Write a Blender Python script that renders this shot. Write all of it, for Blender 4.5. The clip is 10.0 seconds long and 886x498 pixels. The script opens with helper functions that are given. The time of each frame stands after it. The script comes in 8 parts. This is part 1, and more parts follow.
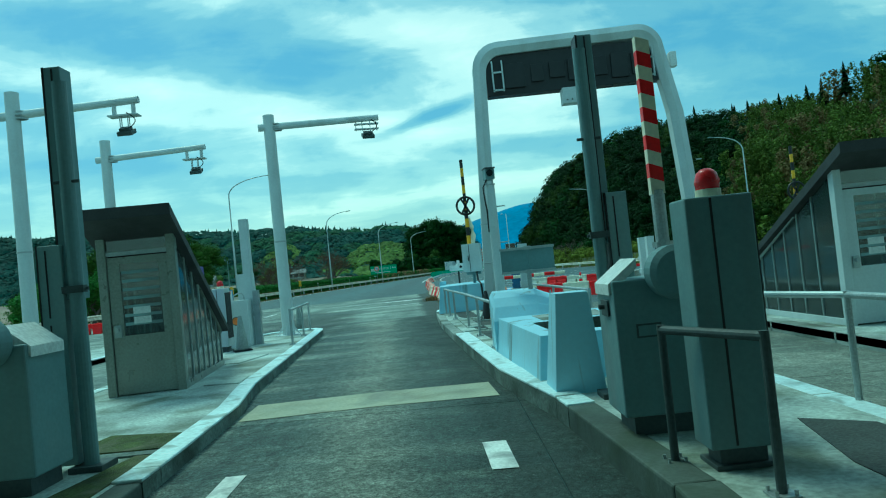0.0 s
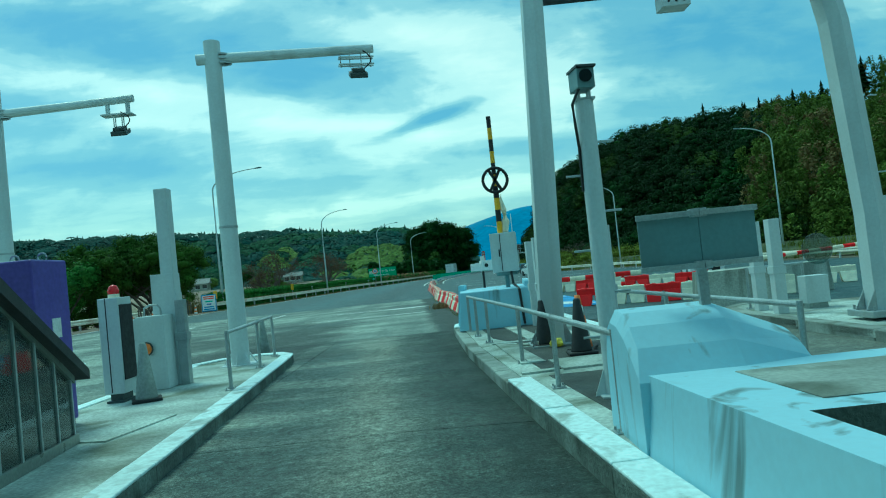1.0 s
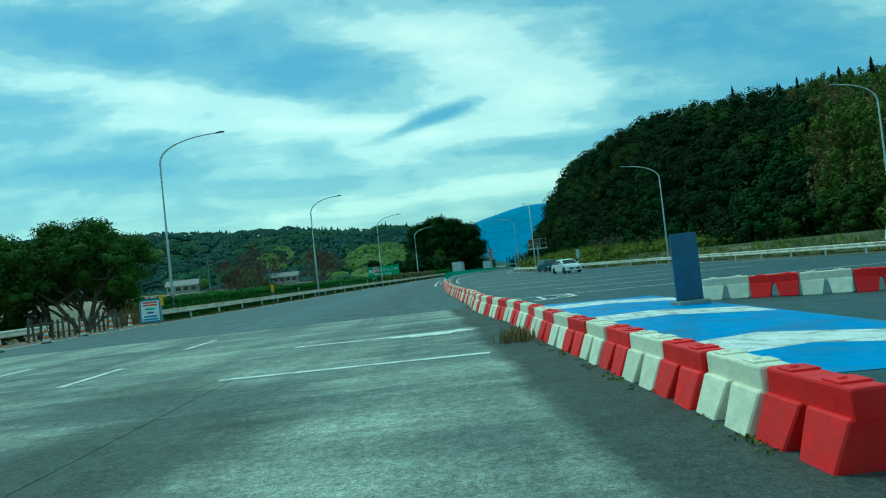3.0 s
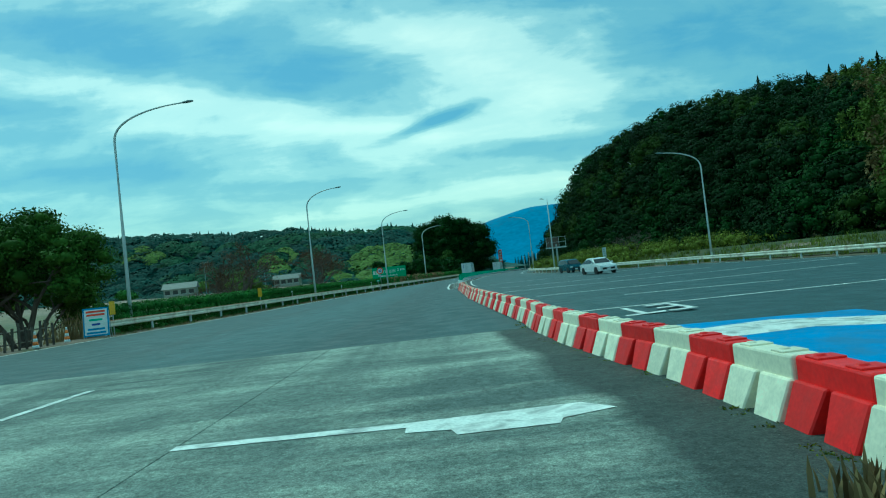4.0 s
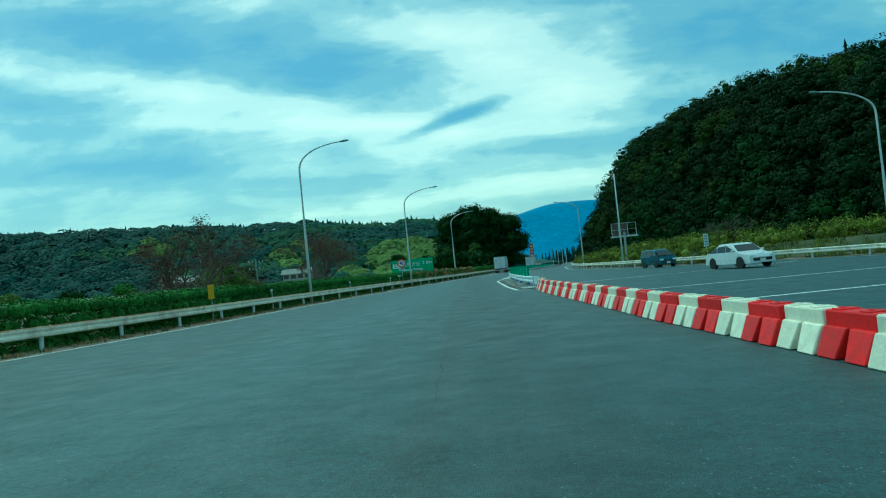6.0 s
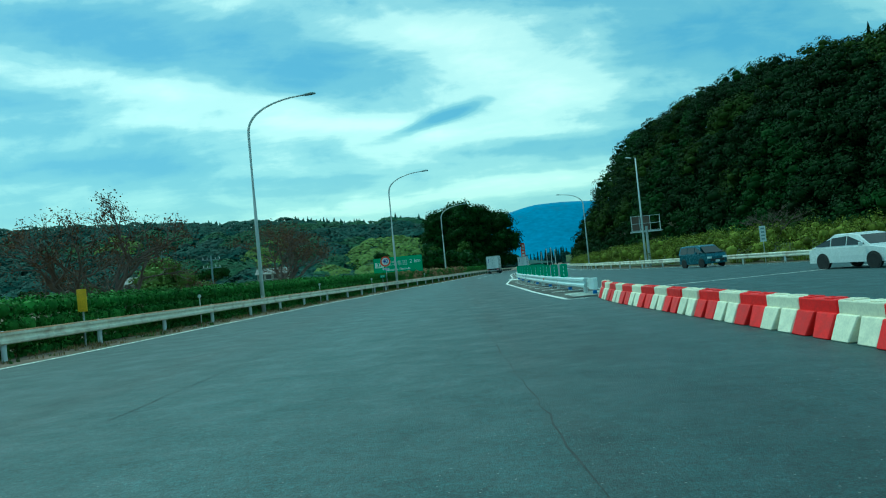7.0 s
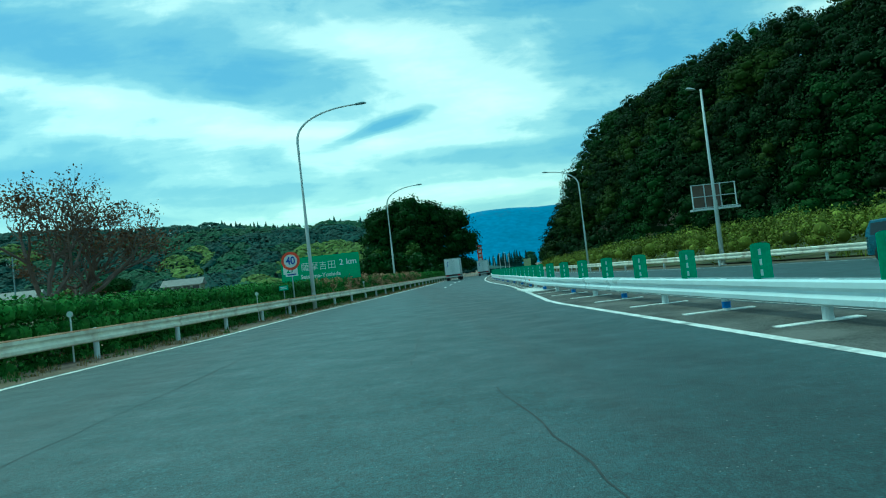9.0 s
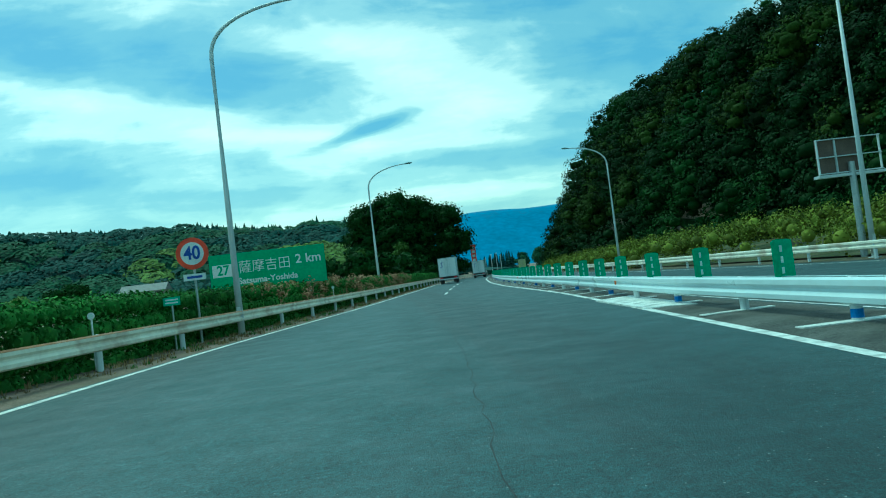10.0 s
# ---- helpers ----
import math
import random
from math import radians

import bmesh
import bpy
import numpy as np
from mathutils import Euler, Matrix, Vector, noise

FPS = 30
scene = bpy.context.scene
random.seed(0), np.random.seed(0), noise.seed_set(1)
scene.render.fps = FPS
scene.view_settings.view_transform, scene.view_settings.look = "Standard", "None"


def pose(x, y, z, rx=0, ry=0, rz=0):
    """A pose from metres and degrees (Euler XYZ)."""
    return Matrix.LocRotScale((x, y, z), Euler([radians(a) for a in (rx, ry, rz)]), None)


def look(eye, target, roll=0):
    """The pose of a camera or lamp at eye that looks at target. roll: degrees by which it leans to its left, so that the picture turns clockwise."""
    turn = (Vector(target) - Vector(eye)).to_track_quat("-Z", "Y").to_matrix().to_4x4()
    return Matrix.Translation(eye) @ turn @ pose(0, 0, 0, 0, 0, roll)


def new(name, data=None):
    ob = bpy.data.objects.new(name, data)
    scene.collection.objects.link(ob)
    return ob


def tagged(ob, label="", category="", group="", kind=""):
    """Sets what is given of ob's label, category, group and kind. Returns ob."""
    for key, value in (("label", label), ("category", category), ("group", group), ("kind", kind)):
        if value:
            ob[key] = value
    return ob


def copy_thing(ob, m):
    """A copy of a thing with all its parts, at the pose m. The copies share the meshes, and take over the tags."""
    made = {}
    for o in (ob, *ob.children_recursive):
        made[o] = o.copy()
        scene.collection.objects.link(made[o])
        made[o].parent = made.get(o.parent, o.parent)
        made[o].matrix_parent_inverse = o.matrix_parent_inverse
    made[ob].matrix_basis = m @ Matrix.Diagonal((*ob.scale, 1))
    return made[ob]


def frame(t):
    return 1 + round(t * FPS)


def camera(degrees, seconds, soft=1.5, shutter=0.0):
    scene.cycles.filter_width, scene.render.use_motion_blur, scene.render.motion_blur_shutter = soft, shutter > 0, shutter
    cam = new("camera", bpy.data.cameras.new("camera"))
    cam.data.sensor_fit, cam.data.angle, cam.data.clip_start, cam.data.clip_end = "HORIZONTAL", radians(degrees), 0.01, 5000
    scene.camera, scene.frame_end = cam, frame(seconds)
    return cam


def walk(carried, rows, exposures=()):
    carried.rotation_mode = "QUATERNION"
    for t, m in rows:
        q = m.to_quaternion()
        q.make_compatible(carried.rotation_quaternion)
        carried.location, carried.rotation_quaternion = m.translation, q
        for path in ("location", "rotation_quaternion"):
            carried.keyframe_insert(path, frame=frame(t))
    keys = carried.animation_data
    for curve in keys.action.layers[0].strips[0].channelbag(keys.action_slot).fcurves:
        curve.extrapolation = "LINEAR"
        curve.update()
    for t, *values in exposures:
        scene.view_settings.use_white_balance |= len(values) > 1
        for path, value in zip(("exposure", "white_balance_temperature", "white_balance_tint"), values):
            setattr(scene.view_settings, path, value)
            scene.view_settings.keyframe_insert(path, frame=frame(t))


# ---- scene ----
cam = camera(65.4, 10.0, soft=1.1)
EXPOSURE, KELVIN, TINT = 0.0, 5060, -50
PATH = [
    (0, (-0.054, -1.56, 1.503), (-0.054, 0.439, 1.559), -5.9),
    (0.5, (-0.319, 1.361, 1.488), (-0.315, 3.36, 1.551), -5.9),
    (1, (-0.562, 4.449, 1.463), (-0.558, 6.448, 1.527), -5.9),
    (1.5, (-0.855, 7.885, 1.455), (-0.853, 9.884, 1.523), -6.0),
    (2, (-1.167, 11.737, 1.405), (-1.166, 13.736, 1.469), -6.1),
    (2.5, (-1.604, 15.621, 1.363), (-1.601, 17.62, 1.425), -6.1),
    (4, (-2.762, 28.723, 1.337), (-2.776, 30.721, 1.408), -6.3),
    (4.5, (-3.337, 33.703, 1.303), (-3.373, 35.702, 1.376), -6.2),
    (5, (-3.931, 38.874, 1.341), (-3.994, 40.872, 1.408), -6.1),
    (6.5, (-6.011, 56.184, 1.232), (-6.071, 58.182, 1.299), -5.5),
    (7, (-6.595, 62.492, 1.271), (-6.615, 64.491, 1.336), -5.5),
    (7.5, (-7.02, 69.015, 1.263), (-6.993, 71.013, 1.328), -5.5),
    (8, (-7.144, 75.911, 1.228), (-7.07, 77.908, 1.298), -5.8),
    (8.5, (-7.334, 83.016, 1.146), (-7.215, 85.011, 1.22), -6.3),
    (9, (-7.377, 90.153, 1.178), (-7.232, 92.147, 1.249), -6.5),
    (9.5, (-7.316, 97.558, 1.183), (-7.152, 99.549, 1.256), -6.6),
    (10, (-7.16, 105.024, 1.182), (-6.977, 107.014, 1.256), -7.0),
]
walk(cam, [(t, look(eye, target, roll)) for t, eye, target, roll in PATH],
     exposures=[(t, EXPOSURE + e, KELVIN, TINT) for t, e in ((0, 0.0), (1.5, -0.06), (5, -0.12), (7, 0.0), (10, 0.1))])


# ---- world, sun ----
world = bpy.data.worlds.new("sky")
scene.world = world
world.use_nodes = True
SUN_AZ, SUN_EL = -42.0, 60.0        # degrees from ahead, to the left; height


def build_sky():
    nt = world.node_tree
    nt.nodes.clear()
    N, L = nt.nodes.new, nt.links.new

    def math_node(op, a, b=None, clamp=False):
        n = N("ShaderNodeMath")
        n.operation, n.use_clamp = op, clamp
        for i, v in enumerate((a, b)):
            if v is None:
                continue
            if isinstance(v, (int, float)):
                n.inputs[i].default_value = v
            else:
                L(v, n.inputs[i])
        return n.outputs[0]

    sky = N("ShaderNodeTexSky")
    sky.sky_type = "NISHITA"
    sky.sun_disc = False
    sky.sun_elevation = radians(SUN_EL)
    sky.sun_rotation = radians(SUN_AZ)
    sky.air_density, sky.dust_density, sky.ozone_density = 1.2, 1.0, 1.5
    tc = N("ShaderNodeTexCoord")
    sep = N("ShaderNodeSeparateXYZ")
    L(tc.outputs["Generated"], sep.inputs[0])
    up = math_node("ADD", math_node("MAXIMUM", sep.outputs[2], 0.0), 0.10)
    px, py = math_node("DIVIDE", sep.outputs[0], up), math_node("DIVIDE", sep.outputs[1], up)
    comb = N("ShaderNodeCombineXYZ")
    L(px, comb.inputs[0])
    L(py, comb.inputs[1])

    def cloud(scale, detail, seed, sx, sy, rot=0.0, rough=0.55, dist=0.0):
        mp = N("ShaderNodeMapping")
        mp.inputs["Location"].default_value = (seed, seed * 0.7, 0)
        mp.inputs["Rotation"].default_value = (0, 0, radians(rot))
        mp.inputs["Scale"].default_value = (sx, sy, 1)
        L(comb.outputs[0], mp.inputs[0])
        n = N("ShaderNodeTexNoise")
        n.inputs["Scale"].default_value = scale
        n.inputs["Detail"].default_value = detail
        n.inputs["Roughness"].default_value = rough
        n.inputs["Distortion"].default_value = dist
        L(mp.outputs[0], n.inputs["Vector"])
        return n.outputs["Fac"]

    def ramp(fac, stops):
        r = N("ShaderNodeValToRGB")
        r.color_ramp.interpolation = "EASE"
        els = r.color_ramp.elements
        while len(els) < len(stops):
            els.new(0.5)
        for e, (p, c) in zip(els, stops):
            e.position, e.color = p, (*c, 1)
        L(fac, r.inputs[0])
        return r.outputs[0]

    broad = cloud(0.62, 3.0, CLOUD_SEED, 0.75, 1.0, 12, 0.5, 0.4)
    fine = cloud(1.7, 9.0, CLOUD_SEED + 4.2, 0.85, 1.15, 12, 0.56, 0.25)
    # large cloud banks by bearing and height (tangents): centre, half sizes, tilt, weight
    ahead = math_node("MAXIMUM", sep.outputs[1], 0.05)
    az = math_node("DIVIDE", sep.outputs[0], ahead)
    el = math_node("DIVIDE", sep.outputs[2], ahead)
    flat = N("ShaderNodeCombineXYZ")
    L(az, flat.inputs[0])
    L(el, flat.inputs[1])

    def wisps(scale, detail, sx, sy, rot, dist, seed):
        mp = N("ShaderNodeMapping")
        mp.inputs["Location"].default_value = (seed, seed * 0.3, seed * 0.5)
        mp.inputs["Rotation"].default_value = (0, 0, radians(rot))
        mp.inputs["Scale"].default_value = (sx, sy, 1)
        L(flat.outputs[0], mp.inputs[0])
        n = N("ShaderNodeTexNoise")
        n.inputs["Scale"].default_value, n.inputs["Detail"].default_value = scale, detail
        n.inputs["Roughness"].default_value, n.inputs["Distortion"].default_value = 0.58, dist
        L(mp.outputs[0], n.inputs["Vector"])
        return n.outputs["Fac"]

    streaks = wisps(4.5, 9.0, 1.0, 4.2, 9, 0.35, 2.7)
    puffs = wisps(9.0, 9.0, 1.0, 1.7, 6, 0.5, 5.1)
    mixed = math_node("ADD", math_node("MULTIPLY", broad, 0.55), math_node("MULTIPLY", fine, 0.35))
    mixed = math_node("ADD", mixed, math_node("MULTIPLY", streaks, 0.42))
    mixed = math_node("SUBTRACT", math_node("ADD", mixed, math_node("MULTIPLY", puffs, 0.34)), 0.225)
    for ca, ce, wa, we, tilt, amount in CLOUD_BANKS:
        da, de = math_node("SUBTRACT", az, ca), math_node("SUBTRACT", el, ce)
        co, si = math.cos(radians(tilt)), math.sin(radians(tilt))
        ru = math_node("DIVIDE", math_node("ADD", math_node("MULTIPLY", da, co), math_node("MULTIPLY", de, si)), wa)
        rv = math_node("DIVIDE", math_node("SUBTRACT", math_node("MULTIPLY", de, co), math_node("MULTIPLY", da, si)), we)
        rr = math_node("ADD", math_node("MULTIPLY", ru, ru), math_node("MULTIPLY", rv, rv))
        blob = math_node("POWER", 2.718, math_node("MULTIPLY", rr, -1.0))
        mixed = math_node("ADD", mixed, math_node("MULTIPLY", blob, amount))
    tone = ramp(mixed, [(0.36, (0.10, 0.23, 0.43)), (0.52, (0.20, 0.32, 0.46)), (0.63, (0.39, 0.47, 0.55)), (0.75, (0.73, 0.70, 0.71)),
                        (0.94, (0.95, 0.82, 0.79))])
    low = math_node("SUBTRACT", 1.0, math_node("MULTIPLY", sep.outputs[2], 6.0), True)
    haze = N("ShaderNodeMix")
    haze.data_type = "RGBA"
    L(math_node("MULTIPLY", low, 0.55), haze.inputs[0])
    L(tone, haze.inputs[6])
    haze.inputs[7].default_value = (0.52, 0.56, 0.60, 1)
    b_sky, b_cl = N("ShaderNodeBackground"), N("ShaderNodeBackground")
    L(sky.outputs[0], b_sky.inputs[0])
    b_sky.inputs[1].default_value = 0.05
    L(haze.outputs[2], b_cl.inputs[0])
    b_cl.inputs[1].default_value = 0.88
    add = N("ShaderNodeAddShader")
    L(b_sky.outputs[0], add.inputs[0])
    L(b_cl.outputs[0], add.inputs[1])
    out = N("ShaderNodeOutputWorld")
    L(add.outputs[0], out.inputs[0])


CLOUD_SEED = 3.0
CLOUD_BANKS = [(-0.42, 0.39, 0.34, 0.05, -8, -0.22), (-0.20, 0.30, 0.26, 0.035, -10, -0.16), (-0.38, 0.30, 0.40, 0.028, -14, 0.22), (-0.05, 0.355, 0.12, 0.03, -6, 0.22),
               (0.12, 0.29, 0.14, 0.09, -20, 0.20), (0.0, 0.222, 0.075, 0.010, 15, -0.5), (0.46, 0.30, 0.30, 0.09, -10, -0.22), (-0.50, 0.20, 0.22, 0.02, -4, -0.18),
               (0.18, 0.16, 0.16, 0.018, -4, -0.18), (0.70, 0.33, 0.12, 0.03, 10, 0.2), (-0.2, 0.235, 0.4, 0.014, -7, 0.14), (0.1, 0.115, 0.3, 0.014, 2, 0.16)]
build_sky()
sun = new("sun", bpy.data.lights.new("sun", "SUN"))
sun.data.energy, sun.data.angle, sun.data.color = 1.5, radians(18), (1.0, 0.96, 0.9)
_a, _e = radians(SUN_AZ), radians(SUN_EL)
sun.matrix_world = look((math.sin(_a) * math.cos(_e) * 50, math.cos(_a) * math.cos(_e) * 50, math.sin(_e) * 50), (0, 0, 0))

# ---- materials ----


def material(name, base, rough=0.7, metal=0.0, var=0.25, scale=3.0, fine=40.0, fine_var=0.15, bump=0.15, world_space=False,
             stain=None, stain_amount=0.0, stain_scale=0.6, per_object=0.0, per_island=0.0, spec=None, streak=False, trans=0.0, stain_from=0.48):
    """Painted or raw surface with broad and fine variation, stains and relief."""
    m = bpy.data.materials.new(name)
    m.use_nodes = True
    nt = m.node_tree
    nt.nodes.clear()
    N, L = nt.nodes.new, nt.links.new
    bsdf, out = N("ShaderNodeBsdfPrincipled"), N("ShaderNodeOutputMaterial")
    L(bsdf.outputs[0], out.inputs[0])
    if world_space:
        vec = N("ShaderNodeNewGeometry").outputs["Position"]
    else:
        vec = N("ShaderNodeTexCoord").outputs["Object"]

    def noise_tex(s, detail=4.0, v=None, dist=0.0):
        n = N("ShaderNodeTexNoise")
        n.inputs["Scale"].default_value, n.inputs["Detail"].default_value = s, detail
        n.inputs["Distortion"].default_value = dist
        L(v or vec, n.inputs["Vector"])
        return n.outputs["Fac"]

    def mapr(fac, lo, hi, a=0.3, b=0.7):
        n = N("ShaderNodeMapRange")
        for i, v in enumerate((a, b, lo, hi)):
            n.inputs[i + 1].default_value = v
        L(fac, n.inputs[0])
        return n.outputs[0]

    def mul(a, b):
        n = N("ShaderNodeMath")
        n.operation = "MULTIPLY"
        L(a, n.inputs[0])
        L(b, n.inputs[1])
        return n.outputs[0]

    factor = mul(mapr(noise_tex(scale, 5.0), 1 - var, 1 + var), mapr(noise_tex(fine, 3.0), 1 - fine_var, 1 + fine_var))
    if per_object:
        oi = N("ShaderNodeObjectInfo")
        factor = mul(factor, mapr(oi.outputs["Random"], 1 - per_object, 1 + per_object, 0, 1))
    if per_island:
        gi = N("ShaderNodeNewGeometry")
        factor = mul(factor, mapr(gi.outputs["Random Per Island"], 1 - per_island, 1 + per_island, 0, 1))
    hsv = N("ShaderNodeHueSaturation")
    hsv.inputs["Color"].default_value = (*base, 1)
    L(factor, hsv.inputs["Value"])
    color = hsv.outputs[0]
    if stain:
        v = vec
        if streak:
            mp = N("ShaderNodeMapping")
            mp.inputs["Scale"].default_value = (1, 1, 0.12)
            L(vec, mp.inputs[0])
            v = mp.outputs[0]
        mask = mapr(noise_tex(stain_scale, 6.0, v, 0.6), 0.0, stain_amount, stain_from, max(0.68, stain_from + 0.1))
        mix = N("ShaderNodeMix")
        mix.data_type = "RGBA"
        L(mask, mix.inputs[0])
        L(color, mix.inputs[6])
        mix.inputs[7].default_value = (*stain, 1)
        color = mix.outputs[2]
    L(color, bsdf.inputs["Base Color"])
    bsdf.inputs["Metallic"].default_value = metal
    L(mapr(noise_tex(scale * 2.3), max(0.02, rough - 0.1), min(1, rough + 0.1)), bsdf.inputs["Roughness"])
    if spec is not None:
        bsdf.inputs["Specular IOR Level"].default_value = spec
    if trans:
        bsdf.inputs["Transmission Weight"].default_value = trans
    if bump:
        b = N("ShaderNodeBump")
        b.inputs["Strength"].default_value, b.inputs["Distance"].default_value = bump, 0.02
        L(noise_tex(fine * 1.5, 4.0), b.inputs["Height"])
        L(b.outputs[0], bsdf.inputs["Normal"])
    return m


def road_material(name, base, dark, light, grain, streak_across, streak_along, rough, speck=0.5, dirt=(), dirt_edge=None, edge_line=None, bands=(), gloss=0.35, strong=1.0):
    """Worn road surface: broad blotches, streaks along and across the lane, stone grain, pale specks."""
    m = bpy.data.materials.new(name)
    m.use_nodes = True
    nt = m.node_tree
    nt.nodes.clear()
    N, L = nt.nodes.new, nt.links.new
    bsdf, out = N("ShaderNodeBsdfPrincipled"), N("ShaderNodeOutputMaterial")
    L(bsdf.outputs[0], out.inputs[0])
    pos = N("ShaderNodeNewGeometry").outputs["Position"]

    def tex(scale, stretch=(1, 1, 1), detail=6.0, dist=0.0, rough_n=0.6):
        mp = N("ShaderNodeMapping")
        mp.inputs["Scale"].default_value = stretch
        L(pos, mp.inputs[0])
        n = N("ShaderNodeTexNoise")
        n.inputs["Scale"].default_value, n.inputs["Detail"].default_value = scale, detail
        n.inputs["Roughness"].default_value, n.inputs["Distortion"].default_value = rough_n, dist
        L(mp.outputs[0], n.inputs["Vector"])
        return n.outputs["Fac"]

    def mapr(fac, a, b, lo, hi):
        n = N("ShaderNodeMapRange")
        for k, v in enumerate((a, b, lo, hi)):
            n.inputs[k + 1].default_value = v
        L(fac, n.inputs[0])
        return n.outputs[0]

    def mix(fac, a, b):
        n = N("ShaderNodeMix")
        n.data_type = "RGBA"
        L(fac, n.inputs[0])
        for k, v in ((6, a), (7, b)):
            if isinstance(v, tuple):
                n.inputs[k].default_value = (*v, 1)
            else:
                L(v, n.inputs[k])
        return n.outputs[2]

    col = mix(mapr(tex(0.16, detail=7), 0.42, 0.62, 0, 1), dark, base)
    col = mix(mapr(tex(1.0, (0.25, streak_across, 1), 7, 0.3), 0.48 - 0.05 * (strong - 1), 0.74 - 0.16 * (strong - 1), 0, min(0.95, 0.6 * strong)), col, light)
    col = mix(mapr(tex(1.0, (streak_along, 0.035, 1), 5), 0.46, 0.68, 0, 0.85), col, dark)
    col = mix(mapr(tex(2.2, detail=8, dist=0.8), 0.55, 0.75, 0, 0.55), col, dark)

    def calc(op, a, b):
        n = N("ShaderNodeMath")
        n.operation = op
        for k, v in enumerate((a, b)):
            if isinstance(v, (int, float)):
                n.inputs[k].default_value = v
            else:
                L(v, n.inputs[k])
        return n.outputs[0]

    wob = calc("SUBTRACT", tex(0.5, detail=6), 0.5)
    # tyre and drain dirt: dark spots with soft ragged rims
    for cx, cy, radius, amount in dirt:
        dn = N("ShaderNodeVectorMath")
        dn.operation = "DISTANCE"
        L(pos, dn.inputs[0])
        dn.inputs[1].default_value = (cx, cy, 0)
        dist = calc("ADD", calc("DIVIDE", dn.outputs["Value"], radius), calc("MULTIPLY", wob, 1.3))
        col = mix(mapr(dist, 0.6, 1.05, amount, 0), col, tuple(c * 0.5 for c in dark))
    sp = N("ShaderNodeSeparateXYZ")
    L(pos, sp.inputs[0])
    # worn or darkened tracks along the lane: offset, slope, half width, strength, colour
    for x0, slope_x, half, amount, paint in bands:
        off = calc("SUBTRACT", calc("SUBTRACT", sp.outputs[0], x0), calc("MULTIPLY", sp.outputs[1], slope_x))
        off = calc("DIVIDE", calc("ADD", off, calc("MULTIPLY", wob, half * 1.2)), half)
        track = calc("POWER", 2.718, calc("MULTIPLY", calc("MULTIPLY", off, off), -1.0))
        col = mix(calc("MULTIPLY", track, mapr(tex(0.9, (1.0, 0.5, 1), 6), 0.3, 0.62, amount * 0.35, amount)), col, paint)
    if edge_line:
        slant = calc("SUBTRACT", calc("MULTIPLY", sp.outputs[1], -edge_line[1]), edge_line[0])
        col = mix(mapr(calc("ADD", calc("ADD", sp.outputs[0], slant), calc("MULTIPLY", wob, 0.7)), dirt_edge[0], dirt_edge[1], 0, 0.92), col, dirt_edge[2])
    elif dirt_edge:
        slant = calc("MULTIPLY", calc("SUBTRACT", calc("MAXIMUM", sp.outputs[1], 12.0), 20.0), 0.05)
        col = mix(mapr(calc("ADD", calc("ADD", sp.outputs[0], slant), calc("MULTIPLY", wob, 0.7)), dirt_edge[0], dirt_edge[1], 0, 0.95), col, dirt_edge[2])
    g = N("ShaderNodeMath")
    g.operation = "MULTIPLY"
    gm = N("ShaderNodeMath")
    gm.operation = "MULTIPLY"
    L(mapr(tex(26, detail=3), 0.3, 0.7, 1 - grain, 1 + grain), gm.inputs[0])
    L(mapr(tex(75, detail=2), 0.3, 0.7, 1 - grain * 1.2, 1 + grain * 1.2), gm.inputs[1])
    L(gm.outputs[0], g.inputs[0])
    L(mapr(tex(7, detail=4), 0.3, 0.7, 1 - grain * 0.6, 1 + grain * 0.6), g.inputs[1])
    hsv = N("ShaderNodeHueSaturation")
    L(col, hsv.inputs["Color"])
    L(g.outputs[0], hsv.inputs["Value"])
    col = hsv.outputs[0]
    vo = N("ShaderNodeTexVoronoi")
    vo.inputs["Scale"].default_value = 30.0
    L(pos, vo.inputs["Vector"])
    wn = N("ShaderNodeTexWhiteNoise")
    L(vo.outputs["Position"], wn.inputs["Vector"])
    near = N("ShaderNodeMath")
    near.operation = "LESS_THAN"
    L(vo.outputs["Distance"], near.inputs[0])
    near.inputs[1].default_value = 0.2
    rare = N("ShaderNodeMath")
    rare.operation = "GREATER_THAN"
    L(wn.outputs["Value"], rare.inputs[0])
    rare.inputs[1].default_value = 0.93
    both = N("ShaderNodeMath")
    both.operation = "MULTIPLY"
    L(near.outputs[0], both.inputs[0])
    L(rare.outputs[0], both.inputs[1])
    sc = N("ShaderNodeMath")
    sc.operation = "MULTIPLY"
    L(both.outputs[0], sc.inputs[0])
    sc.inputs[1].default_value = speck
    col = mix(sc.outputs[0], col, (0.4, 0.4, 0.38))
    L(col, bsdf.inputs["Base Color"])
    L(mapr(tex(1.3), 0.3, 0.7, rough - 0.1, rough + 0.12), bsdf.inputs["Roughness"])
    bsdf.inputs["Specular IOR Level"].default_value = gloss
    b = N("ShaderNodeBump")
    b.inputs["Strength"].default_value, b.inputs["Distance"].default_value = 0.8, 0.012
    L(tex(60, detail=3), b.inputs["Height"])
    L(b.outputs[0], bsdf.inputs["Normal"])
    return m


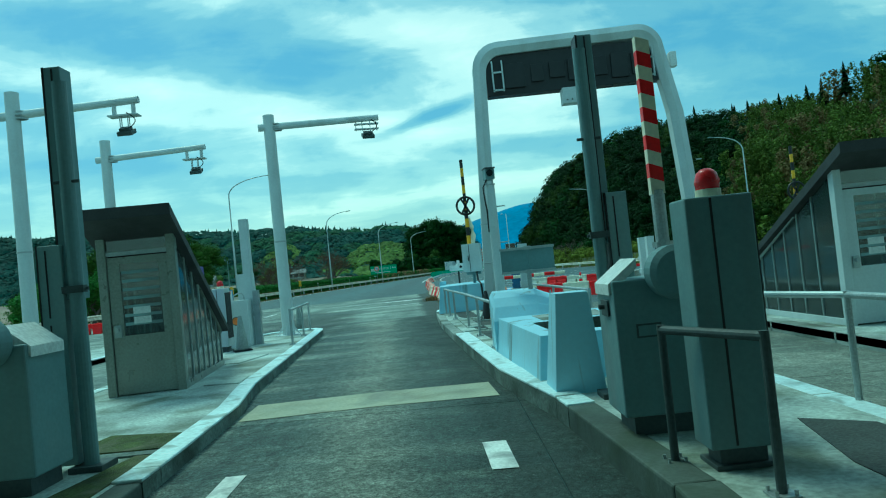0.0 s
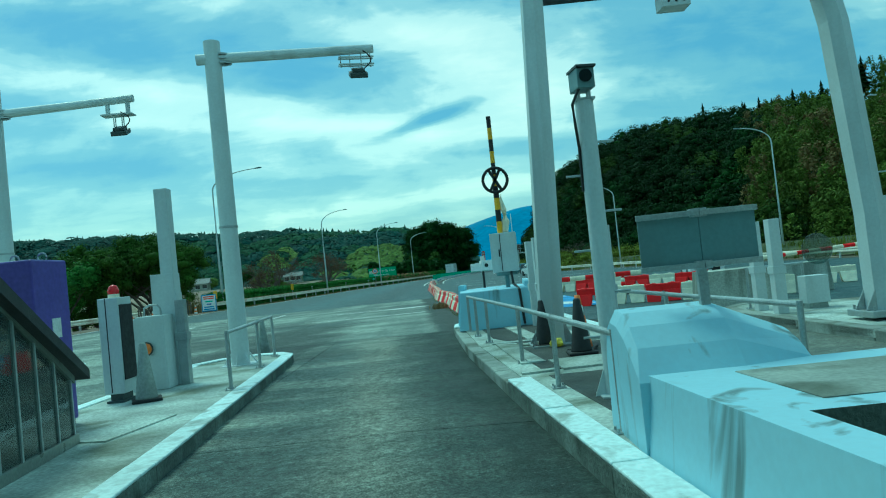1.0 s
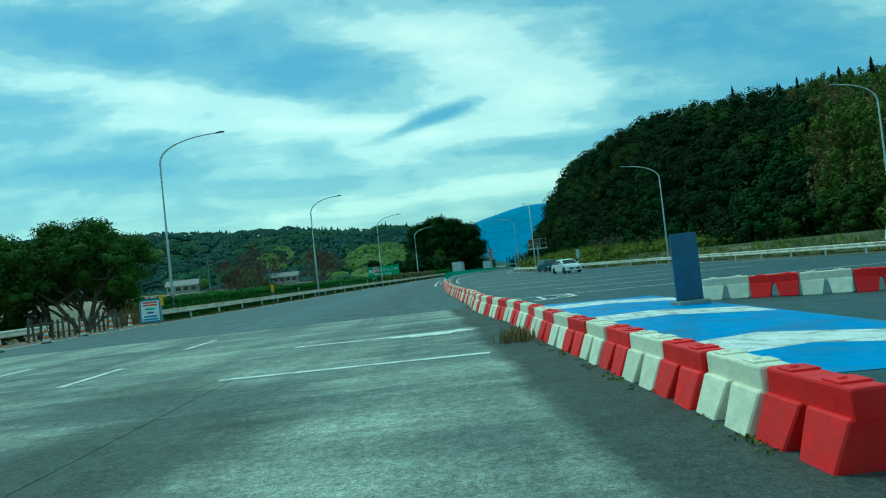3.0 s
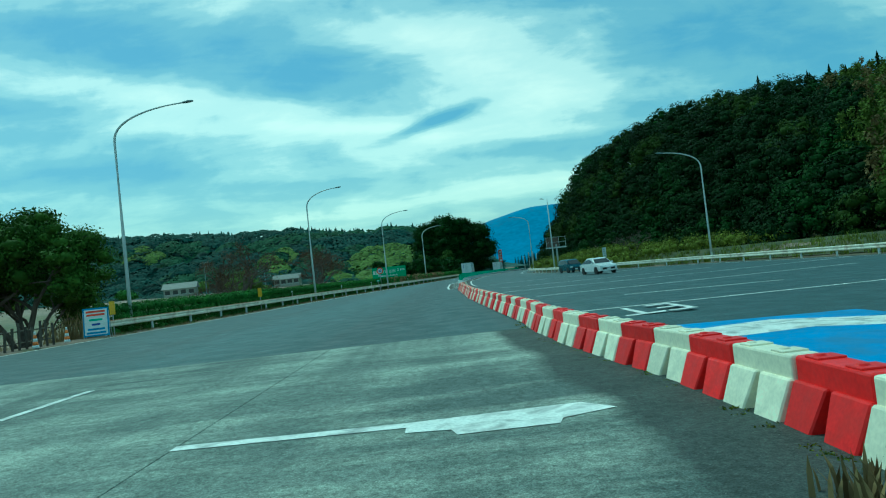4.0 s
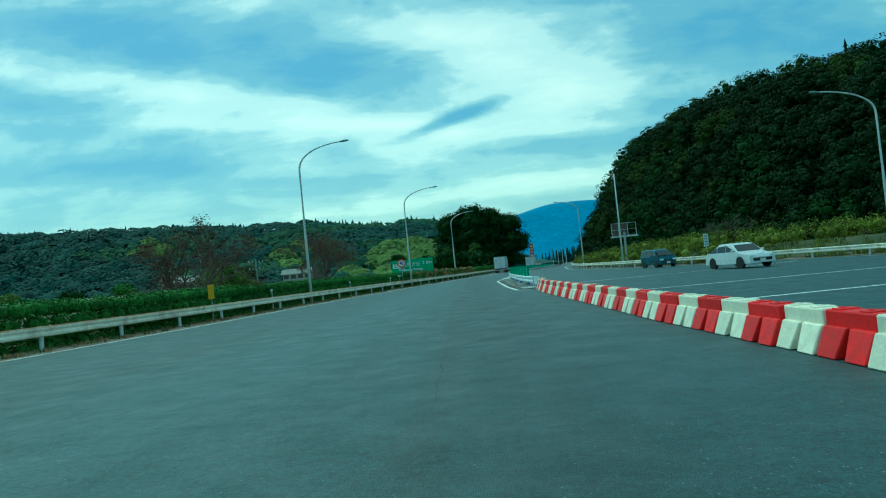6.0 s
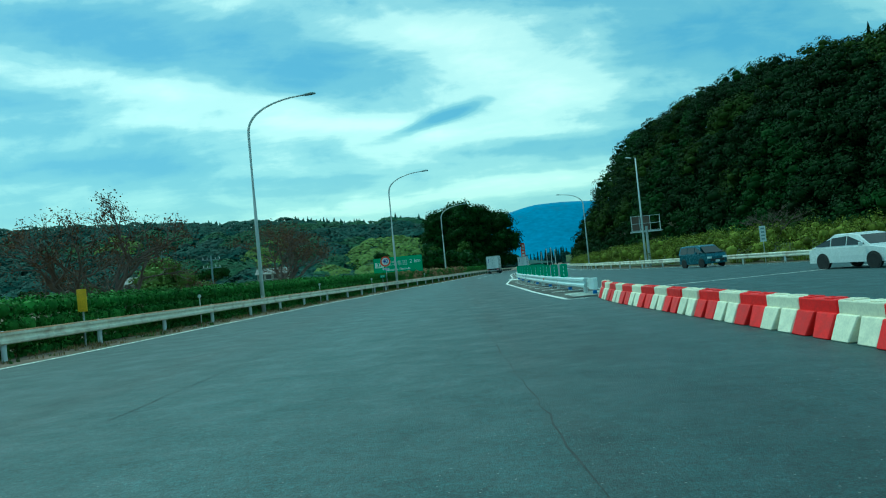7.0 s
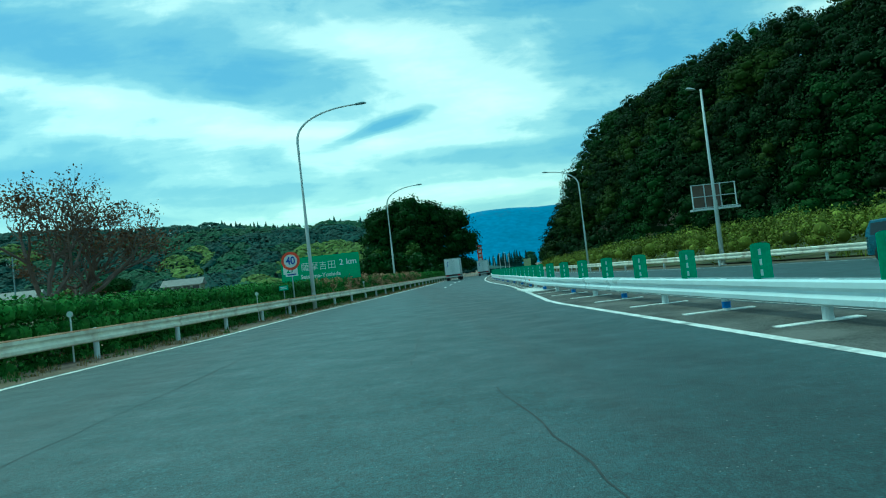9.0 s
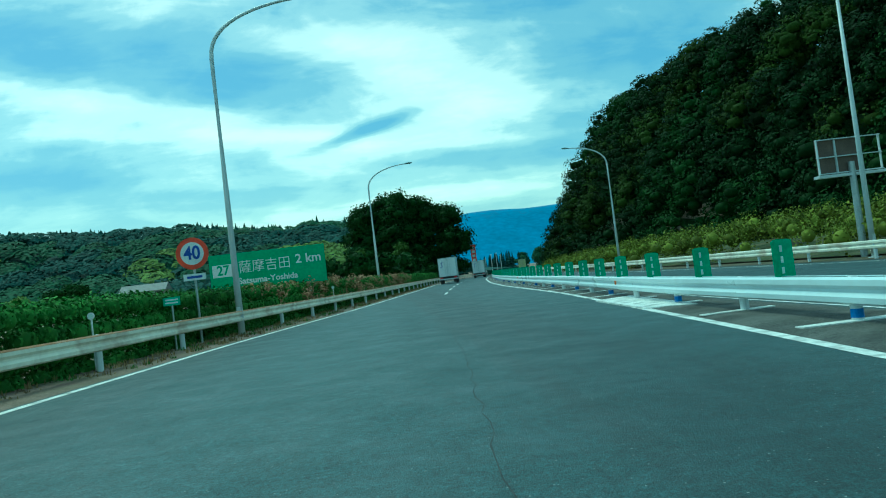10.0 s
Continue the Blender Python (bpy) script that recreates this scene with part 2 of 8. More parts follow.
M = {}
M["asphalt"] = road_material("asphalt", (0.032, 0.069, 0.074), (0.028, 0.060, 0.065), (0.036, 0.075, 0.080), 0.55, 0.35, 0.6, 0.58, gloss=0.55, speck=0.6,
                             bands=((-5.0, 0.004, 1.1, 0.75, (0.015, 0.031, 0.034)), (-5.9, 0.002, 0.22, 0.55, (0.022, 0.031, 0.033)), (-9.8, 0.012, 1.6, 0.6, (0.052, 0.104, 0.112)), (-12.6, 0.01, 0.5, 0.45, (0.032, 0.045, 0.047))))
PLAZA_DIRT = ((-5.2, 20.6, 2.0, 0.92), (-5.0, 23.2, 2.0, 0.9), (-5.2, 26.2, 1.9, 0.8), (-8.0, 24.5, 2.2, 0.75), (-10.5, 27.0, 2.0, 0.6), (-3.5, 18.8, 1.3, 0.6), (-6.5, 30.0, 1.5, 0.5))
M["concrete_road"] = road_material("concrete_road", (0.315, 0.345, 0.295), (0.108, 0.130, 0.120), (0.47, 0.50, 0.42), 0.42, 1.2, 0.7, 0.75, 0.3, strong=1.3,
                                   dirt=PLAZA_DIRT, dirt_edge=(-0.95, -0.7, (0.050, 0.060, 0.056)))
M["lane_road"] = road_material("lane_road", (0.135, 0.168, 0.158), (0.050, 0.070, 0.066), (0.32, 0.35, 0.29), 0.6, 1.1, 1.1, 0.7, 0.3, strong=1.5,
                               dirt=PLAZA_DIRT, dirt_edge=(-1.3, -0.45, (0.020, 0.031, 0.026)), edge_line=(1.1, -0.082), bands=((-0.55, -0.08, 0.5, 0.7, (0.27, 0.265, 0.21)), (0.05, -0.08, 0.3, 0.6, (0.075, 0.09, 0.078)), (-1.5, -0.08, 0.35, 0.5, (0.085, 0.10, 0.09))))
M["kerb_white"] = material("kerb_white", (0.80, 0.91, 0.91), 0.5, var=0.07, scale=1.5, fine=20, world_space=True, per_object=0.1,
                           stain=(0.20, 0.22, 0.17), stain_amount=0.7, stain_scale=2.4, stain_from=0.55)
M["kerb_raw"] = material("kerb_raw", (0.32, 0.345, 0.315), 0.8, var=0.3, scale=1.2, fine=30, world_space=True,
                         stain=(0.07, 0.08, 0.05), stain_amount=0.8, stain_scale=1.4)
M["island_top"] = material("island_top", (0.45, 0.49, 0.45), 0.8, var=0.38, scale=1.3, fine=26, fine_var=0.25, bump=0.4, world_space=True,
                           stain=(0.10, 0.115, 0.065), stain_amount=0.85, stain_scale=1.1)
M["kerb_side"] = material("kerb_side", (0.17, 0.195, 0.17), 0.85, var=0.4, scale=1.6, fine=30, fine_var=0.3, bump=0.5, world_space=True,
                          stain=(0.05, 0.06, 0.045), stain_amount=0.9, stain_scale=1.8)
M["concrete_wall"] = material("concrete_wall", (0.48, 0.50, 0.44), 0.8, var=0.2, scale=1.5, fine=25, fine_var=0.2, bump=0.3, stain=(0.13, 0.14, 0.11), stain_amount=0.8, stain_scale=2.2, streak=True)
M["old_wood"] = material("old_wood", (0.085, 0.072, 0.055), 0.85, var=0.35, scale=3, fine=30, fine_var=0.3, bump=0.4, per_object=0.3)
M["bag_yellow"] = material("bag_yellow", (0.72, 0.62, 0.05), 0.35, var=0.15, scale=8, fine=40)
M["moss"] = material("moss", (0.07, 0.085, 0.02), 0.95, var=0.4, scale=4, fine=50, fine_var=0.5, bump=0.8, world_space=True, stain=(0.16, 0.14, 0.09), stain_amount=0.7, stain_scale=3)
M["steel_mid"] = material("steel_mid", (0.27, 0.36, 0.365), 0.5, var=0.08, scale=2, fine=30, fine_var=0.06, bump=0.05,
                          stain=(0.16, 0.18, 0.17), stain_amount=0.6, stain_scale=2.5, streak=True)
M["concrete_plain"] = road_material("concrete_plain", (0.30, 0.31, 0.26), (0.13, 0.145, 0.125), (0.44, 0.43, 0.35), 0.4, 1.2, 0.7, 0.75, 0.3)
M["island_asphalt"] = material("island_asphalt", (0.06, 0.065, 0.06), 0.8, var=0.3, scale=1.5, fine=50, fine_var=0.4, world_space=True)
M["line_white"] = material("line_white", (0.86, 0.85, 0.80), 0.5, var=0.15, scale=2, fine=30, world_space=True,
                           stain=(0.2, 0.2, 0.19), stain_amount=0.75, stain_scale=3.0)
M["line_cream"] = material("line_cream", (0.42, 0.40, 0.28), 0.6, var=0.15, scale=1.2, fine=30, world_space=True,
                           stain=(0.17, 0.16, 0.12), stain_amount=0.7, stain_scale=1.4)
M["paint_blue"] = material("paint_blue", (0.05, 0.26, 0.62), 0.5, var=0.15, scale=1, fine=30, world_space=True,
                           stain=(0.06, 0.14, 0.24), stain_amount=0.5, stain_scale=0.9)
M["steel_light"] = material("steel_light", (0.62, 0.66, 0.66), 0.45, var=0.06, scale=1.5, fine=25, fine_var=0.05, bump=0.04,
                            stain=(0.4, 0.42, 0.4), stain_amount=0.5, stain_scale=1.5, streak=True)
M["steel_grey"] = material("steel_grey", (0.19, 0.27, 0.28), 0.5, var=0.08, scale=2, fine=30, fine_var=0.06, bump=0.05,
                           stain=(0.16, 0.18, 0.17), stain_amount=0.5, stain_scale=2, streak=True)
M["steel_dark"] = material("steel_dark", (0.06, 0.075, 0.075), 0.55, var=0.15, scale=3, fine=40, bump=0.05)
M["galvanised"] = material("galvanised", (0.42, 0.45, 0.45), 0.42, 0.55, var=0.12, scale=6, fine=60, bump=0.05)
M["black_rubber"] = material("black_rubber", (0.02, 0.02, 0.02), 0.6, var=0.2, scale=6, fine=60)
M["block_white"] = material("block_white", (0.47, 0.68, 0.80), 0.6, var=0.04, scale=1.0, fine=20, fine_var=0.03, bump=0.03,
                            stain=(0.12, 0.16, 0.15), stain_amount=0.8, stain_scale=3.4, streak=True, stain_from=0.585)
M["hut_metal"] = material("hut_metal", (0.27, 0.285, 0.25), 0.35, 0.3, var=0.1, scale=2, fine=30, bump=0.04)
M["roof_dark"] = material("roof_dark", (0.035, 0.035, 0.035), 0.6, var=0.2, scale=2, fine=40)
M["red"] = material("red_plastic", (0.78, 0.012, 0.02), 0.42, var=0.1, scale=2.5, fine=30, fine_var=0.08, bump=0.06, per_object=0.12,
                    stain=(0.35, 0.05, 0.04), stain_amount=0.3, stain_scale=3, spec=0.2)
M["white_plastic"] = material("white_plastic", (0.92, 0.86, 0.66), 0.45, var=0.08, scale=2.5, fine=30, fine_var=0.08, bump=0.06, per_object=0.1,
                              stain=(0.45, 0.45, 0.36), stain_amount=0.3, stain_scale=3, spec=0.2)
M["lamp_red"] = material("lamp_red", (0.6, 0.01, 0.02), 0.25, var=0.05)
M["orange"] = material("orange", (0.75, 0.22, 0.04), 0.5, var=0.12, scale=4, fine=30)
M["yellow"] = material("yellow", (0.80, 0.46, 0.02), 0.45, var=0.1, scale=4, fine=30)
M["black"] = material("black_paint", (0.015, 0.015, 0.015), 0.5, var=0.2, scale=4, fine=30)
M["white"] = material("white_paint", (0.75, 0.76, 0.74), 0.45, var=0.06, scale=3, fine=30)
M["rail_cream"] = material("rail_cream", (0.86, 0.81, 0.66), 0.55, 0.0, var=0.12, scale=0.6, fine=6, fine_var=0.08, bump=0, world_space=True,
                           stain=(0.30, 0.17, 0.09), stain_amount=0.55, stain_scale=1.2)
M["rail_pale"] = material("rail_pale", (0.74, 0.84, 0.85), 0.35, 0.0, var=0.04, scale=0.5, fine=5, fine_var=0.03, bump=0, world_space=True)
M["rust"] = material("rust", (0.50, 0.26, 0.13), 0.8, var=0.3, scale=1.5, fine=30, world_space=True, stain=(0.6, 0.5, 0.38), stain_amount=0.6, stain_scale=1.5)
M["sign_back"] = material("sign_back", (0.11, 0.075, 0.055), 0.6, var=0.25, scale=1.5, fine=20)
M["plate_green"] = material("plate_green", (0.05, 0.50, 0.28), 0.45)
M["kerb_dark"] = material("kerb_dark", (0.085, 0.10, 0.085), 0.8, var=0.35, scale=1.5, fine=30, world_space=True, stain=(0.035, 0.05, 0.02), stain_amount=0.8, stain_scale=1.6)
M["roof_tile"] = material("roof_tile", (0.12, 0.13, 0.13), 0.6, var=0.2, scale=1.5, fine=10)
M["tape_blue"] = material("tape_blue", (0.04, 0.16, 0.50), 0.5)
M["glare_green"] = material("glare_green", (0.015, 0.36, 0.17), 0.45, var=0.1, scale=3, fine=20)
M["reflector"] = material("reflector", (0.62, 0.74, 0.66), 0.3)
M["sign_green"] = material("sign_green", (0.016, 0.36, 0.145), 0.45, var=0.08, scale=1, fine=10, bump=0)
M["sign_blue"] = material("sign_blue", (0.05, 0.25, 0.52), 0.5)
M["board_blue"] = material("board_blue", (0.05, 0.11, 0.20), 0.5, var=0.15, scale=2, fine=20)
M["sign_red"] = material("sign_red", (0.70, 0.06, 0.02), 0.45)
M["ink_blue"] = material("ink_blue", (0.02, 0.06, 0.35), 0.5)
M["lilac"] = material("lilac_cabinet", (0.10, 0.07, 0.36), 0.4, var=0.06, scale=2, fine=20, bump=0.03)
M["soil"] = material("soil", (0.17, 0.120, 0.090), 0.9, var=0.35, scale=0.8, fine=20, fine_var=0.4, bump=0.6, world_space=True,
                     stain=(0.11, 0.11, 0.05), stain_amount=0.8, stain_scale=0.5)
M["verge_earth"] = material("verge_earth", (0.13, 0.105, 0.065), 0.9, var=0.35, scale=0.8, fine=20, fine_var=0.4, bump=0.6, world_space=True, stain=(0.05, 0.065, 0.02), stain_amount=0.9, stain_scale=0.5)
M["verge_grass"] = material("verge_grass", (0.055, 0.070, 0.020), 0.95, var=0.4, scale=0.4, fine=12, fine_var=0.5, bump=0.8, world_space=True, stain=(0.13, 0.10, 0.05), stain_amount=0.7, stain_scale=0.4)
M["gravel"] = material("gravel", (0.075, 0.074, 0.066), 0.9, var=0.45, scale=0.9, fine=30, fine_var=0.5, bump=0.6, world_space=True, stain=(0.22, 0.21, 0.19), stain_amount=0.5, stain_scale=0.8)
M["field"] = material("field", (0.27, 0.20, 0.145), 0.9, var=0.35, scale=0.05, fine=2, fine_var=0.35, bump=0.5, world_space=True,
                      stain=(0.10, 0.12, 0.045), stain_amount=0.7, stain_scale=0.03)
M["bark"] = material("bark", (0.09, 0.07, 0.055), 0.9, var=0.3, scale=3, fine=25, bump=0.5)
M["twig"] = material("twig", (0.11, 0.08, 0.065), 0.9, var=0.3, scale=3, fine=25)


def leaf(name, base, isl=0.3):
    return material(name, base, 0.65, var=0.28, scale=0.16, fine=2.0, fine_var=0.2, bump=0, world_space=True, per_island=isl, spec=0.06)


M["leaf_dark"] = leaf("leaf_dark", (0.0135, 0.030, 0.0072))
M["leaf_mid"] = leaf("leaf_mid", (0.022, 0.052, 0.0095))
M["leaf_olive"] = leaf("leaf_olive", (0.036, 0.058, 0.0085))
M["leaf_straw"] = leaf("leaf_straw", (0.165, 0.125, 0.05))
# distant foliage: teal of the air's haze is put into these leaf colours
M["leaf_haze"] = leaf("leaf_haze", (0.034, 0.082, 0.066), 0.06)
M["leaf_haze_dark"] = leaf("leaf_haze_dark", (0.029, 0.074, 0.062), 0.06)
M["leaf_haze_green"] = leaf("leaf_haze_green", (0.046, 0.104, 0.052), 0.08)
M["leaf_tree"] = leaf("leaf_tree", (0.062, 0.105, 0.016))
M["leaf_yellow"] = leaf("leaf_yellow", (0.15, 0.21, 0.05), 0.25)
M["leaf_bamboo"] = leaf("leaf_bamboo", (0.100, 0.130, 0.022))
M["leaf_rust"] = leaf("leaf_rust", (0.125, 0.068, 0.038))
M["leaf_hedge"] = leaf("leaf_hedge", (0.078, 0.168, 0.032), 0.45)
M["leaf_brush"] = leaf("leaf_brush", (0.17, 0.19, 0.03), 0.6)
M["leaf_dry"] = leaf("leaf_dry", (0.40, 0.24, 0.14), 0.4)
M["dry_grass"] = leaf("dry_grass", (0.26, 0.19, 0.09))
# blue of the distance haze is mixed into the mountain's base colour
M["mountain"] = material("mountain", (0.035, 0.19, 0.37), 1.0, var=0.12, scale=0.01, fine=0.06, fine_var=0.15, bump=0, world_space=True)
M["tyre"] = material("tyre", (0.018, 0.018, 0.018), 0.8)
M["car_glass"] = material("car_glass", (0.015, 0.02, 0.022), 0.08, var=0.02, bump=0)
M["car_white"] = material("car_white", (0.72, 0.74, 0.74), 0.25, var=0.03, bump=0)
M["car_yellow"] = material("car_yellow", (0.52, 0.54, 0.24), 0.35, var=0.1, scale=2, fine=8, bump=0)
M["car_blue"] = material("car_blue", (0.05, 0.13, 0.17), 0.25, 0.4, var=0.03, bump=0)
M["headlight"] = material("headlight", (0.8, 0.85, 0.85), 0.1, var=0.02, bump=0)
M["chrome"] = material("chrome", (0.6, 0.6, 0.6), 0.15, 1.0, var=0.02, bump=0)


def glass_material():
    m = bpy.data.materials.new("hut_glass")
    m.use_nodes = True
    nt = m.node_tree
    nt.nodes.clear()
    N, L = nt.nodes.new, nt.links.new
    tr, gl, mx, out = N("ShaderNodeBsdfTransparent"), N("ShaderNodeBsdfGlossy"), N("ShaderNodeMixShader"), N("ShaderNodeOutputMaterial")
    tr.inputs[0].default_value = (0.62, 0.69, 0.66, 1)
    gl.inputs["Roughness"].default_value = 0.05
    fr = N("ShaderNodeFresnel")
    fr.inputs[0].default_value = 1.7
    L(fr.outputs[0], mx.inputs[0])
    L(tr.outputs[0], mx.inputs[1])
    L(gl.outputs[0], mx.inputs[2])
    dust, mx2 = N("ShaderNodeBsdfDiffuse"), N("ShaderNodeMixShader")
    dust.inputs[0].default_value = (0.42, 0.48, 0.46, 1)
    mx2.inputs[0].default_value = 0.10
    L(mx.outputs[0], mx2.inputs[1])
    L(dust.outputs[0], mx2.inputs[2])
    L(mx2.outputs[0], out.inputs[0])
    return m


M["glass"] = glass_material()


# ---- mesh helpers ----


def part(name, bm, material, parent=None, label="", smooth=False):
    """Links a bmesh as one mesh object, under a thing or a part."""
    me = bpy.data.meshes.new(name)
    bmesh.ops.recalc_face_normals(bm, faces=bm.faces)
    bm.to_mesh(me)
    bm.free()
    me.materials.append(material)
    if smooth:
        me.polygons.foreach_set("use_smooth", [True] * len(me.polygons))
    ob = new(name, me)
    if parent:
        ob.parent = parent
    if label:
        ob["label"] = label
    return ob


def thing(name, m, label, category, group="", kind=""):
    """An Empty at the base of a thing that carries its parts."""
    ob = new(name)
    ob.matrix_world = m
    return tagged(ob, label, category, group, kind)


def raw(name, verts, faces, material, parent=None, label="", smooth=False):
    me = bpy.data.meshes.new(name)
    me.from_pydata(verts, [], faces)
    me.materials.append(material)
    if smooth:
        me.polygons.foreach_set("use_smooth", [True] * len(me.polygons))
    ob = new(name, me)
    if parent:
        ob.parent = parent
    if label:
        ob["label"] = label
    return ob


def box(bm, x0, x1, y0, y1, z0, z1, bev=0.0, m=None):
    r = bmesh.ops.create_cube(bm, size=1)
    vs = r["verts"]
    mat = Matrix.Translation(((x0 + x1) / 2, (y0 + y1) / 2, (z0 + z1) / 2)) @ Matrix.Diagonal((x1 - x0, y1 - y0, z1 - z0, 1))
    bmesh.ops.transform(bm, matrix=mat, verts=vs)
    if bev:
        es = list({e for v in vs for e in v.link_edges})
        out = bmesh.ops.bevel(bm, geom=es, offset=bev, segments=2, affect="EDGES", profile=0.5)
        vs = list({v for f in out["faces"] for v in f.verts} | {v for v in vs if v.is_valid})
    if m is not None:
        bmesh.ops.transform(bm, matrix=m, verts=vs)
    return bm


def cyl(bm, p0, p1, r0, r1=None, seg=16, caps=True):
    p0, p1 = Vector(p0), Vector(p1)
    d = p1 - p0
    q = d.to_track_quat("Z", "Y").to_matrix().to_4x4()
    bmesh.ops.create_cone(bm, cap_ends=caps, segments=seg, radius1=r0, radius2=r0 if r1 is None else r1, depth=d.length,
                          matrix=Matrix.Translation((p0 + p1) / 2) @ q)
    return bm


def tube(bm, pts, r, seg=10):
    """A bent pipe along points."""
    pts = [Vector(p) for p in pts]
    rings = []
    for i, p in enumerate(pts):
        d = (pts[min(i + 1, len(pts) - 1)] - pts[max(i - 1, 0)]).normalized()
        q = d.to_track_quat("Z", "Y")
        rr = r[i] if isinstance(r, (list, tuple)) else r
        rings.append([bm.verts.new(p + q @ Vector((rr * math.cos(a), rr * math.sin(a), 0))) for a in [2 * math.pi * k / seg for k in range(seg)]])
    for a, b in zip(rings, rings[1:]):
        for k in range(seg):
            bm.faces.new((a[k], a[(k + 1) % seg], b[(k + 1) % seg], b[k]))
    bm.faces.new(rings[0][::-1])
    bm.faces.new(rings[-1])
    return bm


def prism(bm, outline, h0, h1, axis="z", bev=0.0):
    """A closed outline (2D) drawn out along an axis."""
    def at(u, v, w):
        return (u, v, w) if axis == "z" else (u, w, v) if axis == "y" else (w, u, v)
    lo = [bm.verts.new(at(u, v, h0)) for u, v in outline]
    hi = [bm.verts.new(at(u, v, h1)) for u, v in outline]
    n = len(outline)
    fs = [bm.faces.new(lo[::-1]), bm.faces.new(hi)]
    fs += [bm.faces.new((lo[i], lo[(i + 1) % n], hi[(i + 1) % n], hi[i])) for i in range(n)]
    if bev:
        es = list({e for f in fs for e in f.edges})
        bmesh.ops.bevel(bm, geom=es, offset=bev, segments=2, affect="EDGES", profile=0.5)
    return bm


def hull_box(bm, lower, upper, z0, z1):
    """A block between two quads of (x, y)."""
    a = [bm.verts.new((x, y, z0)) for x, y in lower]
    b = [bm.verts.new((x, y, z1)) for x, y in upper]
    n = len(a)
    bm.faces.new(a[::-1])
    bm.faces.new(b)
    for i in range(n):
        bm.faces.new((a[i], a[(i + 1) % n], b[(i + 1) % n], b[i]))
    return bm


def lathe(bm, profile, seg=20, m=None):
    rings = []
    for r, z in profile:
        rings.append([bm.verts.new((r * math.cos(2 * math.pi * k / seg), r * math.sin(2 * math.pi * k / seg), z)) for k in range(seg)])
    for a, b in zip(rings, rings[1:]):
        for k in range(seg):
            bm.faces.new((a[k], a[(k + 1) % seg], b[(k + 1) % seg], b[k]))
    bm.faces.new(rings[0][::-1])
    bm.faces.new(rings[-1])
    if m is not None:
        bmesh.ops.transform(bm, matrix=m, verts=[v for ring in rings for v in ring])
    return bm


def B():
    return bmesh.new()


def lerp_table(table):
    xs, ys = [a for a, _ in table], [b for _, b in table]
    return lambda v: float(np.interp(v, xs, ys))


def text(body, size, material, parent, m, name="lettering", sx=1.0, sy=1.0, depth=0.004, bold=0.0):
    cu = bpy.data.curves.new(name, "FONT")
    cu.body, cu.size, cu.extrude, cu.offset = body, size, depth, bold
    cu.align_x, cu.align_y = "CENTER", "CENTER"
    tmp = bpy.data.objects.new(name, cu)
    scene.collection.objects.link(tmp)
    me = bpy.data.meshes.new_from_object(tmp.evaluated_get(bpy.context.evaluated_depsgraph_get()))
    bpy.data.objects.remove(tmp)
    me.materials.clear()
    me.materials.append(material)
    me.transform(m @ Matrix.Diagonal((sx, sy, 1, 1)))
    ob = new(name, me)
    if parent:
        ob.parent = parent
    return ob


# ---- plan ----
LINE_L = lerp_table([(-40, -26), (20, -24), (44, -22.0), (58, -20.5), (66, -19.2), (73, -18.0), (81, -16.9), (91, -16.0), (97, -15.3), (105, -14.4), (112, -13.1),
                     (116, -12.6), (124, -11.5), (128, -10.8), (139, -8.7), (150, -6.9), (168, -4.2), (200, 0.6), (240, 7.5), (300, 21), (400, 48)])
LINE_R = lerp_table([(84.8, -3.0), (92, -3.15), (100, -3.05), (110, -2.97), (114, -2.5), (119, -1.95), (130, -0.75), (150, 0.7), (168, 2.6), (200, 7.0), (240, 13.6), (300, 27), (400, 54)])
MEDIAN = lerp_table([(85, -1.85), (92, -2.0), (100, -1.9), (106, -1.75), (113, -1.52), (118, -1.3), (121.5, -1.05), (130, -0.1), (150, 1.7), (168, 3.6), (200, 8.0), (240, 14.6), (300, 28), (400, 55)])
RAIL_R = lerp_table([(-40, 30), (40, 30), (70, 26), (98, 22.3), (112, 15.6), (131, 11.9), (150, 11.6), (163, 12.4), (200, 17.0), (240, 23), (300, 36), (400, 62)])
HILL_X = lerp_table([(-60, 60), (60, 52), (100, 42), (140, 37), (170, 34), (200, 30.5), (230, 28.0), (245, 30.5), (265, 40), (300, 70)])

HILL_K = lerp_table([(-60, 0.25), (60, 0.32), (100, 0.45), (130, 0.62), (170, 0.86), (200, 0.97), (215, 1.0), (245, 0.95), (270, 0.5), (300, 0.0)])


def smooth(t):
    t = min(1.0, max(0.0, t))
    return t * t * (3 - 2 * t)


def canopy(d):
    return float(np.interp(d, [-3, 0, 4, 6, 12, 18, 24, 33, 43, 70, 110], [3, 9, 16, 20.5, 29.5, 33.5, 35.6, 36.8, 37.4, 38, 39]))


def hill_top(y, d):
    """Height of the tree tops at d metres behind the foot of the wood."""
    return canopy(d) * HILL_K(y) + 12.0 * smooth((d - 42) / 22) * smooth((168 - y) / 25)


def gz(x, y):
    """Height of the ground."""
    z = -0.02 * min(max(x + 1.0, 0.0), 26.0)
    left = LINE_L(y) - 4.0 - x
    if left > 0:
        z += 5.2 * smooth((left - 12.0) / 55.0) - 2.2 * smooth(left / 9.0)
    d = x - HILL_X(y)
    r = x - RAIL_R(y)
    if r > 1.5:
        z += 1.2 * smooth((r - 1.5) / 10.0)
    if d > -4 and y > -80:
        z += max(0.0, hill_top(y, d) - 10.0) * smooth((d + 4) / 6.0)
    return z


# ---- ground, road, islands ----


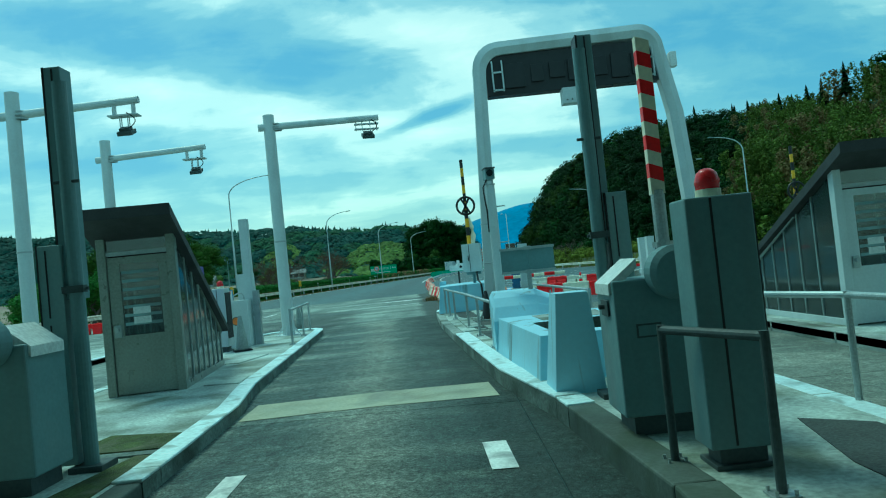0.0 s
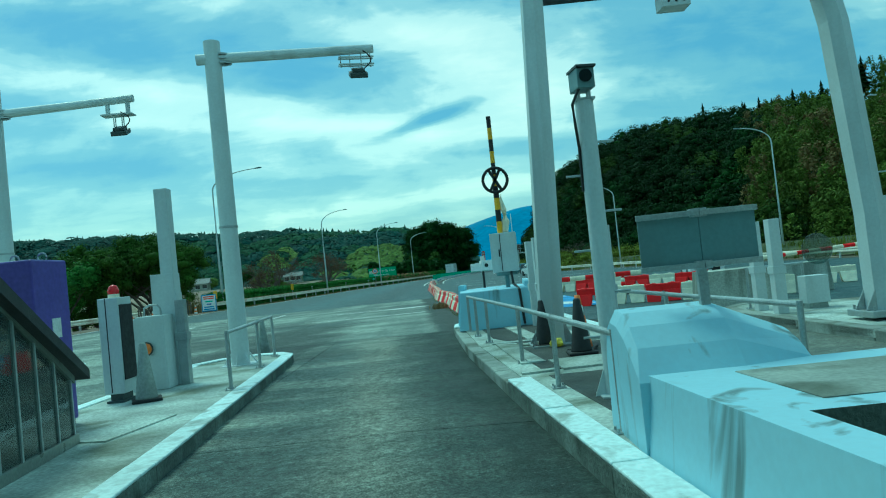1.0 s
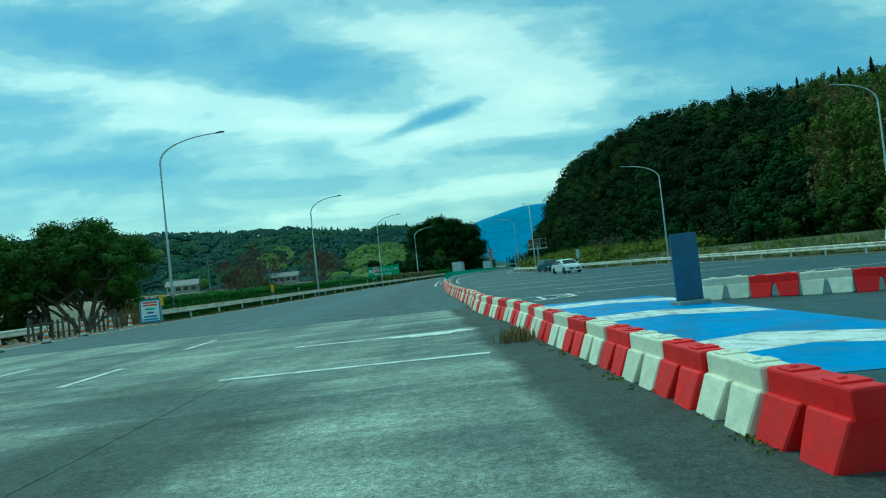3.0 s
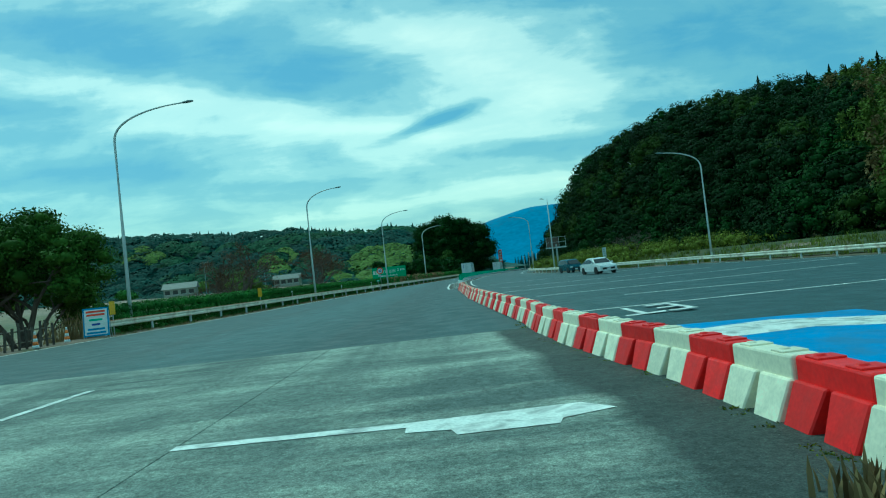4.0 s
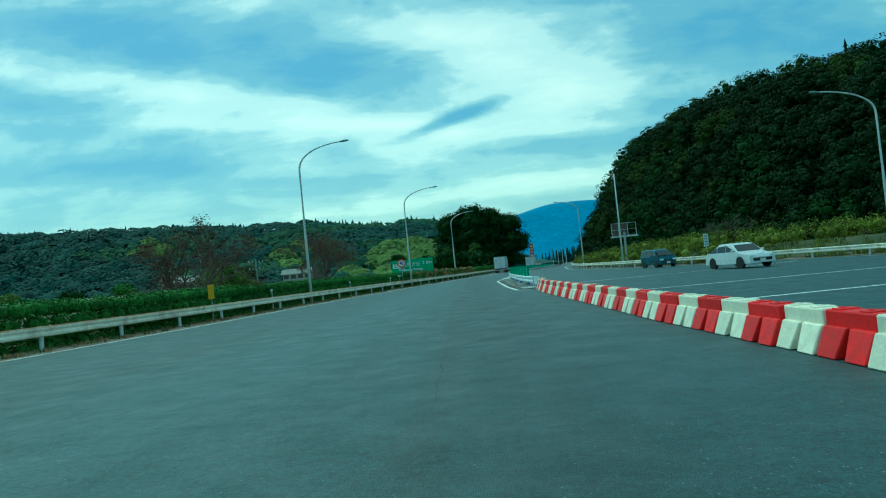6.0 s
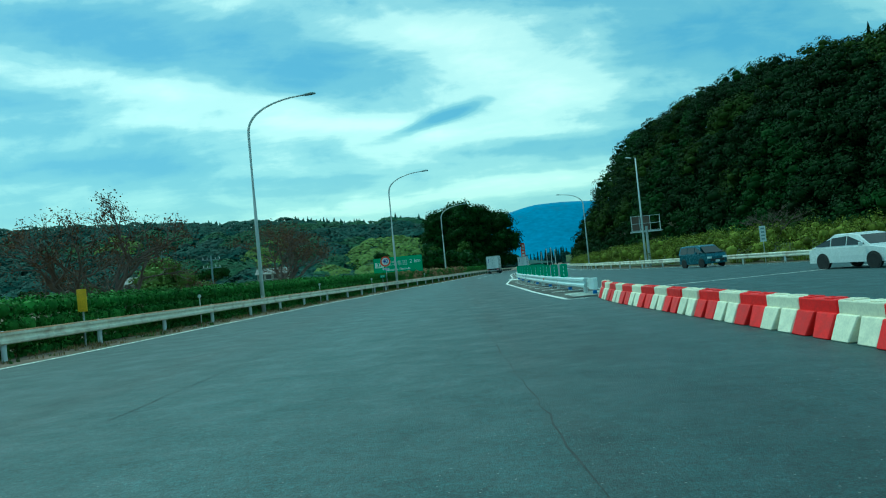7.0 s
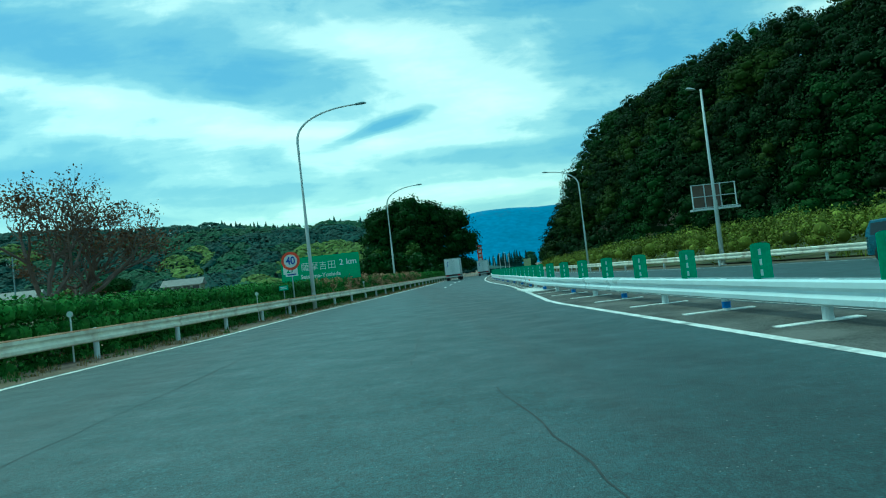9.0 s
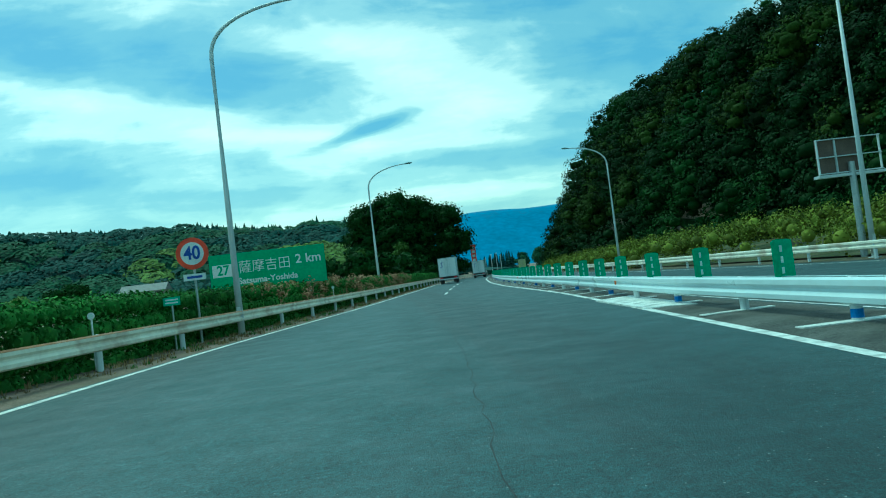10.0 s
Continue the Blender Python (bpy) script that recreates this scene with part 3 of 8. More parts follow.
def build_ground():
    xs = sorted(set([-3000, -2000, -1200, -800, -550, -400, -300, -240, -190, -150, -120, -95, -75, -60] + list(range(-50, 130, 3)) + [140, 160, 190, 230, 300, 450, 800, 1500, 3000]))
    ys = sorted(set([-600, -300, -150, -80, -50] + list(range(-40, 300, 4)) + [310, 330, 360, 400, 450, 520, 620, 800, 1100, 1600, 2300, 3200, 4600]))
    verts = []
    for y in ys:
        for x in xs:
            z = gz(x, y) - 0.05
            if y > 300:
                z += 0.004 * (y - 300) * smooth((y - 300) / 300) * (1 if x < -30 else 0.3)
            off = min(abs(x - LINE_L(y)), 0 if LINE_L(y) < x < RAIL_R(y) else abs(x - RAIL_R(y)))
            if not LINE_L(y) - 3 < x < RAIL_R(y) + 2:
                z += 0.35 * noise.noise(Vector((x * 0.09, y * 0.09, 0))) * min(1, off / 8)
            verts.append((x, y, z))
    n = len(xs)
    faces = [(j * n + i, j * n + i + 1, (j + 1) * n + i + 1, (j + 1) * n + i) for j in range(len(ys) - 1) for i in range(n - 1)]
    tagged(raw("ground", verts, faces, M["field"], smooth=True), "dry winter field and grassy verge beside the highway", "ground", kind="structure")


def sheet(name, left, right, y0, y1, step, material, lift, cols=8, parent=None, label=""):
    """A surface that follows the ground between two edges."""
    ys = list(np.arange(y0, y1, step)) + [y1]
    verts, faces = [], []
    for y in ys:
        a, b = left(y), right(y)
        for i in range(cols + 1):
            x = a + (b - a) * i / cols
            verts.append((x, y, gz(x, y) + (lift(i / cols) if callable(lift) else lift)))
    n = cols + 1
    for j in range(len(ys) - 1):
        for i in range(cols):
            faces.append((j * n + i, j * n + i + 1, (j + 1) * n + i + 1, (j + 1) * n + i))
    return raw(name, verts, faces, material, parent, label)


build_ground()
road = tagged(sheet("road", lambda y: LINE_L(y) - 0.35, lambda y: RAIL_R(y) - 0.4, -60, 400, 4, M["asphalt"], 0.0, 24),
              "worn grey asphalt of the toll plaza and carriageways", "road", kind="structure")
verge_l = tagged(sheet("verge_left", lambda y: LINE_L(y) - 2.6, lambda y: LINE_L(y) - 0.18, 20, 300, 3, M["soil"], lambda u: 0.06 * min(1, (1 - u) * 4) - 0.004, 8),
                 "strip of bare soil with dry weeds behind the edge line", "verge", kind="structure")
verge_r = tagged(sheet("verge_right", lambda y: RAIL_R(y) - 0.4, lambda y: RAIL_R(y) + 2.2, 20, 300, 3, M["verge_earth"], 0.012, 4),
                 "strip of bare soil under the roadside guardrail", "verge", kind="structure")

LANE_EDGES_Y = [-14, -4, 6, 10.9, 21.2, 31.6, 43.3]


def build_slabs():
    pavement = tagged(new("pavement"), "stained concrete paving slabs of the toll plaza", "pavement", kind="structure")
    cols = [-23.6, -16.4, -9.0, -5.45, 0.0]
    edge = lerp_table([(21.2, 0.5), (31.6, -0.3), (43.3, -0.78)])
    right = [-1.42, 0.6, 3.0, 5.3, 9.0, 12.6, 16.2, 20]
    for y0, y1 in zip(LANE_EDGES_Y, LANE_EDGES_Y[1:]):
        spans = list(zip(cols, cols[1:]))
        if y1 < 22:
            spans = spans[:-1] + [(-5.45, -3.3), (-3.3, 0.6)] + list(zip(right[1:], right[2:]))
        for x0, x1 in spans:
            g = 0.004
            a, b, c, d = x0 + g, x1 - g, y0 + g, y1 - g
            e = 0.006
            bc, bd = (edge(c), edge(d)) if x1 == 0.0 else (b, b)
            # rows from near to far; an extra break where the cross-fall begins
            rows = []
            for y, r, ye in ((c, bc, c + e), (d, bd, d - e)):
                xs = [a + e] + ([-1.0] if a < -1.0 < r else []) + [r - e]
                xo = [a] + ([-1.0] if a < -1.0 < r else []) + [r]
                rows.append([[(x, ye, 0.016) for x in xs], [(x, y, 0.006) for x in xo], [(x, y, -0.05) for x in xo]])
            n = len(rows[0][0])
            vs = [(x, y, gz(x, y) + h) for row in rows for level in row for x, y, h in level]
            at = lambda row, level, i: (row * 3 + level) * n + i
            fs = [(at(0, 0, i), at(0, 0, i + 1), at(1, 0, i + 1), at(1, 0, i)) for i in range(n - 1)]
            for lv in (0, 1):
                fs += [(at(0, lv + 1, i), at(0, lv + 1, i + 1), at(0, lv, i + 1), at(0, lv, i)) for i in range(n - 1)]
                fs += [(at(1, lv, i), at(1, lv, i + 1), at(1, lv + 1, i + 1), at(1, lv + 1, i)) for i in range(n - 1)]
                fs += [(at(1, lv + 1, 0), at(0, lv + 1, 0), at(0, lv, 0), at(1, lv, 0)), (at(0, lv + 1, n - 1), at(1, lv + 1, n - 1), at(1, lv, n - 1), at(0, lv, n - 1))]
            raw("slab", vs, fs, M["lane_road"] if (-5.5 < x0 < 3.0 and y1 < 22) else M["concrete_plain"] if x0 > 2.9 else M["concrete_road"], pavement)


def patch(name, pts, material, lift, label="", parent=None, thick=0.003):
    bm = B()
    prism(bm, pts, 0, thick)
    for v in bm.verts:
        v.co.z += gz(v.co.x, v.co.y) + lift
    ob = part(name, bm, material, parent, label)
    return ob


MARK = tagged(new("road_markings"), "worn white and blue painted road markings", "road marking", kind="structure")


def mark(pts, material="line_white", lift=0.004, label="painted line", name="marking"):
    return patch(name, pts, M[material], lift, label, MARK)


def strip(f, y0, y1, w, step, material="line_white", lift=0.004, label="painted edge line"):
    ob = sheet("edge_line", lambda y: f(y) - w / 2, lambda y: f(y) + w / 2, y0, y1, step, M[material], lift, 1, MARK, label)
    return ob


def markings():
    strip(LINE_L, 24, 300, 0.19, 2.0)
    strip(LINE_R, 84.8, 300, 0.17, 2.0)
    strip(lambda y: MEDIAN(y) + 1.15, 85.5, 300, 0.15, 2.0)
    strip(lambda y: RAIL_R(y) - 1.6, 60, 300, 0.16, 2.0)
    mark([(-3.06, 84.75), (-3.0, 84.6), (1.0, 84.2), (1.0, 84.4)], label="white nose of the median marking")
    # transverse lines on the concrete
    mark([(-5.7, 30.50), (-1.42, 30.35), (-1.42, 30.52), (-5.7, 30.66)], lift=0.02)
    mark([(-5.45, 34.95), (-3.3, 34.86), (-3.3, 35.05), (-5.45, 35.13)], lift=0.02)
    mark([(-3.3, 34.66), (-2.9, 34.60), (-2.85, 34.40), (-2.0, 34.42), (-1.95, 34.6), (-1.45, 34.8), (-1.7, 35.15), (-3.3, 35.05)], lift=0.02, label="smeared white paint patch")
    # dashes of the left lanes
    for y in (32, 38):
        mark([(-9.1, y), (-8.95, y), (-8.95, y + 2.4), (-9.1, y + 2.4)], lift=0.02)
    mark([(-12.6, 33), (-12.45, 33), (-12.45, 37), (-12.6, 37)], lift=0.02)
    for y in (146, 156, 166, 176, 190, 206):
        x = (LINE_L(y) + LINE_R(y)) / 2
        x2 = (LINE_L(y + 4) + LINE_R(y + 4)) / 2
        mark([(x - 0.08, y), (x + 0.08, y), (x2 + 0.08, y + 4), (x2 - 0.08, y + 4)], label="white lane dash")
    # gate lane: cream band and dashes
    for band in ([(-2.55, 6.25), (-1.0, 6.33), (-1.0, 7.28), (-2.58, 7.2)], [(-1.0, 6.33), (0.42, 6.4), (0.35, 7.35), (-1.0, 7.28)]):
        mark(band, "line_cream", 0.019, "wide cream-coloured band across the gate lane")
    mark([(0.14, 3.55), (0.34, 3.55), (0.31, 4.35), (0.11, 4.35)], lift=0.02)
    mark([(-1.95, 3.2), (-1.78, 3.2), (-1.80, 4.0), (-1.97, 4.0)], lift=0.02)
    # painted zone behind the barriers
    mark([(0.75, 26.5), (4.6, 26.5), (4.4, 41.2), (0.1, 41.2)], "paint_blue", 0.004, "blue painted lane surface")
    for y in (28.0, 33.6, 38.6):
        mark([(0.9 - (y - 28) * .05, y), (2.6, y + 0.6), (4.4, y - 0.4), (4.4, y + 1.0), (2.6, y + 2.1), (0.8 - (y - 28) * .05, y + 1.3)], "line_white", 0.008, "white chevron")
    # lane lines of the opposite side
    for (xa, ya), (xb, yb) in (((0.3, 46.65), (8.0, 48.2)), ((8.0, 48.2), (18.0, 50.4)), ((3.2, 52.9), (8.9, 53.3)), ((0.7, 57.6), (8.0, 59.7)), ((8.0, 59.7), (17.0, 62.6)), ((0.0, 66.0), (12.3, 69.4)), ((12.3, 69.4), (23.5, 74.6)),
                                 ((0.3, 74.2), (7.5, 76.1)), ((7.5, 76.1), (16.0, 79.0)), ((0.6, 88.2), (8.0, 91.6)), ((8.0, 91.6), (16.5, 97.0))):
        nx, ny = -(yb - ya), xb - xa
        k = 0.08 / math.hypot(nx, ny)
        mark([(xa - nx * k, ya - ny * k), (xb - nx * k, yb - ny * k), (xb + nx * k, yb + ny * k), (xa + nx * k, ya + ny * k)], label="white line across the opposite side")
    text("ETC", 1.3, M["line_white"], MARK, pose(1.3, 45.25, gz(1.3, 45.2) + 0.012, 0, 1.1, 180), "marking", 1.2, 2.5, 0.001)


build_slabs()
markings()


def kerb(parent, pts, width, z0, z1, material, side=1, step=1.9):
    """Kerb stones laid along a line; side: to which hand the stones reach."""
    P = [Vector((x, y)) for x, y in pts]
    for a, b in zip(P, P[1:]):
        n = max(1, round((b - a).length / step))
        for i in range(n):
            p, q = a.lerp(b, i / n), a.lerp(b, (i + 1) / n)
            d = (q - p).normalized()
            nrm = Vector((d.y, -d.x)) * width * side
            p2, q2 = p + d * 0.006, q - d * 0.006
            bm = B()
            h = random.uniform(-0.006, 0.006)
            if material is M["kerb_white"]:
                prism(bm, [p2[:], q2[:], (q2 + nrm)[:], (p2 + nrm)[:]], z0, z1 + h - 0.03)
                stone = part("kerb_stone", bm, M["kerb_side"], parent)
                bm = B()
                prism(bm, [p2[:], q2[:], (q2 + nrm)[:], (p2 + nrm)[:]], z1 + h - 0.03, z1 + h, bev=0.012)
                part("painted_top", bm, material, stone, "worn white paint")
            else:
                prism(bm, [p2[:], q2[:], (q2 + nrm)[:], (p2 + nrm)[:]], z0, z1 + h, bev=0.018)
                part("kerb_stone", bm, material, parent)


def island(name, outline, label, top, ztop=0.13):
    bm = B()
    prism(bm, outline, -0.06, ztop)
    return tagged(part(name, bm, top), label, "traffic island", kind="structure")


L_EDGE0 = [(-2.45, -9), (-2.47, 2.85)]
L_EDGE1 = [(-2.47, 2.85), (-2.475, 3.65)]
L_EDGE = [(-2.475, 3.65), (-2.48, 4.0), (-2.62, 6.6), (-2.88, 8.2), (-3.58, 17.4)]
L_TIP = [(-3.58, 17.4), (-3.66, 18.0), (-3.95, 18.45), (-4.5, 18.62), (-5.2, 18.4), (-5.6, 17.8)]
R_EDGE0 = [(1.12, -9), (1.08, 2.3), (0.90, 4.6)]
R_EDGE = [(0.90, 4.6), (0.86, 5.0), (0.50, 7.0), (0.02, 12.2)]
R_EDGE2 = [(0.02, 12.2), (-0.30, 16.0), (-0.47, 20.0)]
R_TIP = [(-0.47, 20.0), (-0.44, 20.8), (-0.1, 21.7), (0.6, 22.2), (1.4, 22.2), (2.0, 21.7), (2.2, 20.8)]
isl_l = island("island_left", [(x - 0.2, y) for x, y in L_EDGE0 + L_EDGE] + [(-3.9, 18.2), (-4.5, 18.4), (-5.3, 18.1), (-5.55, 17.4), (-5.75, 8), (-5.7, -9)], "raised concrete toll island with mossy surface", M["island_top"], 0.145)
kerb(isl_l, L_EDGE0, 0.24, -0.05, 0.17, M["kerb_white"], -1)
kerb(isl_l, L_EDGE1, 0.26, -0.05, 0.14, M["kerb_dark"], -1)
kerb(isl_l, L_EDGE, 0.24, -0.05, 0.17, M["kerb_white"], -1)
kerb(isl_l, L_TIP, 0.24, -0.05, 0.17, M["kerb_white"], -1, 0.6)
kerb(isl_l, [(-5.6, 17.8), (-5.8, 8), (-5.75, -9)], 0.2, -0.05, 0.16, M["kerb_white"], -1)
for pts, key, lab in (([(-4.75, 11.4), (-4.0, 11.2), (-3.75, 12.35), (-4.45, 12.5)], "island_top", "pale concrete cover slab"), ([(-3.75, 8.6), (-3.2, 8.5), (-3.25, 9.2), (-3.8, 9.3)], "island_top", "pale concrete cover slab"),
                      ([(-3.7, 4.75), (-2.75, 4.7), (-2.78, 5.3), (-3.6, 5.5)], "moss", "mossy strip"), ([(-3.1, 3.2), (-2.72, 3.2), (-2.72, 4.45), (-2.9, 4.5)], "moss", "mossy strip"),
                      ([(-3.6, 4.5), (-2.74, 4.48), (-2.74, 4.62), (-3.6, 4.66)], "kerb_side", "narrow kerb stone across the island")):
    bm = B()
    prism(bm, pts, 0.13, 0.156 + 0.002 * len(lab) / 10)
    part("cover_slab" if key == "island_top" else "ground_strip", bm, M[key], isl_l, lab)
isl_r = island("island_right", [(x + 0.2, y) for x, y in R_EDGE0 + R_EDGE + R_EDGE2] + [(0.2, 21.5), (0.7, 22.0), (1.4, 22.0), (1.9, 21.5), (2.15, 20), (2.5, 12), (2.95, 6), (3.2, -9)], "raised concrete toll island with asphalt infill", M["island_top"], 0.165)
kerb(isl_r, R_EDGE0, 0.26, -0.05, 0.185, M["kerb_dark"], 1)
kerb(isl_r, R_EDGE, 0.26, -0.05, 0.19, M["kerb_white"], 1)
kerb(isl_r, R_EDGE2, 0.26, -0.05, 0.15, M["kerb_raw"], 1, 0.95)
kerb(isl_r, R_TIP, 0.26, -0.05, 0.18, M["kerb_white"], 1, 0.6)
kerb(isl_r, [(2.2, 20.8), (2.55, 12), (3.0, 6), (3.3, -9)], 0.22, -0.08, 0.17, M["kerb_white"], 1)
for pts in ([(0.55, 15.6), (1.3, 15.6), (1.3, 18.8), (0.1, 18.9), (0.2, 16.9)], [(0.75, 9.8), (2.2, 9.8), (2.1, 12.3), (0.5, 12.3)], [(0.5, 12.7), (2.0, 12.7), (2.0, 15.1), (0.3, 15.1)], [(2.2, -2.0), (2.8, -2.0), (2.75, 3.15), (2.36, 3.45), (2.15, 2.4)]):
    bm = B()
    prism(bm, pts, 0.15, 0.172)
    part("asphalt_infill", bm, M["island_asphalt"], isl_r, "dark asphalt infill panel")
for pts in ([(0.3, 15.3), (1.9, 15.2), (1.9, 15.5), (0.3, 15.55)], [(0.1, 16.05), (1.0, 15.95), (1.0, 15.8), (0.12, 15.85)], [(0.55, 18.8), (0.8, 18.8), (0.98, 16.07), (0.72, 16.07)],
            [(0.3, 13.35), (0.62, 13.35), (0.42, 15.75), (0.16, 15.75)], [(0.72, 12.58), (1.72, 12.66), (1.56, 13.45), (0.66, 13.4)], [(0.22, 12.5), (0.66, 12.56), (0.66, 12.68), (0.22, 12.66)]):
    bm = B()
    prism(bm, pts, 0.15, 0.178 + 0.001 * len(isl_r.children) % 0.02)
    part("cover_slab", bm, M["island_top"], isl_r, "pale concrete cover slab")
isl_3 = island("island_far", [(5.3, -9), (5.3, 12), (5.15, 18), (5.4, 19.5), (6.2, 20.2), (7.2, 19.8), (7.6, 18), (7.6, -9)], "raised concrete toll island across the next lane", M["island_top"], 0.05)
kerb(isl_3, [(5.3, -9), (5.3, 12), (5.15, 18), (5.4, 19.5), (6.2, 20.2)], 0.24, -0.2, 0.06, M["kerb_raw"], 1)
isl_4 = island("island_outer", [(-8.9, -9), (-8.9, 20), (-9.4, 21.2), (-10.4, 21.2), (-10.9, 20), (-10.9, -9)], "raised concrete toll island between the outer lanes", M["island_top"], 0.14)
kerb(isl_4, [(-8.9, -9), (-8.9, 20), (-9.4, 21.2), (-10.4, 21.2)], 0.22, -0.05, 0.15, M["kerb_white"], -1)

# toll roof that the camera drives out from under
bm = B()
box(bm, -26, 24, -24, 2.6, 5.9, 6.9, 0.05)
tagged(part("ceiling", bm, M["steel_grey"]), "flat toll roof over the gate lanes", "canopy", kind="structure")
for x in (-10, -4.6, 2.2, 6.6):
    bm = B()
    box(bm, x - 0.2, x + 0.2, -12.2, -11.8, 0.0, 5.9, 0.02)
    tagged(part("trim_roof_column", bm, M["steel_grey"]), "square steel column that carries the toll roof", "column", kind="structure")

# unseen blocks behind the start, added to cut skylight from the rear
for n, (x0, x1) in enumerate(((-5.4, -3.0), (1.5, 2.9), (5.6, 7.2), (-10.6, -9.2))):
    bm = B()
    box(bm, x0, x1, -9.0, -3.4, 0.1, 3.0, 0.03)
    tagged(part("wall_booth_%d" % (n + 1), bm, M["steel_grey"]), "unseen plain grey block under the roof, added to hold back skylight", "booth", kind="structure")

# tar-filled cracks and patches
TAR = material("tar", (0.034, 0.038, 0.038), 0.7, world_space=True)


def crack(pts, w=0.007):
    bm = B()
    P = []
    for (xa, ya), (xb, yb) in zip(pts, pts[1:]):
        n = max(2, int(math.hypot(xb - xa, yb - ya) / 0.35))
        for i in range(n):
            u = i / n
            P.append((xa + (xb - xa) * u + random.uniform(-.03, .03), ya + (yb - ya) * u + random.uniform(-.03, .03)))
    P.append(pts[-1])
    prev = None
    for x, y in P:
        ww = w * random.uniform(0.4, 1.2)
        cur = (bm.verts.new((x - ww, y, gz(x, y) + 0.003)), bm.verts.new((x + ww, y + ww, gz(x, y) + 0.003)))
        if prev:
            bm.faces.new((prev[0], prev[1], cur[1], cur[0]))
        prev = cur
    part("crack", bm, TAR, road, "dark crack in the asphalt")


crack([(-5.8, 57.0), (-5.83, 63), (-5.93, 69), (-6.05, 78), (-6.2, 88), (-6.5, 97)], 0.009)
crack([(-7.3, 99.5), (-7.15, 102.2), (-6.9, 104.9), (-6.57, 109.3), (-6.12, 115.2), (-5.8, 120), (-5.2, 126)], 0.007)
crack([(-10.5, 70), (-10.2, 80), (-11.0, 92), (-10.4, 104)], 0.008)
crack([(-9.8, 86), (-6.6, 86.6), (-4.4, 86.2)], 0.006)
crack([(-12.2, 43.6), (-6.0, 43.5), (-1.4, 43.5), (0.2, 43.4)], 0.012)

# concrete bed of the median
med = tagged(sheet("median_bed", lambda y: LINE_R(y) + 0.06, lambda y: MEDIAN(y) + 1.0, 85.2, 300, 3, M["gravel"], lambda u: 0.022 * min(1, u * 8, (1 - u) * 8) - 0.002, 16), "dark gravelly bed of the central reserve", "median", kind="structure")

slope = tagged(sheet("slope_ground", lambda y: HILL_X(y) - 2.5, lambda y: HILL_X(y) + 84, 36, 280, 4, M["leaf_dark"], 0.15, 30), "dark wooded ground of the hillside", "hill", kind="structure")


tagged(sheet("verge_bank", lambda y: RAIL_R(y) + 1.9, lambda y: max(RAIL_R(y) + 2.4, HILL_X(y) - 1.0), 20, 262, 3, M["verge_grass"], 0.10, 8),
       "rough dark grass between the guardrail and the wood", "verge", kind="structure")


# ---- toll things ----


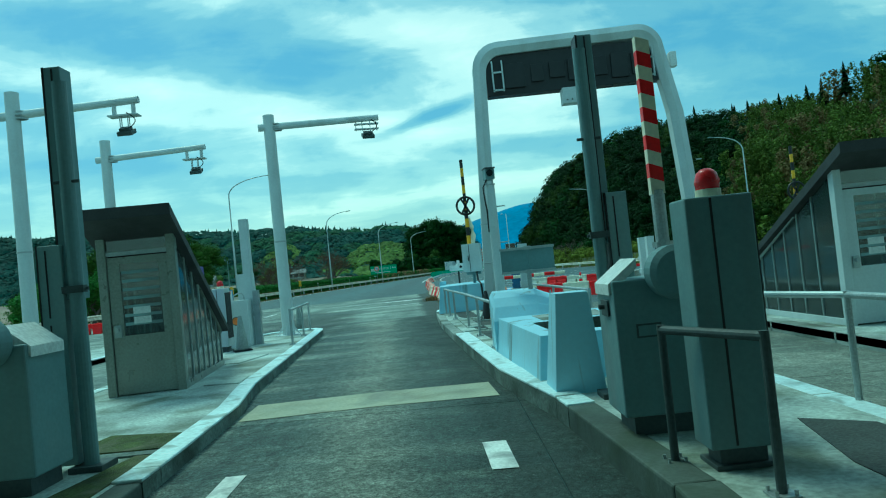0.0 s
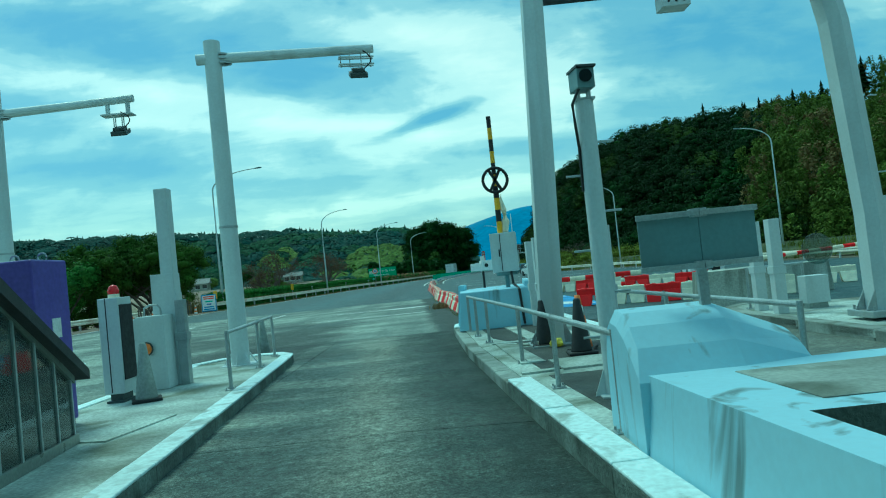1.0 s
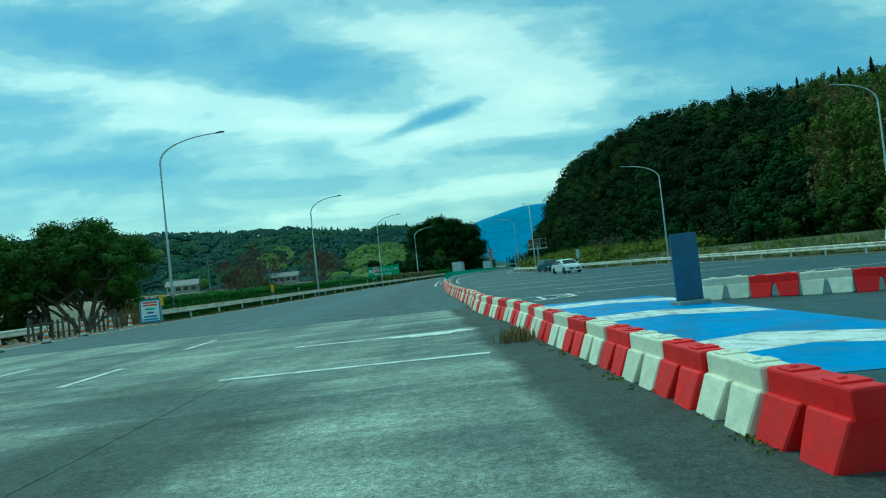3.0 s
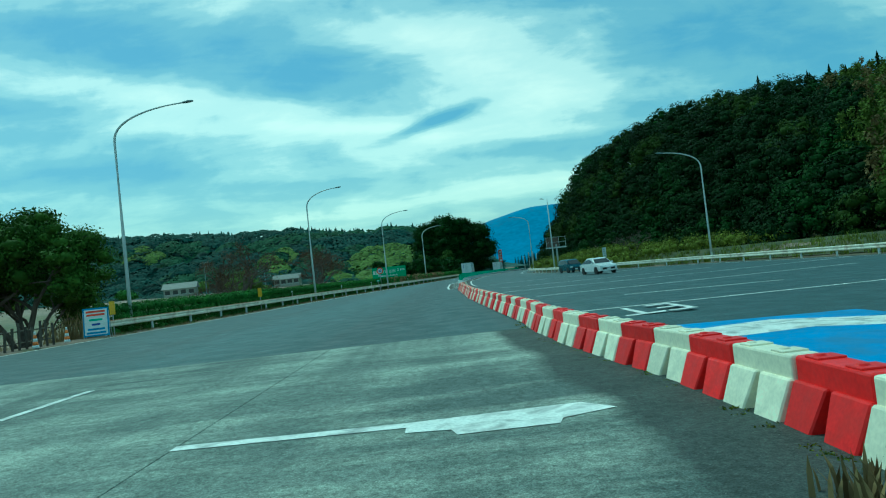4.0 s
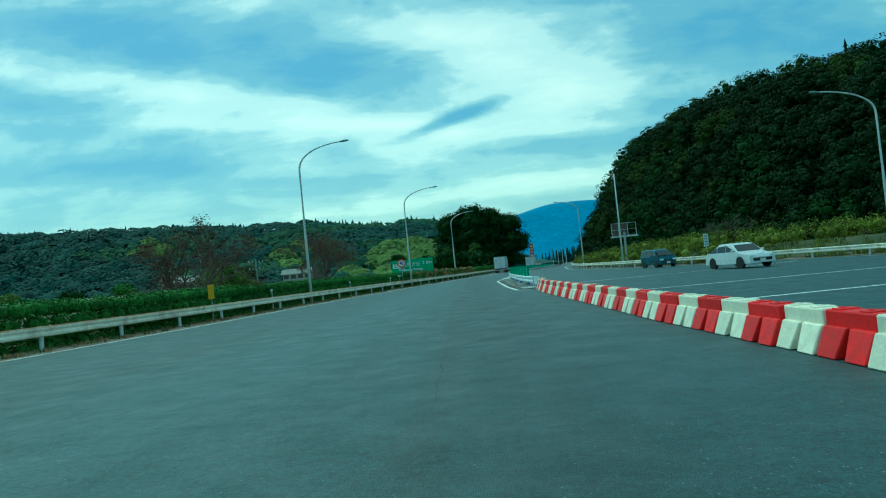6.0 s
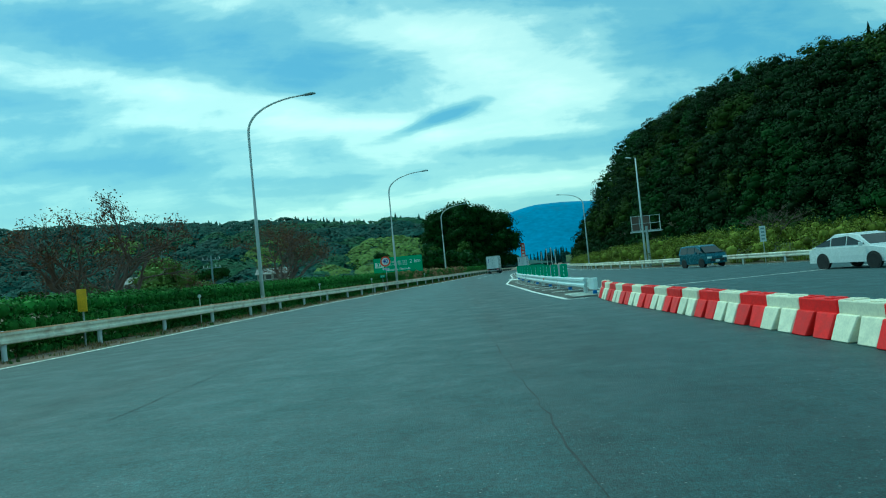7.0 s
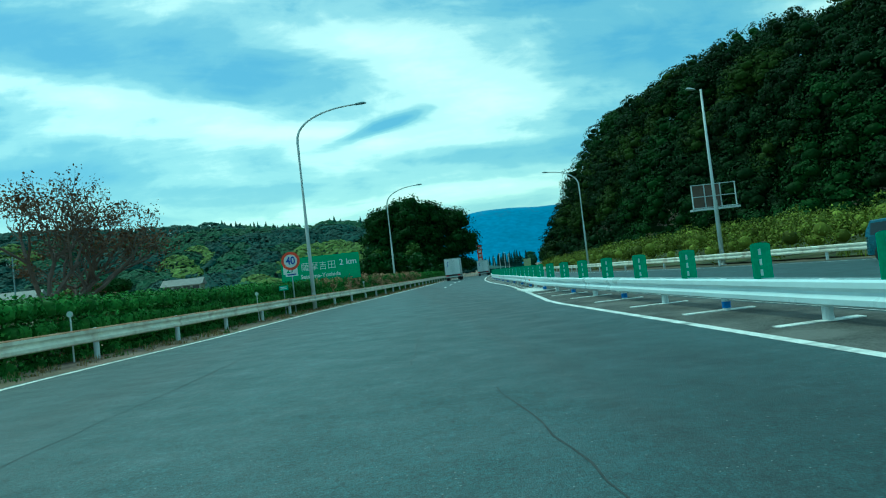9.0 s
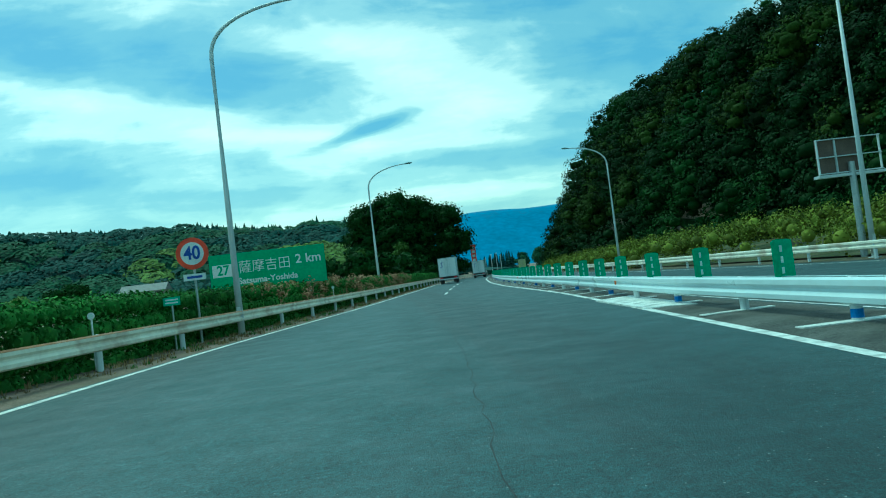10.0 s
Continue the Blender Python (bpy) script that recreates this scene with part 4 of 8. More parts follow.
def gantry_pole(x, y, top, arm_to, label, twin=False):
    """Round mast with a side arm and an antenna that hangs from its end."""
    t = thing("antenna_mast", pose(x, y, 0.13), label, "antenna mast", "antenna masts over the gate lanes")
    h = top - 0.13
    bm = B()
    cyl(bm, (0, 0, 0), (0, 0, h), 0.165, 0.15, 24)
    part("mast", bm, M["steel_light"], t, smooth=False)
    bm = B()
    box(bm, -0.3, 0.3, -0.3, 0.3, 0, 0.03, 0.005)
    part("base_plate", bm, M["steel_light"], t)
    for k in range(8):
        a = k * math.pi / 4
        m = pose(0, 0, 0.03, 0, 0, math.degrees(a))
        bm = B()
        r = bmesh.ops.create_cube(bm, size=1)
        bmesh.ops.transform(bm, matrix=m @ Matrix.Translation((0.24, 0, 0.09)) @ Matrix.Rotation(radians(-35), 4, "Y") @ Matrix.Diagonal((0.02, 0.018, 0.24, 1)), verts=r["verts"])
        part("gusset", bm, M["steel_light"], t)
    bm = B()
    cyl(bm, (0, 0, h * 0.42), (0, 0, h * 0.42 + 0.04), 0.17, 0.17, 24)
    part("band", bm, M["galvanised"], t)
    ax, ay, az = arm_to[0] - x, arm_to[1] - y, arm_to[2] - 0.13
    d = Vector((ax, ay, 0)).normalized()
    z0 = az - 0.12
    bm = B()
    cyl(bm, (-d.x * 0.3, -d.y * 0.3, z0), (ax, ay, az), 0.10, 0.085, 20)
    part("arm", bm, M["steel_light"], t)
    bm = B()
    for s in (-0.08, 0.0, 0.08):
        for o in (0.17, 0.26):
            p = d * o
            cyl(bm, (p.x, p.y, z0 + s - 0.015), (p.x, p.y, z0 + s + 0.015), 0.13 - (o - 0.17) * 0.6, None, 10)
    for s in (-0.1, 0.1):
        p = d * 0.32
        cyl(bm, (d.x * .1, d.y * .1, z0 + s), (p.x, p.y, z0 + s), 0.02, None, 6)
    part("flange", bm, M["galvanised"], t)
    # hanger and antenna box
    q = Vector((ax, ay, az)) - d * 0.35
    ang = math.degrees(math.atan2(d.y, d.x))
    bm = B()
    m = pose(q.x, q.y, q.z, 0, 0, ang)
    if twin:
        for s in (-0.3, -0.12, 0.1, 0.28):
            cyl(bm, m @ Vector((s, 0, -0.05)), m @ Vector((s, 0, -0.36)), 0.012, None, 6)
        for z in (-0.17, -0.31):
            for o in (-0.06, 0.06):
                cyl(bm, m @ Vector((-0.34, o, z)), m @ Vector((0.34, o, z)), 0.018, None, 6)
        dz = -0.36
    else:
        for s in (-0.22, 0.22):
            box(bm, s - 0.04, s + 0.04, -0.03, 0.03, -0.34, -0.05, 0, m)
        box(bm, -0.34, 0.34, -0.14, 0.14, -0.37, -0.34, 0, m)
        for s in (-0.09, 0.09):
            for o in (-0.05, 0.05):
                cyl(bm, m @ Vector((s, o, -0.36)), m @ Vector((s, o, -0.62)), 0.012, None, 6)
        dz = -0.60
    part("hanger", bm, M["steel_light"], t)
    bm = B()
    m2 = m @ pose(0.02, 0, dz - 0.14, 24, 0, 0)
    box(bm, -0.17, 0.17, -0.16, 0.16, -0.05, 0.05, 0.012, m2)
    box(bm, -0.12, 0.12, -0.11, 0.11, 0.05, 0.12, 0.01, m2)
    part("antenna", bm, M["steel_dark"], t, "dark flat antenna box")
    bm = B()
    pts = [m2 @ Vector((0.1 + 0.16 * math.sin(u * math.pi), 0.0, 0.1 + 0.35 * u)) for u in [i / 8 for i in range(9)]]
    tube(bm, pts, 0.012, 6)
    part("cable", bm, M["black"], t)
    return t


gantry_pole(-4.43, 17.15, 6.14, (-1.5, 17.8, 5.93), "pale grey antenna mast with twin-rail hanger over the gate lane", True)
gantry_pole(-9.58, 14.2, 6.54, (-6.72, 14.3, 6.12), "pale grey antenna mast over the outer gate lane", False)
gantry_pole(-10.1, 19.6, 6.48, (-7.08, 19.75, 6.02), "pale grey antenna mast over the outer lane exit", False)


def staircase_hut(x0, x1, y0, y1, z, label, frame_paint, turn=0.0):
    """Stair entrance with a lean-to roof that falls away from the gate."""
    t = thing("stair_hut", pose(x0, y0, z, 0, 0, turn), label, "shelter", "stair shelters on the toll islands")
    w, d = x1 - x0, y1 - y0
    zf, zb = 2.42, 0.66
    roof_z = lambda y: zf + (zb - zf) * (y / d)
    # corner posts, sill, top rail
    bm = B()
    for x in (0.05, w - 0.05):
        box(bm, x - 0.06, x + 0.06, 0, 0.14, 0, zf - 0.02, 0.008)
    part("front_post", bm, frame_paint, t)
    for sx, nm in ((0.03, "side_wall"), (w - 0.03, "side_wall")):
        bm = B()
        box(bm, sx - 0.03, sx + 0.03, 0.1, d, 0, 0.1, 0.006)
        prism(bm, [(0.1, roof_z(0.1) - 0.07), (d, roof_z(d) - 0.07), (d, roof_z(d)), (0.1, roof_z(0.1))], sx - 0.03, sx + 0.03, "x")
        side = part(nm, bm, frame_paint, t, "brown metal side frame")
        n = 7
        for i in range(n):
            y = 0.14 + (d - 0.2) * ((i + 1) / n) ** 0.9
            bm = B()
            box(bm, sx - 0.02, sx + 0.02, y - 0.014, y + 0.014, 0.1, roof_z(y) - 0.06)
            part("mullion", bm, M["galvanised"], side)
        for i in range(n):
            ya = 0.14 + (d - 0.2) * (i / n) ** 0.9 + 0.014
            yb = 0.14 + (d - 0.2) * ((i + 1) / n) ** 0.9 - 0.014
            bm = B()
            prism(bm, [(ya, 0.1), (yb, 0.1), (yb, roof_z(yb) - 0.07), (ya, roof_z(ya) - 0.07)], sx - 0.004, sx + 0.004, "x")
            part("pane", bm, M["glass"], side)
    # roof
    bm = B()
    s = (zb - zf) / d
    prism(bm, [(-0.42, zf - s * 0.42 * 0.35), (d + 0.12, zb + s * 0.12 + 0.02), (d + 0.12, zb + s * 0.12 + 0.12), (-0.42, zf - s * 0.42 * 0.35 + 0.16)], -0.1, w + 0.1, "x")
    part("roof", bm, M["roof_dark"], t, "dark sheet-metal lean-to roof")
    # front: door with louvred window, transom
    bm = B()
    box(bm, 0.1, w - 0.1, 0.03, 0.08, 2.02, 2.08)
    box(bm, 0.1, w - 0.1, 0.03, 0.08, 2.30, 2.36)
    part("transom", bm, M["galvanised"], t)
    bm = B()
    box(bm, 0.12, w - 0.12, 0.05, 0.058, 2.08, 2.30)
    part("transom_pane", bm, M["glass"], t)
    bm = B()
    ring = [(0.12, 0.02), (w - 0.12, 0.02), (w - 0.12, 2.0), (0.12, 2.0)]
    hole = [(0.28, 0.86), (w - 0.24, 0.86), (w - 0.24, 1.9), (0.28, 1.9)]
    fr = [[bm.verts.new((x, y, z)) for x, z in loop] for loop in (ring, hole) for y in (0.035, 0.075)]
    for i in range(4):
        j = (i + 1) % 4
        for p, q in ((fr[0], fr[2]), (fr[1], fr[3]), (fr[0], fr[1]), (fr[2], fr[3])):
            bm.faces.new((p[i], p[j], q[j], q[i]))
    door = part("door", bm, frame_paint, t, "closed brown metal door")
    bm = B()
    box(bm, 0.28, w - 0.24, 0.05, 0.058, 0.86, 1.9)
    part("door_pane", bm, M["glass"], door)
    for i in range(7):
        bm = B()
        z0 = 1.0 + i * 0.125
        box(bm, 0.3, w - 0.26, 0.045, 0.072, z0, z0 + 0.045)
        part("louvre", bm, M["steel_mid"], door)
    bm = B()
    box(bm, 0.15, 0.25, 0.0, 0.035, 0.84, 1.02, 0.01)
    cyl(bm, (0.2, 0.0, 0.95), (0.2, -0.05, 0.95), 0.03, None, 10)
    part("door_lock", bm, M["galvanised"], door, "grey lock case with knob")
    for z0 in (1.02, 1.16):
        bm = B()
        box(bm, 0.42, 0.66, 0.044, 0.049, z0, z0 + 0.1)
        part("notice", bm, M["white"], door, "white notice")
    bm = B()
    box(bm, 0.06, w - 0.06, d - 0.05, d - 0.02, 0.0, zb - 0.05)
    part("back_panel", bm, frame_paint, t)
    return t


staircase_hut(-5.02, -3.95, 8.35, 11.2, 0.145, "brown metal stair shelter with sloping roof and glazed sides", M["hut_metal"], 7.0)
staircase_hut(5.75, 6.82, 8.55, 12.1, 0.05, "pale stair shelter with glazed sides on the next island", M["steel_light"])


def info_cabinet():
    t = thing("information_cabinet", pose(-5.4, 12.2, 0.145), "purple information cabinet standing beside the stair shelter", "cabinet")
    bm = B()
    box(bm, -0.45, 0.44, -0.36, 0.34, 0.06, 1.9, 0.02)
    part("body", bm, M["lilac"], t)
    bm = B()
    box(bm, -0.42, 0.41, -0.33, 0.31, 0, 0.06)
    part("plinth", bm, M["steel_dark"], t)
    bm = B()
    box(bm, 0.02, 0.12, -0.375, -0.355, 1.0, 1.7, 0.004)
    part("slot", bm, M["black"], t)
    bm = B()
    box(bm, -0.34, -0.12, -0.368, -0.358, 1.42, 1.62)
    sq = part("plate", bm, M["white"], t, "white information plate")
    bm = B()
    lathe(bm, [(0.07, 0), (0.07, 0.004)], 20, pose(-0.23, -0.369, 1.52, 90))
    part("disc", bm, M["ink_blue"], sq)
    text("i", 0.13, M["white"], sq, pose(-0.23, -0.376, 1.52, 90), "letter")
    bm = B()
    box(bm, 0.438, 0.446, -0.05, 0.12, 1.02, 1.24)
    part("notice", bm, M["white"], t, "white notice")
    for z in (0.62, 0.78):
        bm = B()
        box(bm, 0.438, 0.45, 0.0, 0.03, z, z + 0.1)
        part("latch", bm, M["galvanised"], t)
    for x in (-0.3, 0.05, 0.36):
        bm = B()
        tube(bm, [(x + 0.05 * math.cos(a), 0, 1.9 + 0.035 + 0.05 * math.sin(a)) for a in [i * math.pi / 5 - 0.6 for i in range(8)]], 0.011, 6)
        part("lifting_eye", bm, M["galvanised"], t)


info_cabinet()


def lamp_box(x, y, z, h, w, d, name, label, lamp=True, rz=0, paint="steel_grey"):
    t = thing(name, pose(x, y, z, 0, 0, rz), label, "control box")
    bm = B()
    box(bm, -w / 2, w / 2, -d / 2, d / 2, 0.12, h, 0.012)
    part("body", bm, M[paint], t)
    bm = B()
    box(bm, -w / 2 + 0.06, w / 2 - 0.06, -d / 2 + 0.04, d / 2 - 0.04, 0, 0.12, 0.005)
    box(bm, -w / 2 + 0.02, w / 2 - 0.02, -d / 2, d / 2, 0, 0.03, 0.004)
    part("foot", bm, M["steel_dark"], t)
    bm = B()
    box(bm, -w / 2 + w * 0.36, -w / 2 + w * 0.36 + 0.014, -d / 2 - 0.003, d / 2 + 0.003, 0.14, h - 0.01)
    box(bm, w / 2 - 0.002, w / 2 + 0.012, -d / 2 + 0.02, d / 2 - 0.02, 0.3, h - 0.1)
    part("gasket", bm, M["black_rubber"], t, "black rubber door gasket")
    if lamp:
        bm = B()
        lathe(bm, [(0.075, h), (0.075, h + 0.05)], 16)
        part("lamp_socket", bm, M["white_plastic"], t)
        bm = B()
        lathe(bm, [(0.07, h + 0.05), (0.075, h + 0.1), (0.06, h + 0.15), (0.03, h + 0.175), (0.004, h + 0.18)], 16)
        part("warning_lamp", bm, M["lamp_red"], t, "red dome warning lamp", True)
    return t


lamp_box(1.58, 2.62, 0.165, 1.6, 0.40, 0.28, "gate_control_box", "tall blue-grey gate control box with red dome lamp")
lamp_box(-5.14, 14.0, 0.145, 1.42, 0.28, 0.4, "gate_control_box", "pale grey gate control box with red dome lamp on the island", paint="steel_light")


def barrier_gate(x, y, z, label, arm=True, mirror=1):
    """Lane gate: housing with a drum and an upright striped arm."""
    t = thing("barrier_gate", pose(x, y, z), label, "barrier gate", "lane gates")
    bm = B()
    box(bm, -0.34, 0.34, -0.24, 0.28, 0.14, 1.12, 0.015)
    body = part("housing", bm, M["steel_grey"], t)
    bm = B()
    box(bm, -0.27, 0.27, -0.19, 0.22, 0, 0.14)
    part("plinth", bm, M["steel_dark"], t)
    bm = B()
    prism(bm, [(-0.36 * mirror, 1.02), (-0.14 * mirror, 1.2), (-0.14 * mirror, 1.27), (-0.36 * mirror, 1.1)], -0.2, 0.24, "y")
    part("lid", bm, M["white"], t, "sloping pale lid")
    bm = B()
    lathe(bm, [(0.17, 0), (0.19, 0.02), (0.19, 0.16), (0.15, 0.19)], 28, pose(0.08, -0.24, 1.15, 90))
    part("drum", bm, M["steel_grey"], t, "round motor drum")
    bm = B()
    box(bm, -0.2, -0.02, -0.246, -0.238, 0.70, 0.8, 0)
    part("plate", bm, M["steel_dark"], body, "small maker's plate")
    bm = B()
    box(bm, -0.186, -0.034, -0.250, -0.244, 0.714, 0.786, 0)
    part("plate_face", bm, M["steel_grey"], body)
    bm = B()
    box(bm, -0.36, -0.345, -0.1, 0.1, 0.86, 0.98, 0.004)
    cyl(bm, (-0.36, 0, 0.93), (-0.40, 0, 0.93), 0.02, None, 8)
    part("lock", bm, M["steel_dark"], body)
    if arm:
        bm = B()
        cyl(bm, (0.1, -0.1, 1.25), (0.1, -0.1, 1.75), 0.05, None, 14)
        cyl(bm, (0.1, -0.1, 1.33), (0.1, -0.1, 1.37), 0.075, None, 14)
        part("sleeve", bm, M["galvanised"], t)
        seg = 0.105
        m = Matrix.Translation((0.1, -0.1, 0))
        for i in range(11):
            bm = B()
            z0 = 1.72 + i * seg
            k = 0.02
            vs = []
            for (u, v) in ((-0.05, -0.035), (0.05, -0.035), (0.05, 0.035), (-0.05, 0.035)):
                vs.append((bm.verts.new(m @ Vector((u, v, z0 - k * u / 0.05 * (0 if i == 0 else 1)))), bm.verts.new(m @ Vector((u, v, z0 + seg - k * u / 0.05)))))
            for j in range(4):
                a, b = vs[j], vs[(j + 1) % 4]
                bm.faces.new((a[0], b[0], b[1], a[1]))
            bm.faces.new([v[0] for v in vs])
            bm.faces.new([v[1] for v in vs])
            part("stripe", bm, M["white_plastic"] if i % 2 == 0 else M["red"], t)
    return t


barrier_gate(1.46, 3.62, 0.165, "blue-grey lane gate with raised red and white arm", True)
barrier_gate(-3.52, 3.75, 0.145, "blue-grey lane gate housing beside the lane", False, -1)


def detector_column(x, y, z, s, label):
    """Pole with two stacked dark detector panels."""
    t = thing("detector_column", pose(x, y, z), label, "detector column", "vehicle detector columns")
    bm = B()
    cyl(bm, (0, 0, 0), (0, 0, 3.25), 0.06, None, 16)
    part("pole", bm, M["steel_grey"], t)
    bm = B()
    box(bm, 0.05 * s - 0.075, 0.05 * s + 0.075, -0.02, 0.16, 1.42, 3.38, 0.008)
    up = part("upper_panel", bm, M["steel_grey"], t)
    bm = B()
    box(bm, 0.05 * s - 0.078, 0.05 * s - 0.06, -0.024, 0.164, 1.42, 3.38)
    box(bm, 0.05 * s + 0.0, 0.05 * s + 0.014, -0.026, -0.016, 1.44, 3.36)
    part("seam", bm, M["black"], up, "black seam")
    bm = B()
    box(bm, 0.18 * s - 0.1, 0.18 * s + 0.1, -0.06, 0.14, 0.06, 1.88, 0.008)
    lo = part("lower_panel", bm, M["steel_mid"], t)
    bm = B()
    for z0, z1 in ((0.1, 0.62), (0.68, 1.22), (1.28, 1.84)):
        box(bm, 0.18 * s - 0.03, 0.18 * s - 0.018, -0.066, -0.056, z0, z1)
    box(bm, 0.18 * s - 0.103, 0.18 * s - 0.09, -0.064, 0.144, 0.06, 1.88)
    part("seam", bm, M["black"], lo, "black seam")
    bm = B()
    for zz in (1.5, 2.4):
        cyl(bm, (-0.11, -0.02, zz), (0.11, -0.02, zz), 0.014, None, 8)
    box(bm, -0.09, 0.09, -0.07, 0.0, 1.47, 1.53)
    part("clamp", bm, M["steel_dark"], t)
    bm = B()
    box(bm, -0.14, 0.3 * s if s > 0 else 0.14, -0.12, 0.16, 0, 0.05, 0.005)
    part("foot", bm, M["steel_dark"], t)


detector_column(1.40, 4.86, 0.165, 1, "tall grey vehicle detector column with dark seams")
detector_column(-3.13, 4.2, 0.145, -1, "tall grey vehicle detector column at the lane edge")


def handrail(name, pts, z, h, label, posts=None, r=0.028, mat="galvanised"):
    """Tube rail on posts; pts: (x, y) of the posts."""
    x0, y0 = pts[0]
    t = thing(name, pose(x0, y0, z), label, "handrail", "handrails on the islands")
    bm = B()
    tube(bm, [(x - x0, y - y0, h) for x, y in pts], r, 12)
    part("rail", bm, M[mat], t)
    for x, y in pts:
        bm = B()
        cyl(bm, (x - x0, y - y0, 0.01), (x - x0, y - y0, h + 0.03), r * 0.95, None, 12)
        part("post", bm, M[mat], t)
        bm = B()
        box(bm, x - x0 - 0.07, x - x0 + 0.07, y - y0 - 0.07, y - y0 + 0.07, 0, 0.014, 0.003)
        for u, v in ((-.05, -.05), (.05, -.05), (.05, .05), (-.05, .05)):
            cyl(bm, (x - x0 + u, y - y0 + v, 0.0), (x - x0 + u, y - y0 + v, 0.04), 0.01, None, 6)
        part("foot_plate", bm, M["galvanised"], t)
    return t


handrail("handrail", [(1.24, 2.74), (1.55, 2.02)], 0.165, 0.82, "short dark grey tube handrail at the gate control box", mat="steel_dark")
handrail("handrail", [(2.5, 5.4), (3.02, 3.8), (3.1, 2.0)], 0.12, 0.86, "grey tube handrail along the island edge")
handrail("handrail", [(0.62, 9.5), (0.48, 11.5), (0.34, 13.5), (0.09, 16.3), (-0.04, 17.6), (-0.14, 18.7)], 0.165, 0.72, "long grey tube handrail along the island kerb")
handrail("handrail", [(2.35, 10.2), (2.2, 13.2), (2.05, 16.2)], 0.165, 0.72, "grey tube handrail on the far side of the island")
handrail("handrail", [(-3.62, 13.95), (-3.85, 16.3), (-4.02, 18.0)], 0.145, 0.78, "low grey tube handrail round the mast")
handrail("handrail", [(5.6, 18.6), (6.9, 18.9)], 0.05, 0.82, "grey tube handrail on the next island")


def concrete_blocks():
    t = thing("crash_block", pose(0, 0, 0.165), "pale blue painted hollow concrete crash block with stains", "crash barrier")
    # hollow tub
    outer = [(0.90, 5.95), (2.15, 5.95), (2.35, 9.0), (0.66, 9.0)]
    inner = [(1.10, 6.25), (2.0, 6.25), (2.1, 7.6), (1.02, 7.6)]
    bm = B()
    lo = [bm.verts.new((x, y, 0)) for x, y in [(0.84, 5.9), (2.2, 5.9), (2.4, 9.0), (0.60, 9.0)]]
    hi = [bm.verts.new((x, y, 0.5)) for x, y in outer]
    rim = [bm.verts.new((x, y, 0.5)) for x, y in inner]
    bot = [bm.verts.new((x, y, 0.1)) for x, y in inner]
    for i in range(4):
        j = (i + 1) % 4
        bm.faces.new((lo[i], lo[j], hi[j], hi[i]))
        bm.faces.new((hi[i], hi[j], rim[j], rim[i]))
    bm.faces.new(lo)
    part("tub", bm, M["block_white"], t)
    bm = B()
    rim = [bm.verts.new((x, y, 0.5)) for x, y in inner]
    bot = [bm.verts.new((x, y, 0.04)) for x, y in inner]
    for i in range(4):
        j = (i + 1) % 4
        bm.faces.new((rim[i], rim[j], bot[j], bot[i]))
    bm.faces.new(bot)
    # dark lining colour holds the hollow's shadow as well as grime
    part("tub_lining", bm, M["kerb_side"], t, "unpainted concrete inside, shadow and grime in its dark colour")
    bm = B()
    prism(bm, [(1.2, 7.8), (2.05, 7.8), (2.1, 8.7), (1.15, 8.7)], 0.5, 0.506)
    part("deck_patch", bm, M["kerb_raw"], t, "bare concrete patch")
    # rounded nose
    bm = B()
    prof = [(8.85, 0.0), (8.85, 0.46), (9.0, 0.66), (9.15, 0.79), (9.32, 0.87), (9.5, 0.89), (9.62, 0.82), (9.70, 0.60), (9.74, 0.0)]
    cols = []
    for x, k in ((0.60, 0.90), (0.65, 1.0), (1.30, 1.0), (1.78, 0.76)):
        cols.append([bm.verts.new((x, y + (0.0 if x > 0.7 else 0.0), z * k if z > 0.5 else z)) for y, z in prof])
    for a, b in zip(cols, cols[1:]):
        for i in range(len(prof) - 1):
            bm.faces.new((a[i], a[i + 1], b[i + 1], b[i]))
    bm.faces.new(cols[0])
    bm.faces.new(cols[-1][::-1])
    part("nose", bm, M["block_white"], t)
    # front pillar
    p = thing("crash_pillar", pose(0, 0, 0.165), "pale blue painted tapered concrete pillar", "crash barrier")
    bm = B()
    hull_box(bm, [(0.90, 5.2), (1.38, 5.12), (1.40, 5.62), (0.88, 5.70)], [(0.98, 5.12), (1.28, 5.06), (1.30, 5.4), (0.97, 5.44)], 0, 0.98)
    part("pillar", bm, M["block_white"], p)
    q = thing("rear_crash_block", pose(0, 0, 0.165), "low stained concrete block behind the pillar", "crash barrier")
    bm = B()
    hull_box(bm, [(1.75, 5.0), (2.5, 5.0), (2.5, 6.0), (1.75, 5.9)], [(1.9, 5.3), (2.45, 5.3), (2.4, 5.9), (1.9, 5.85)], 0, 0.34)
    part("block", bm, M["kerb_raw"], q)


concrete_blocks()


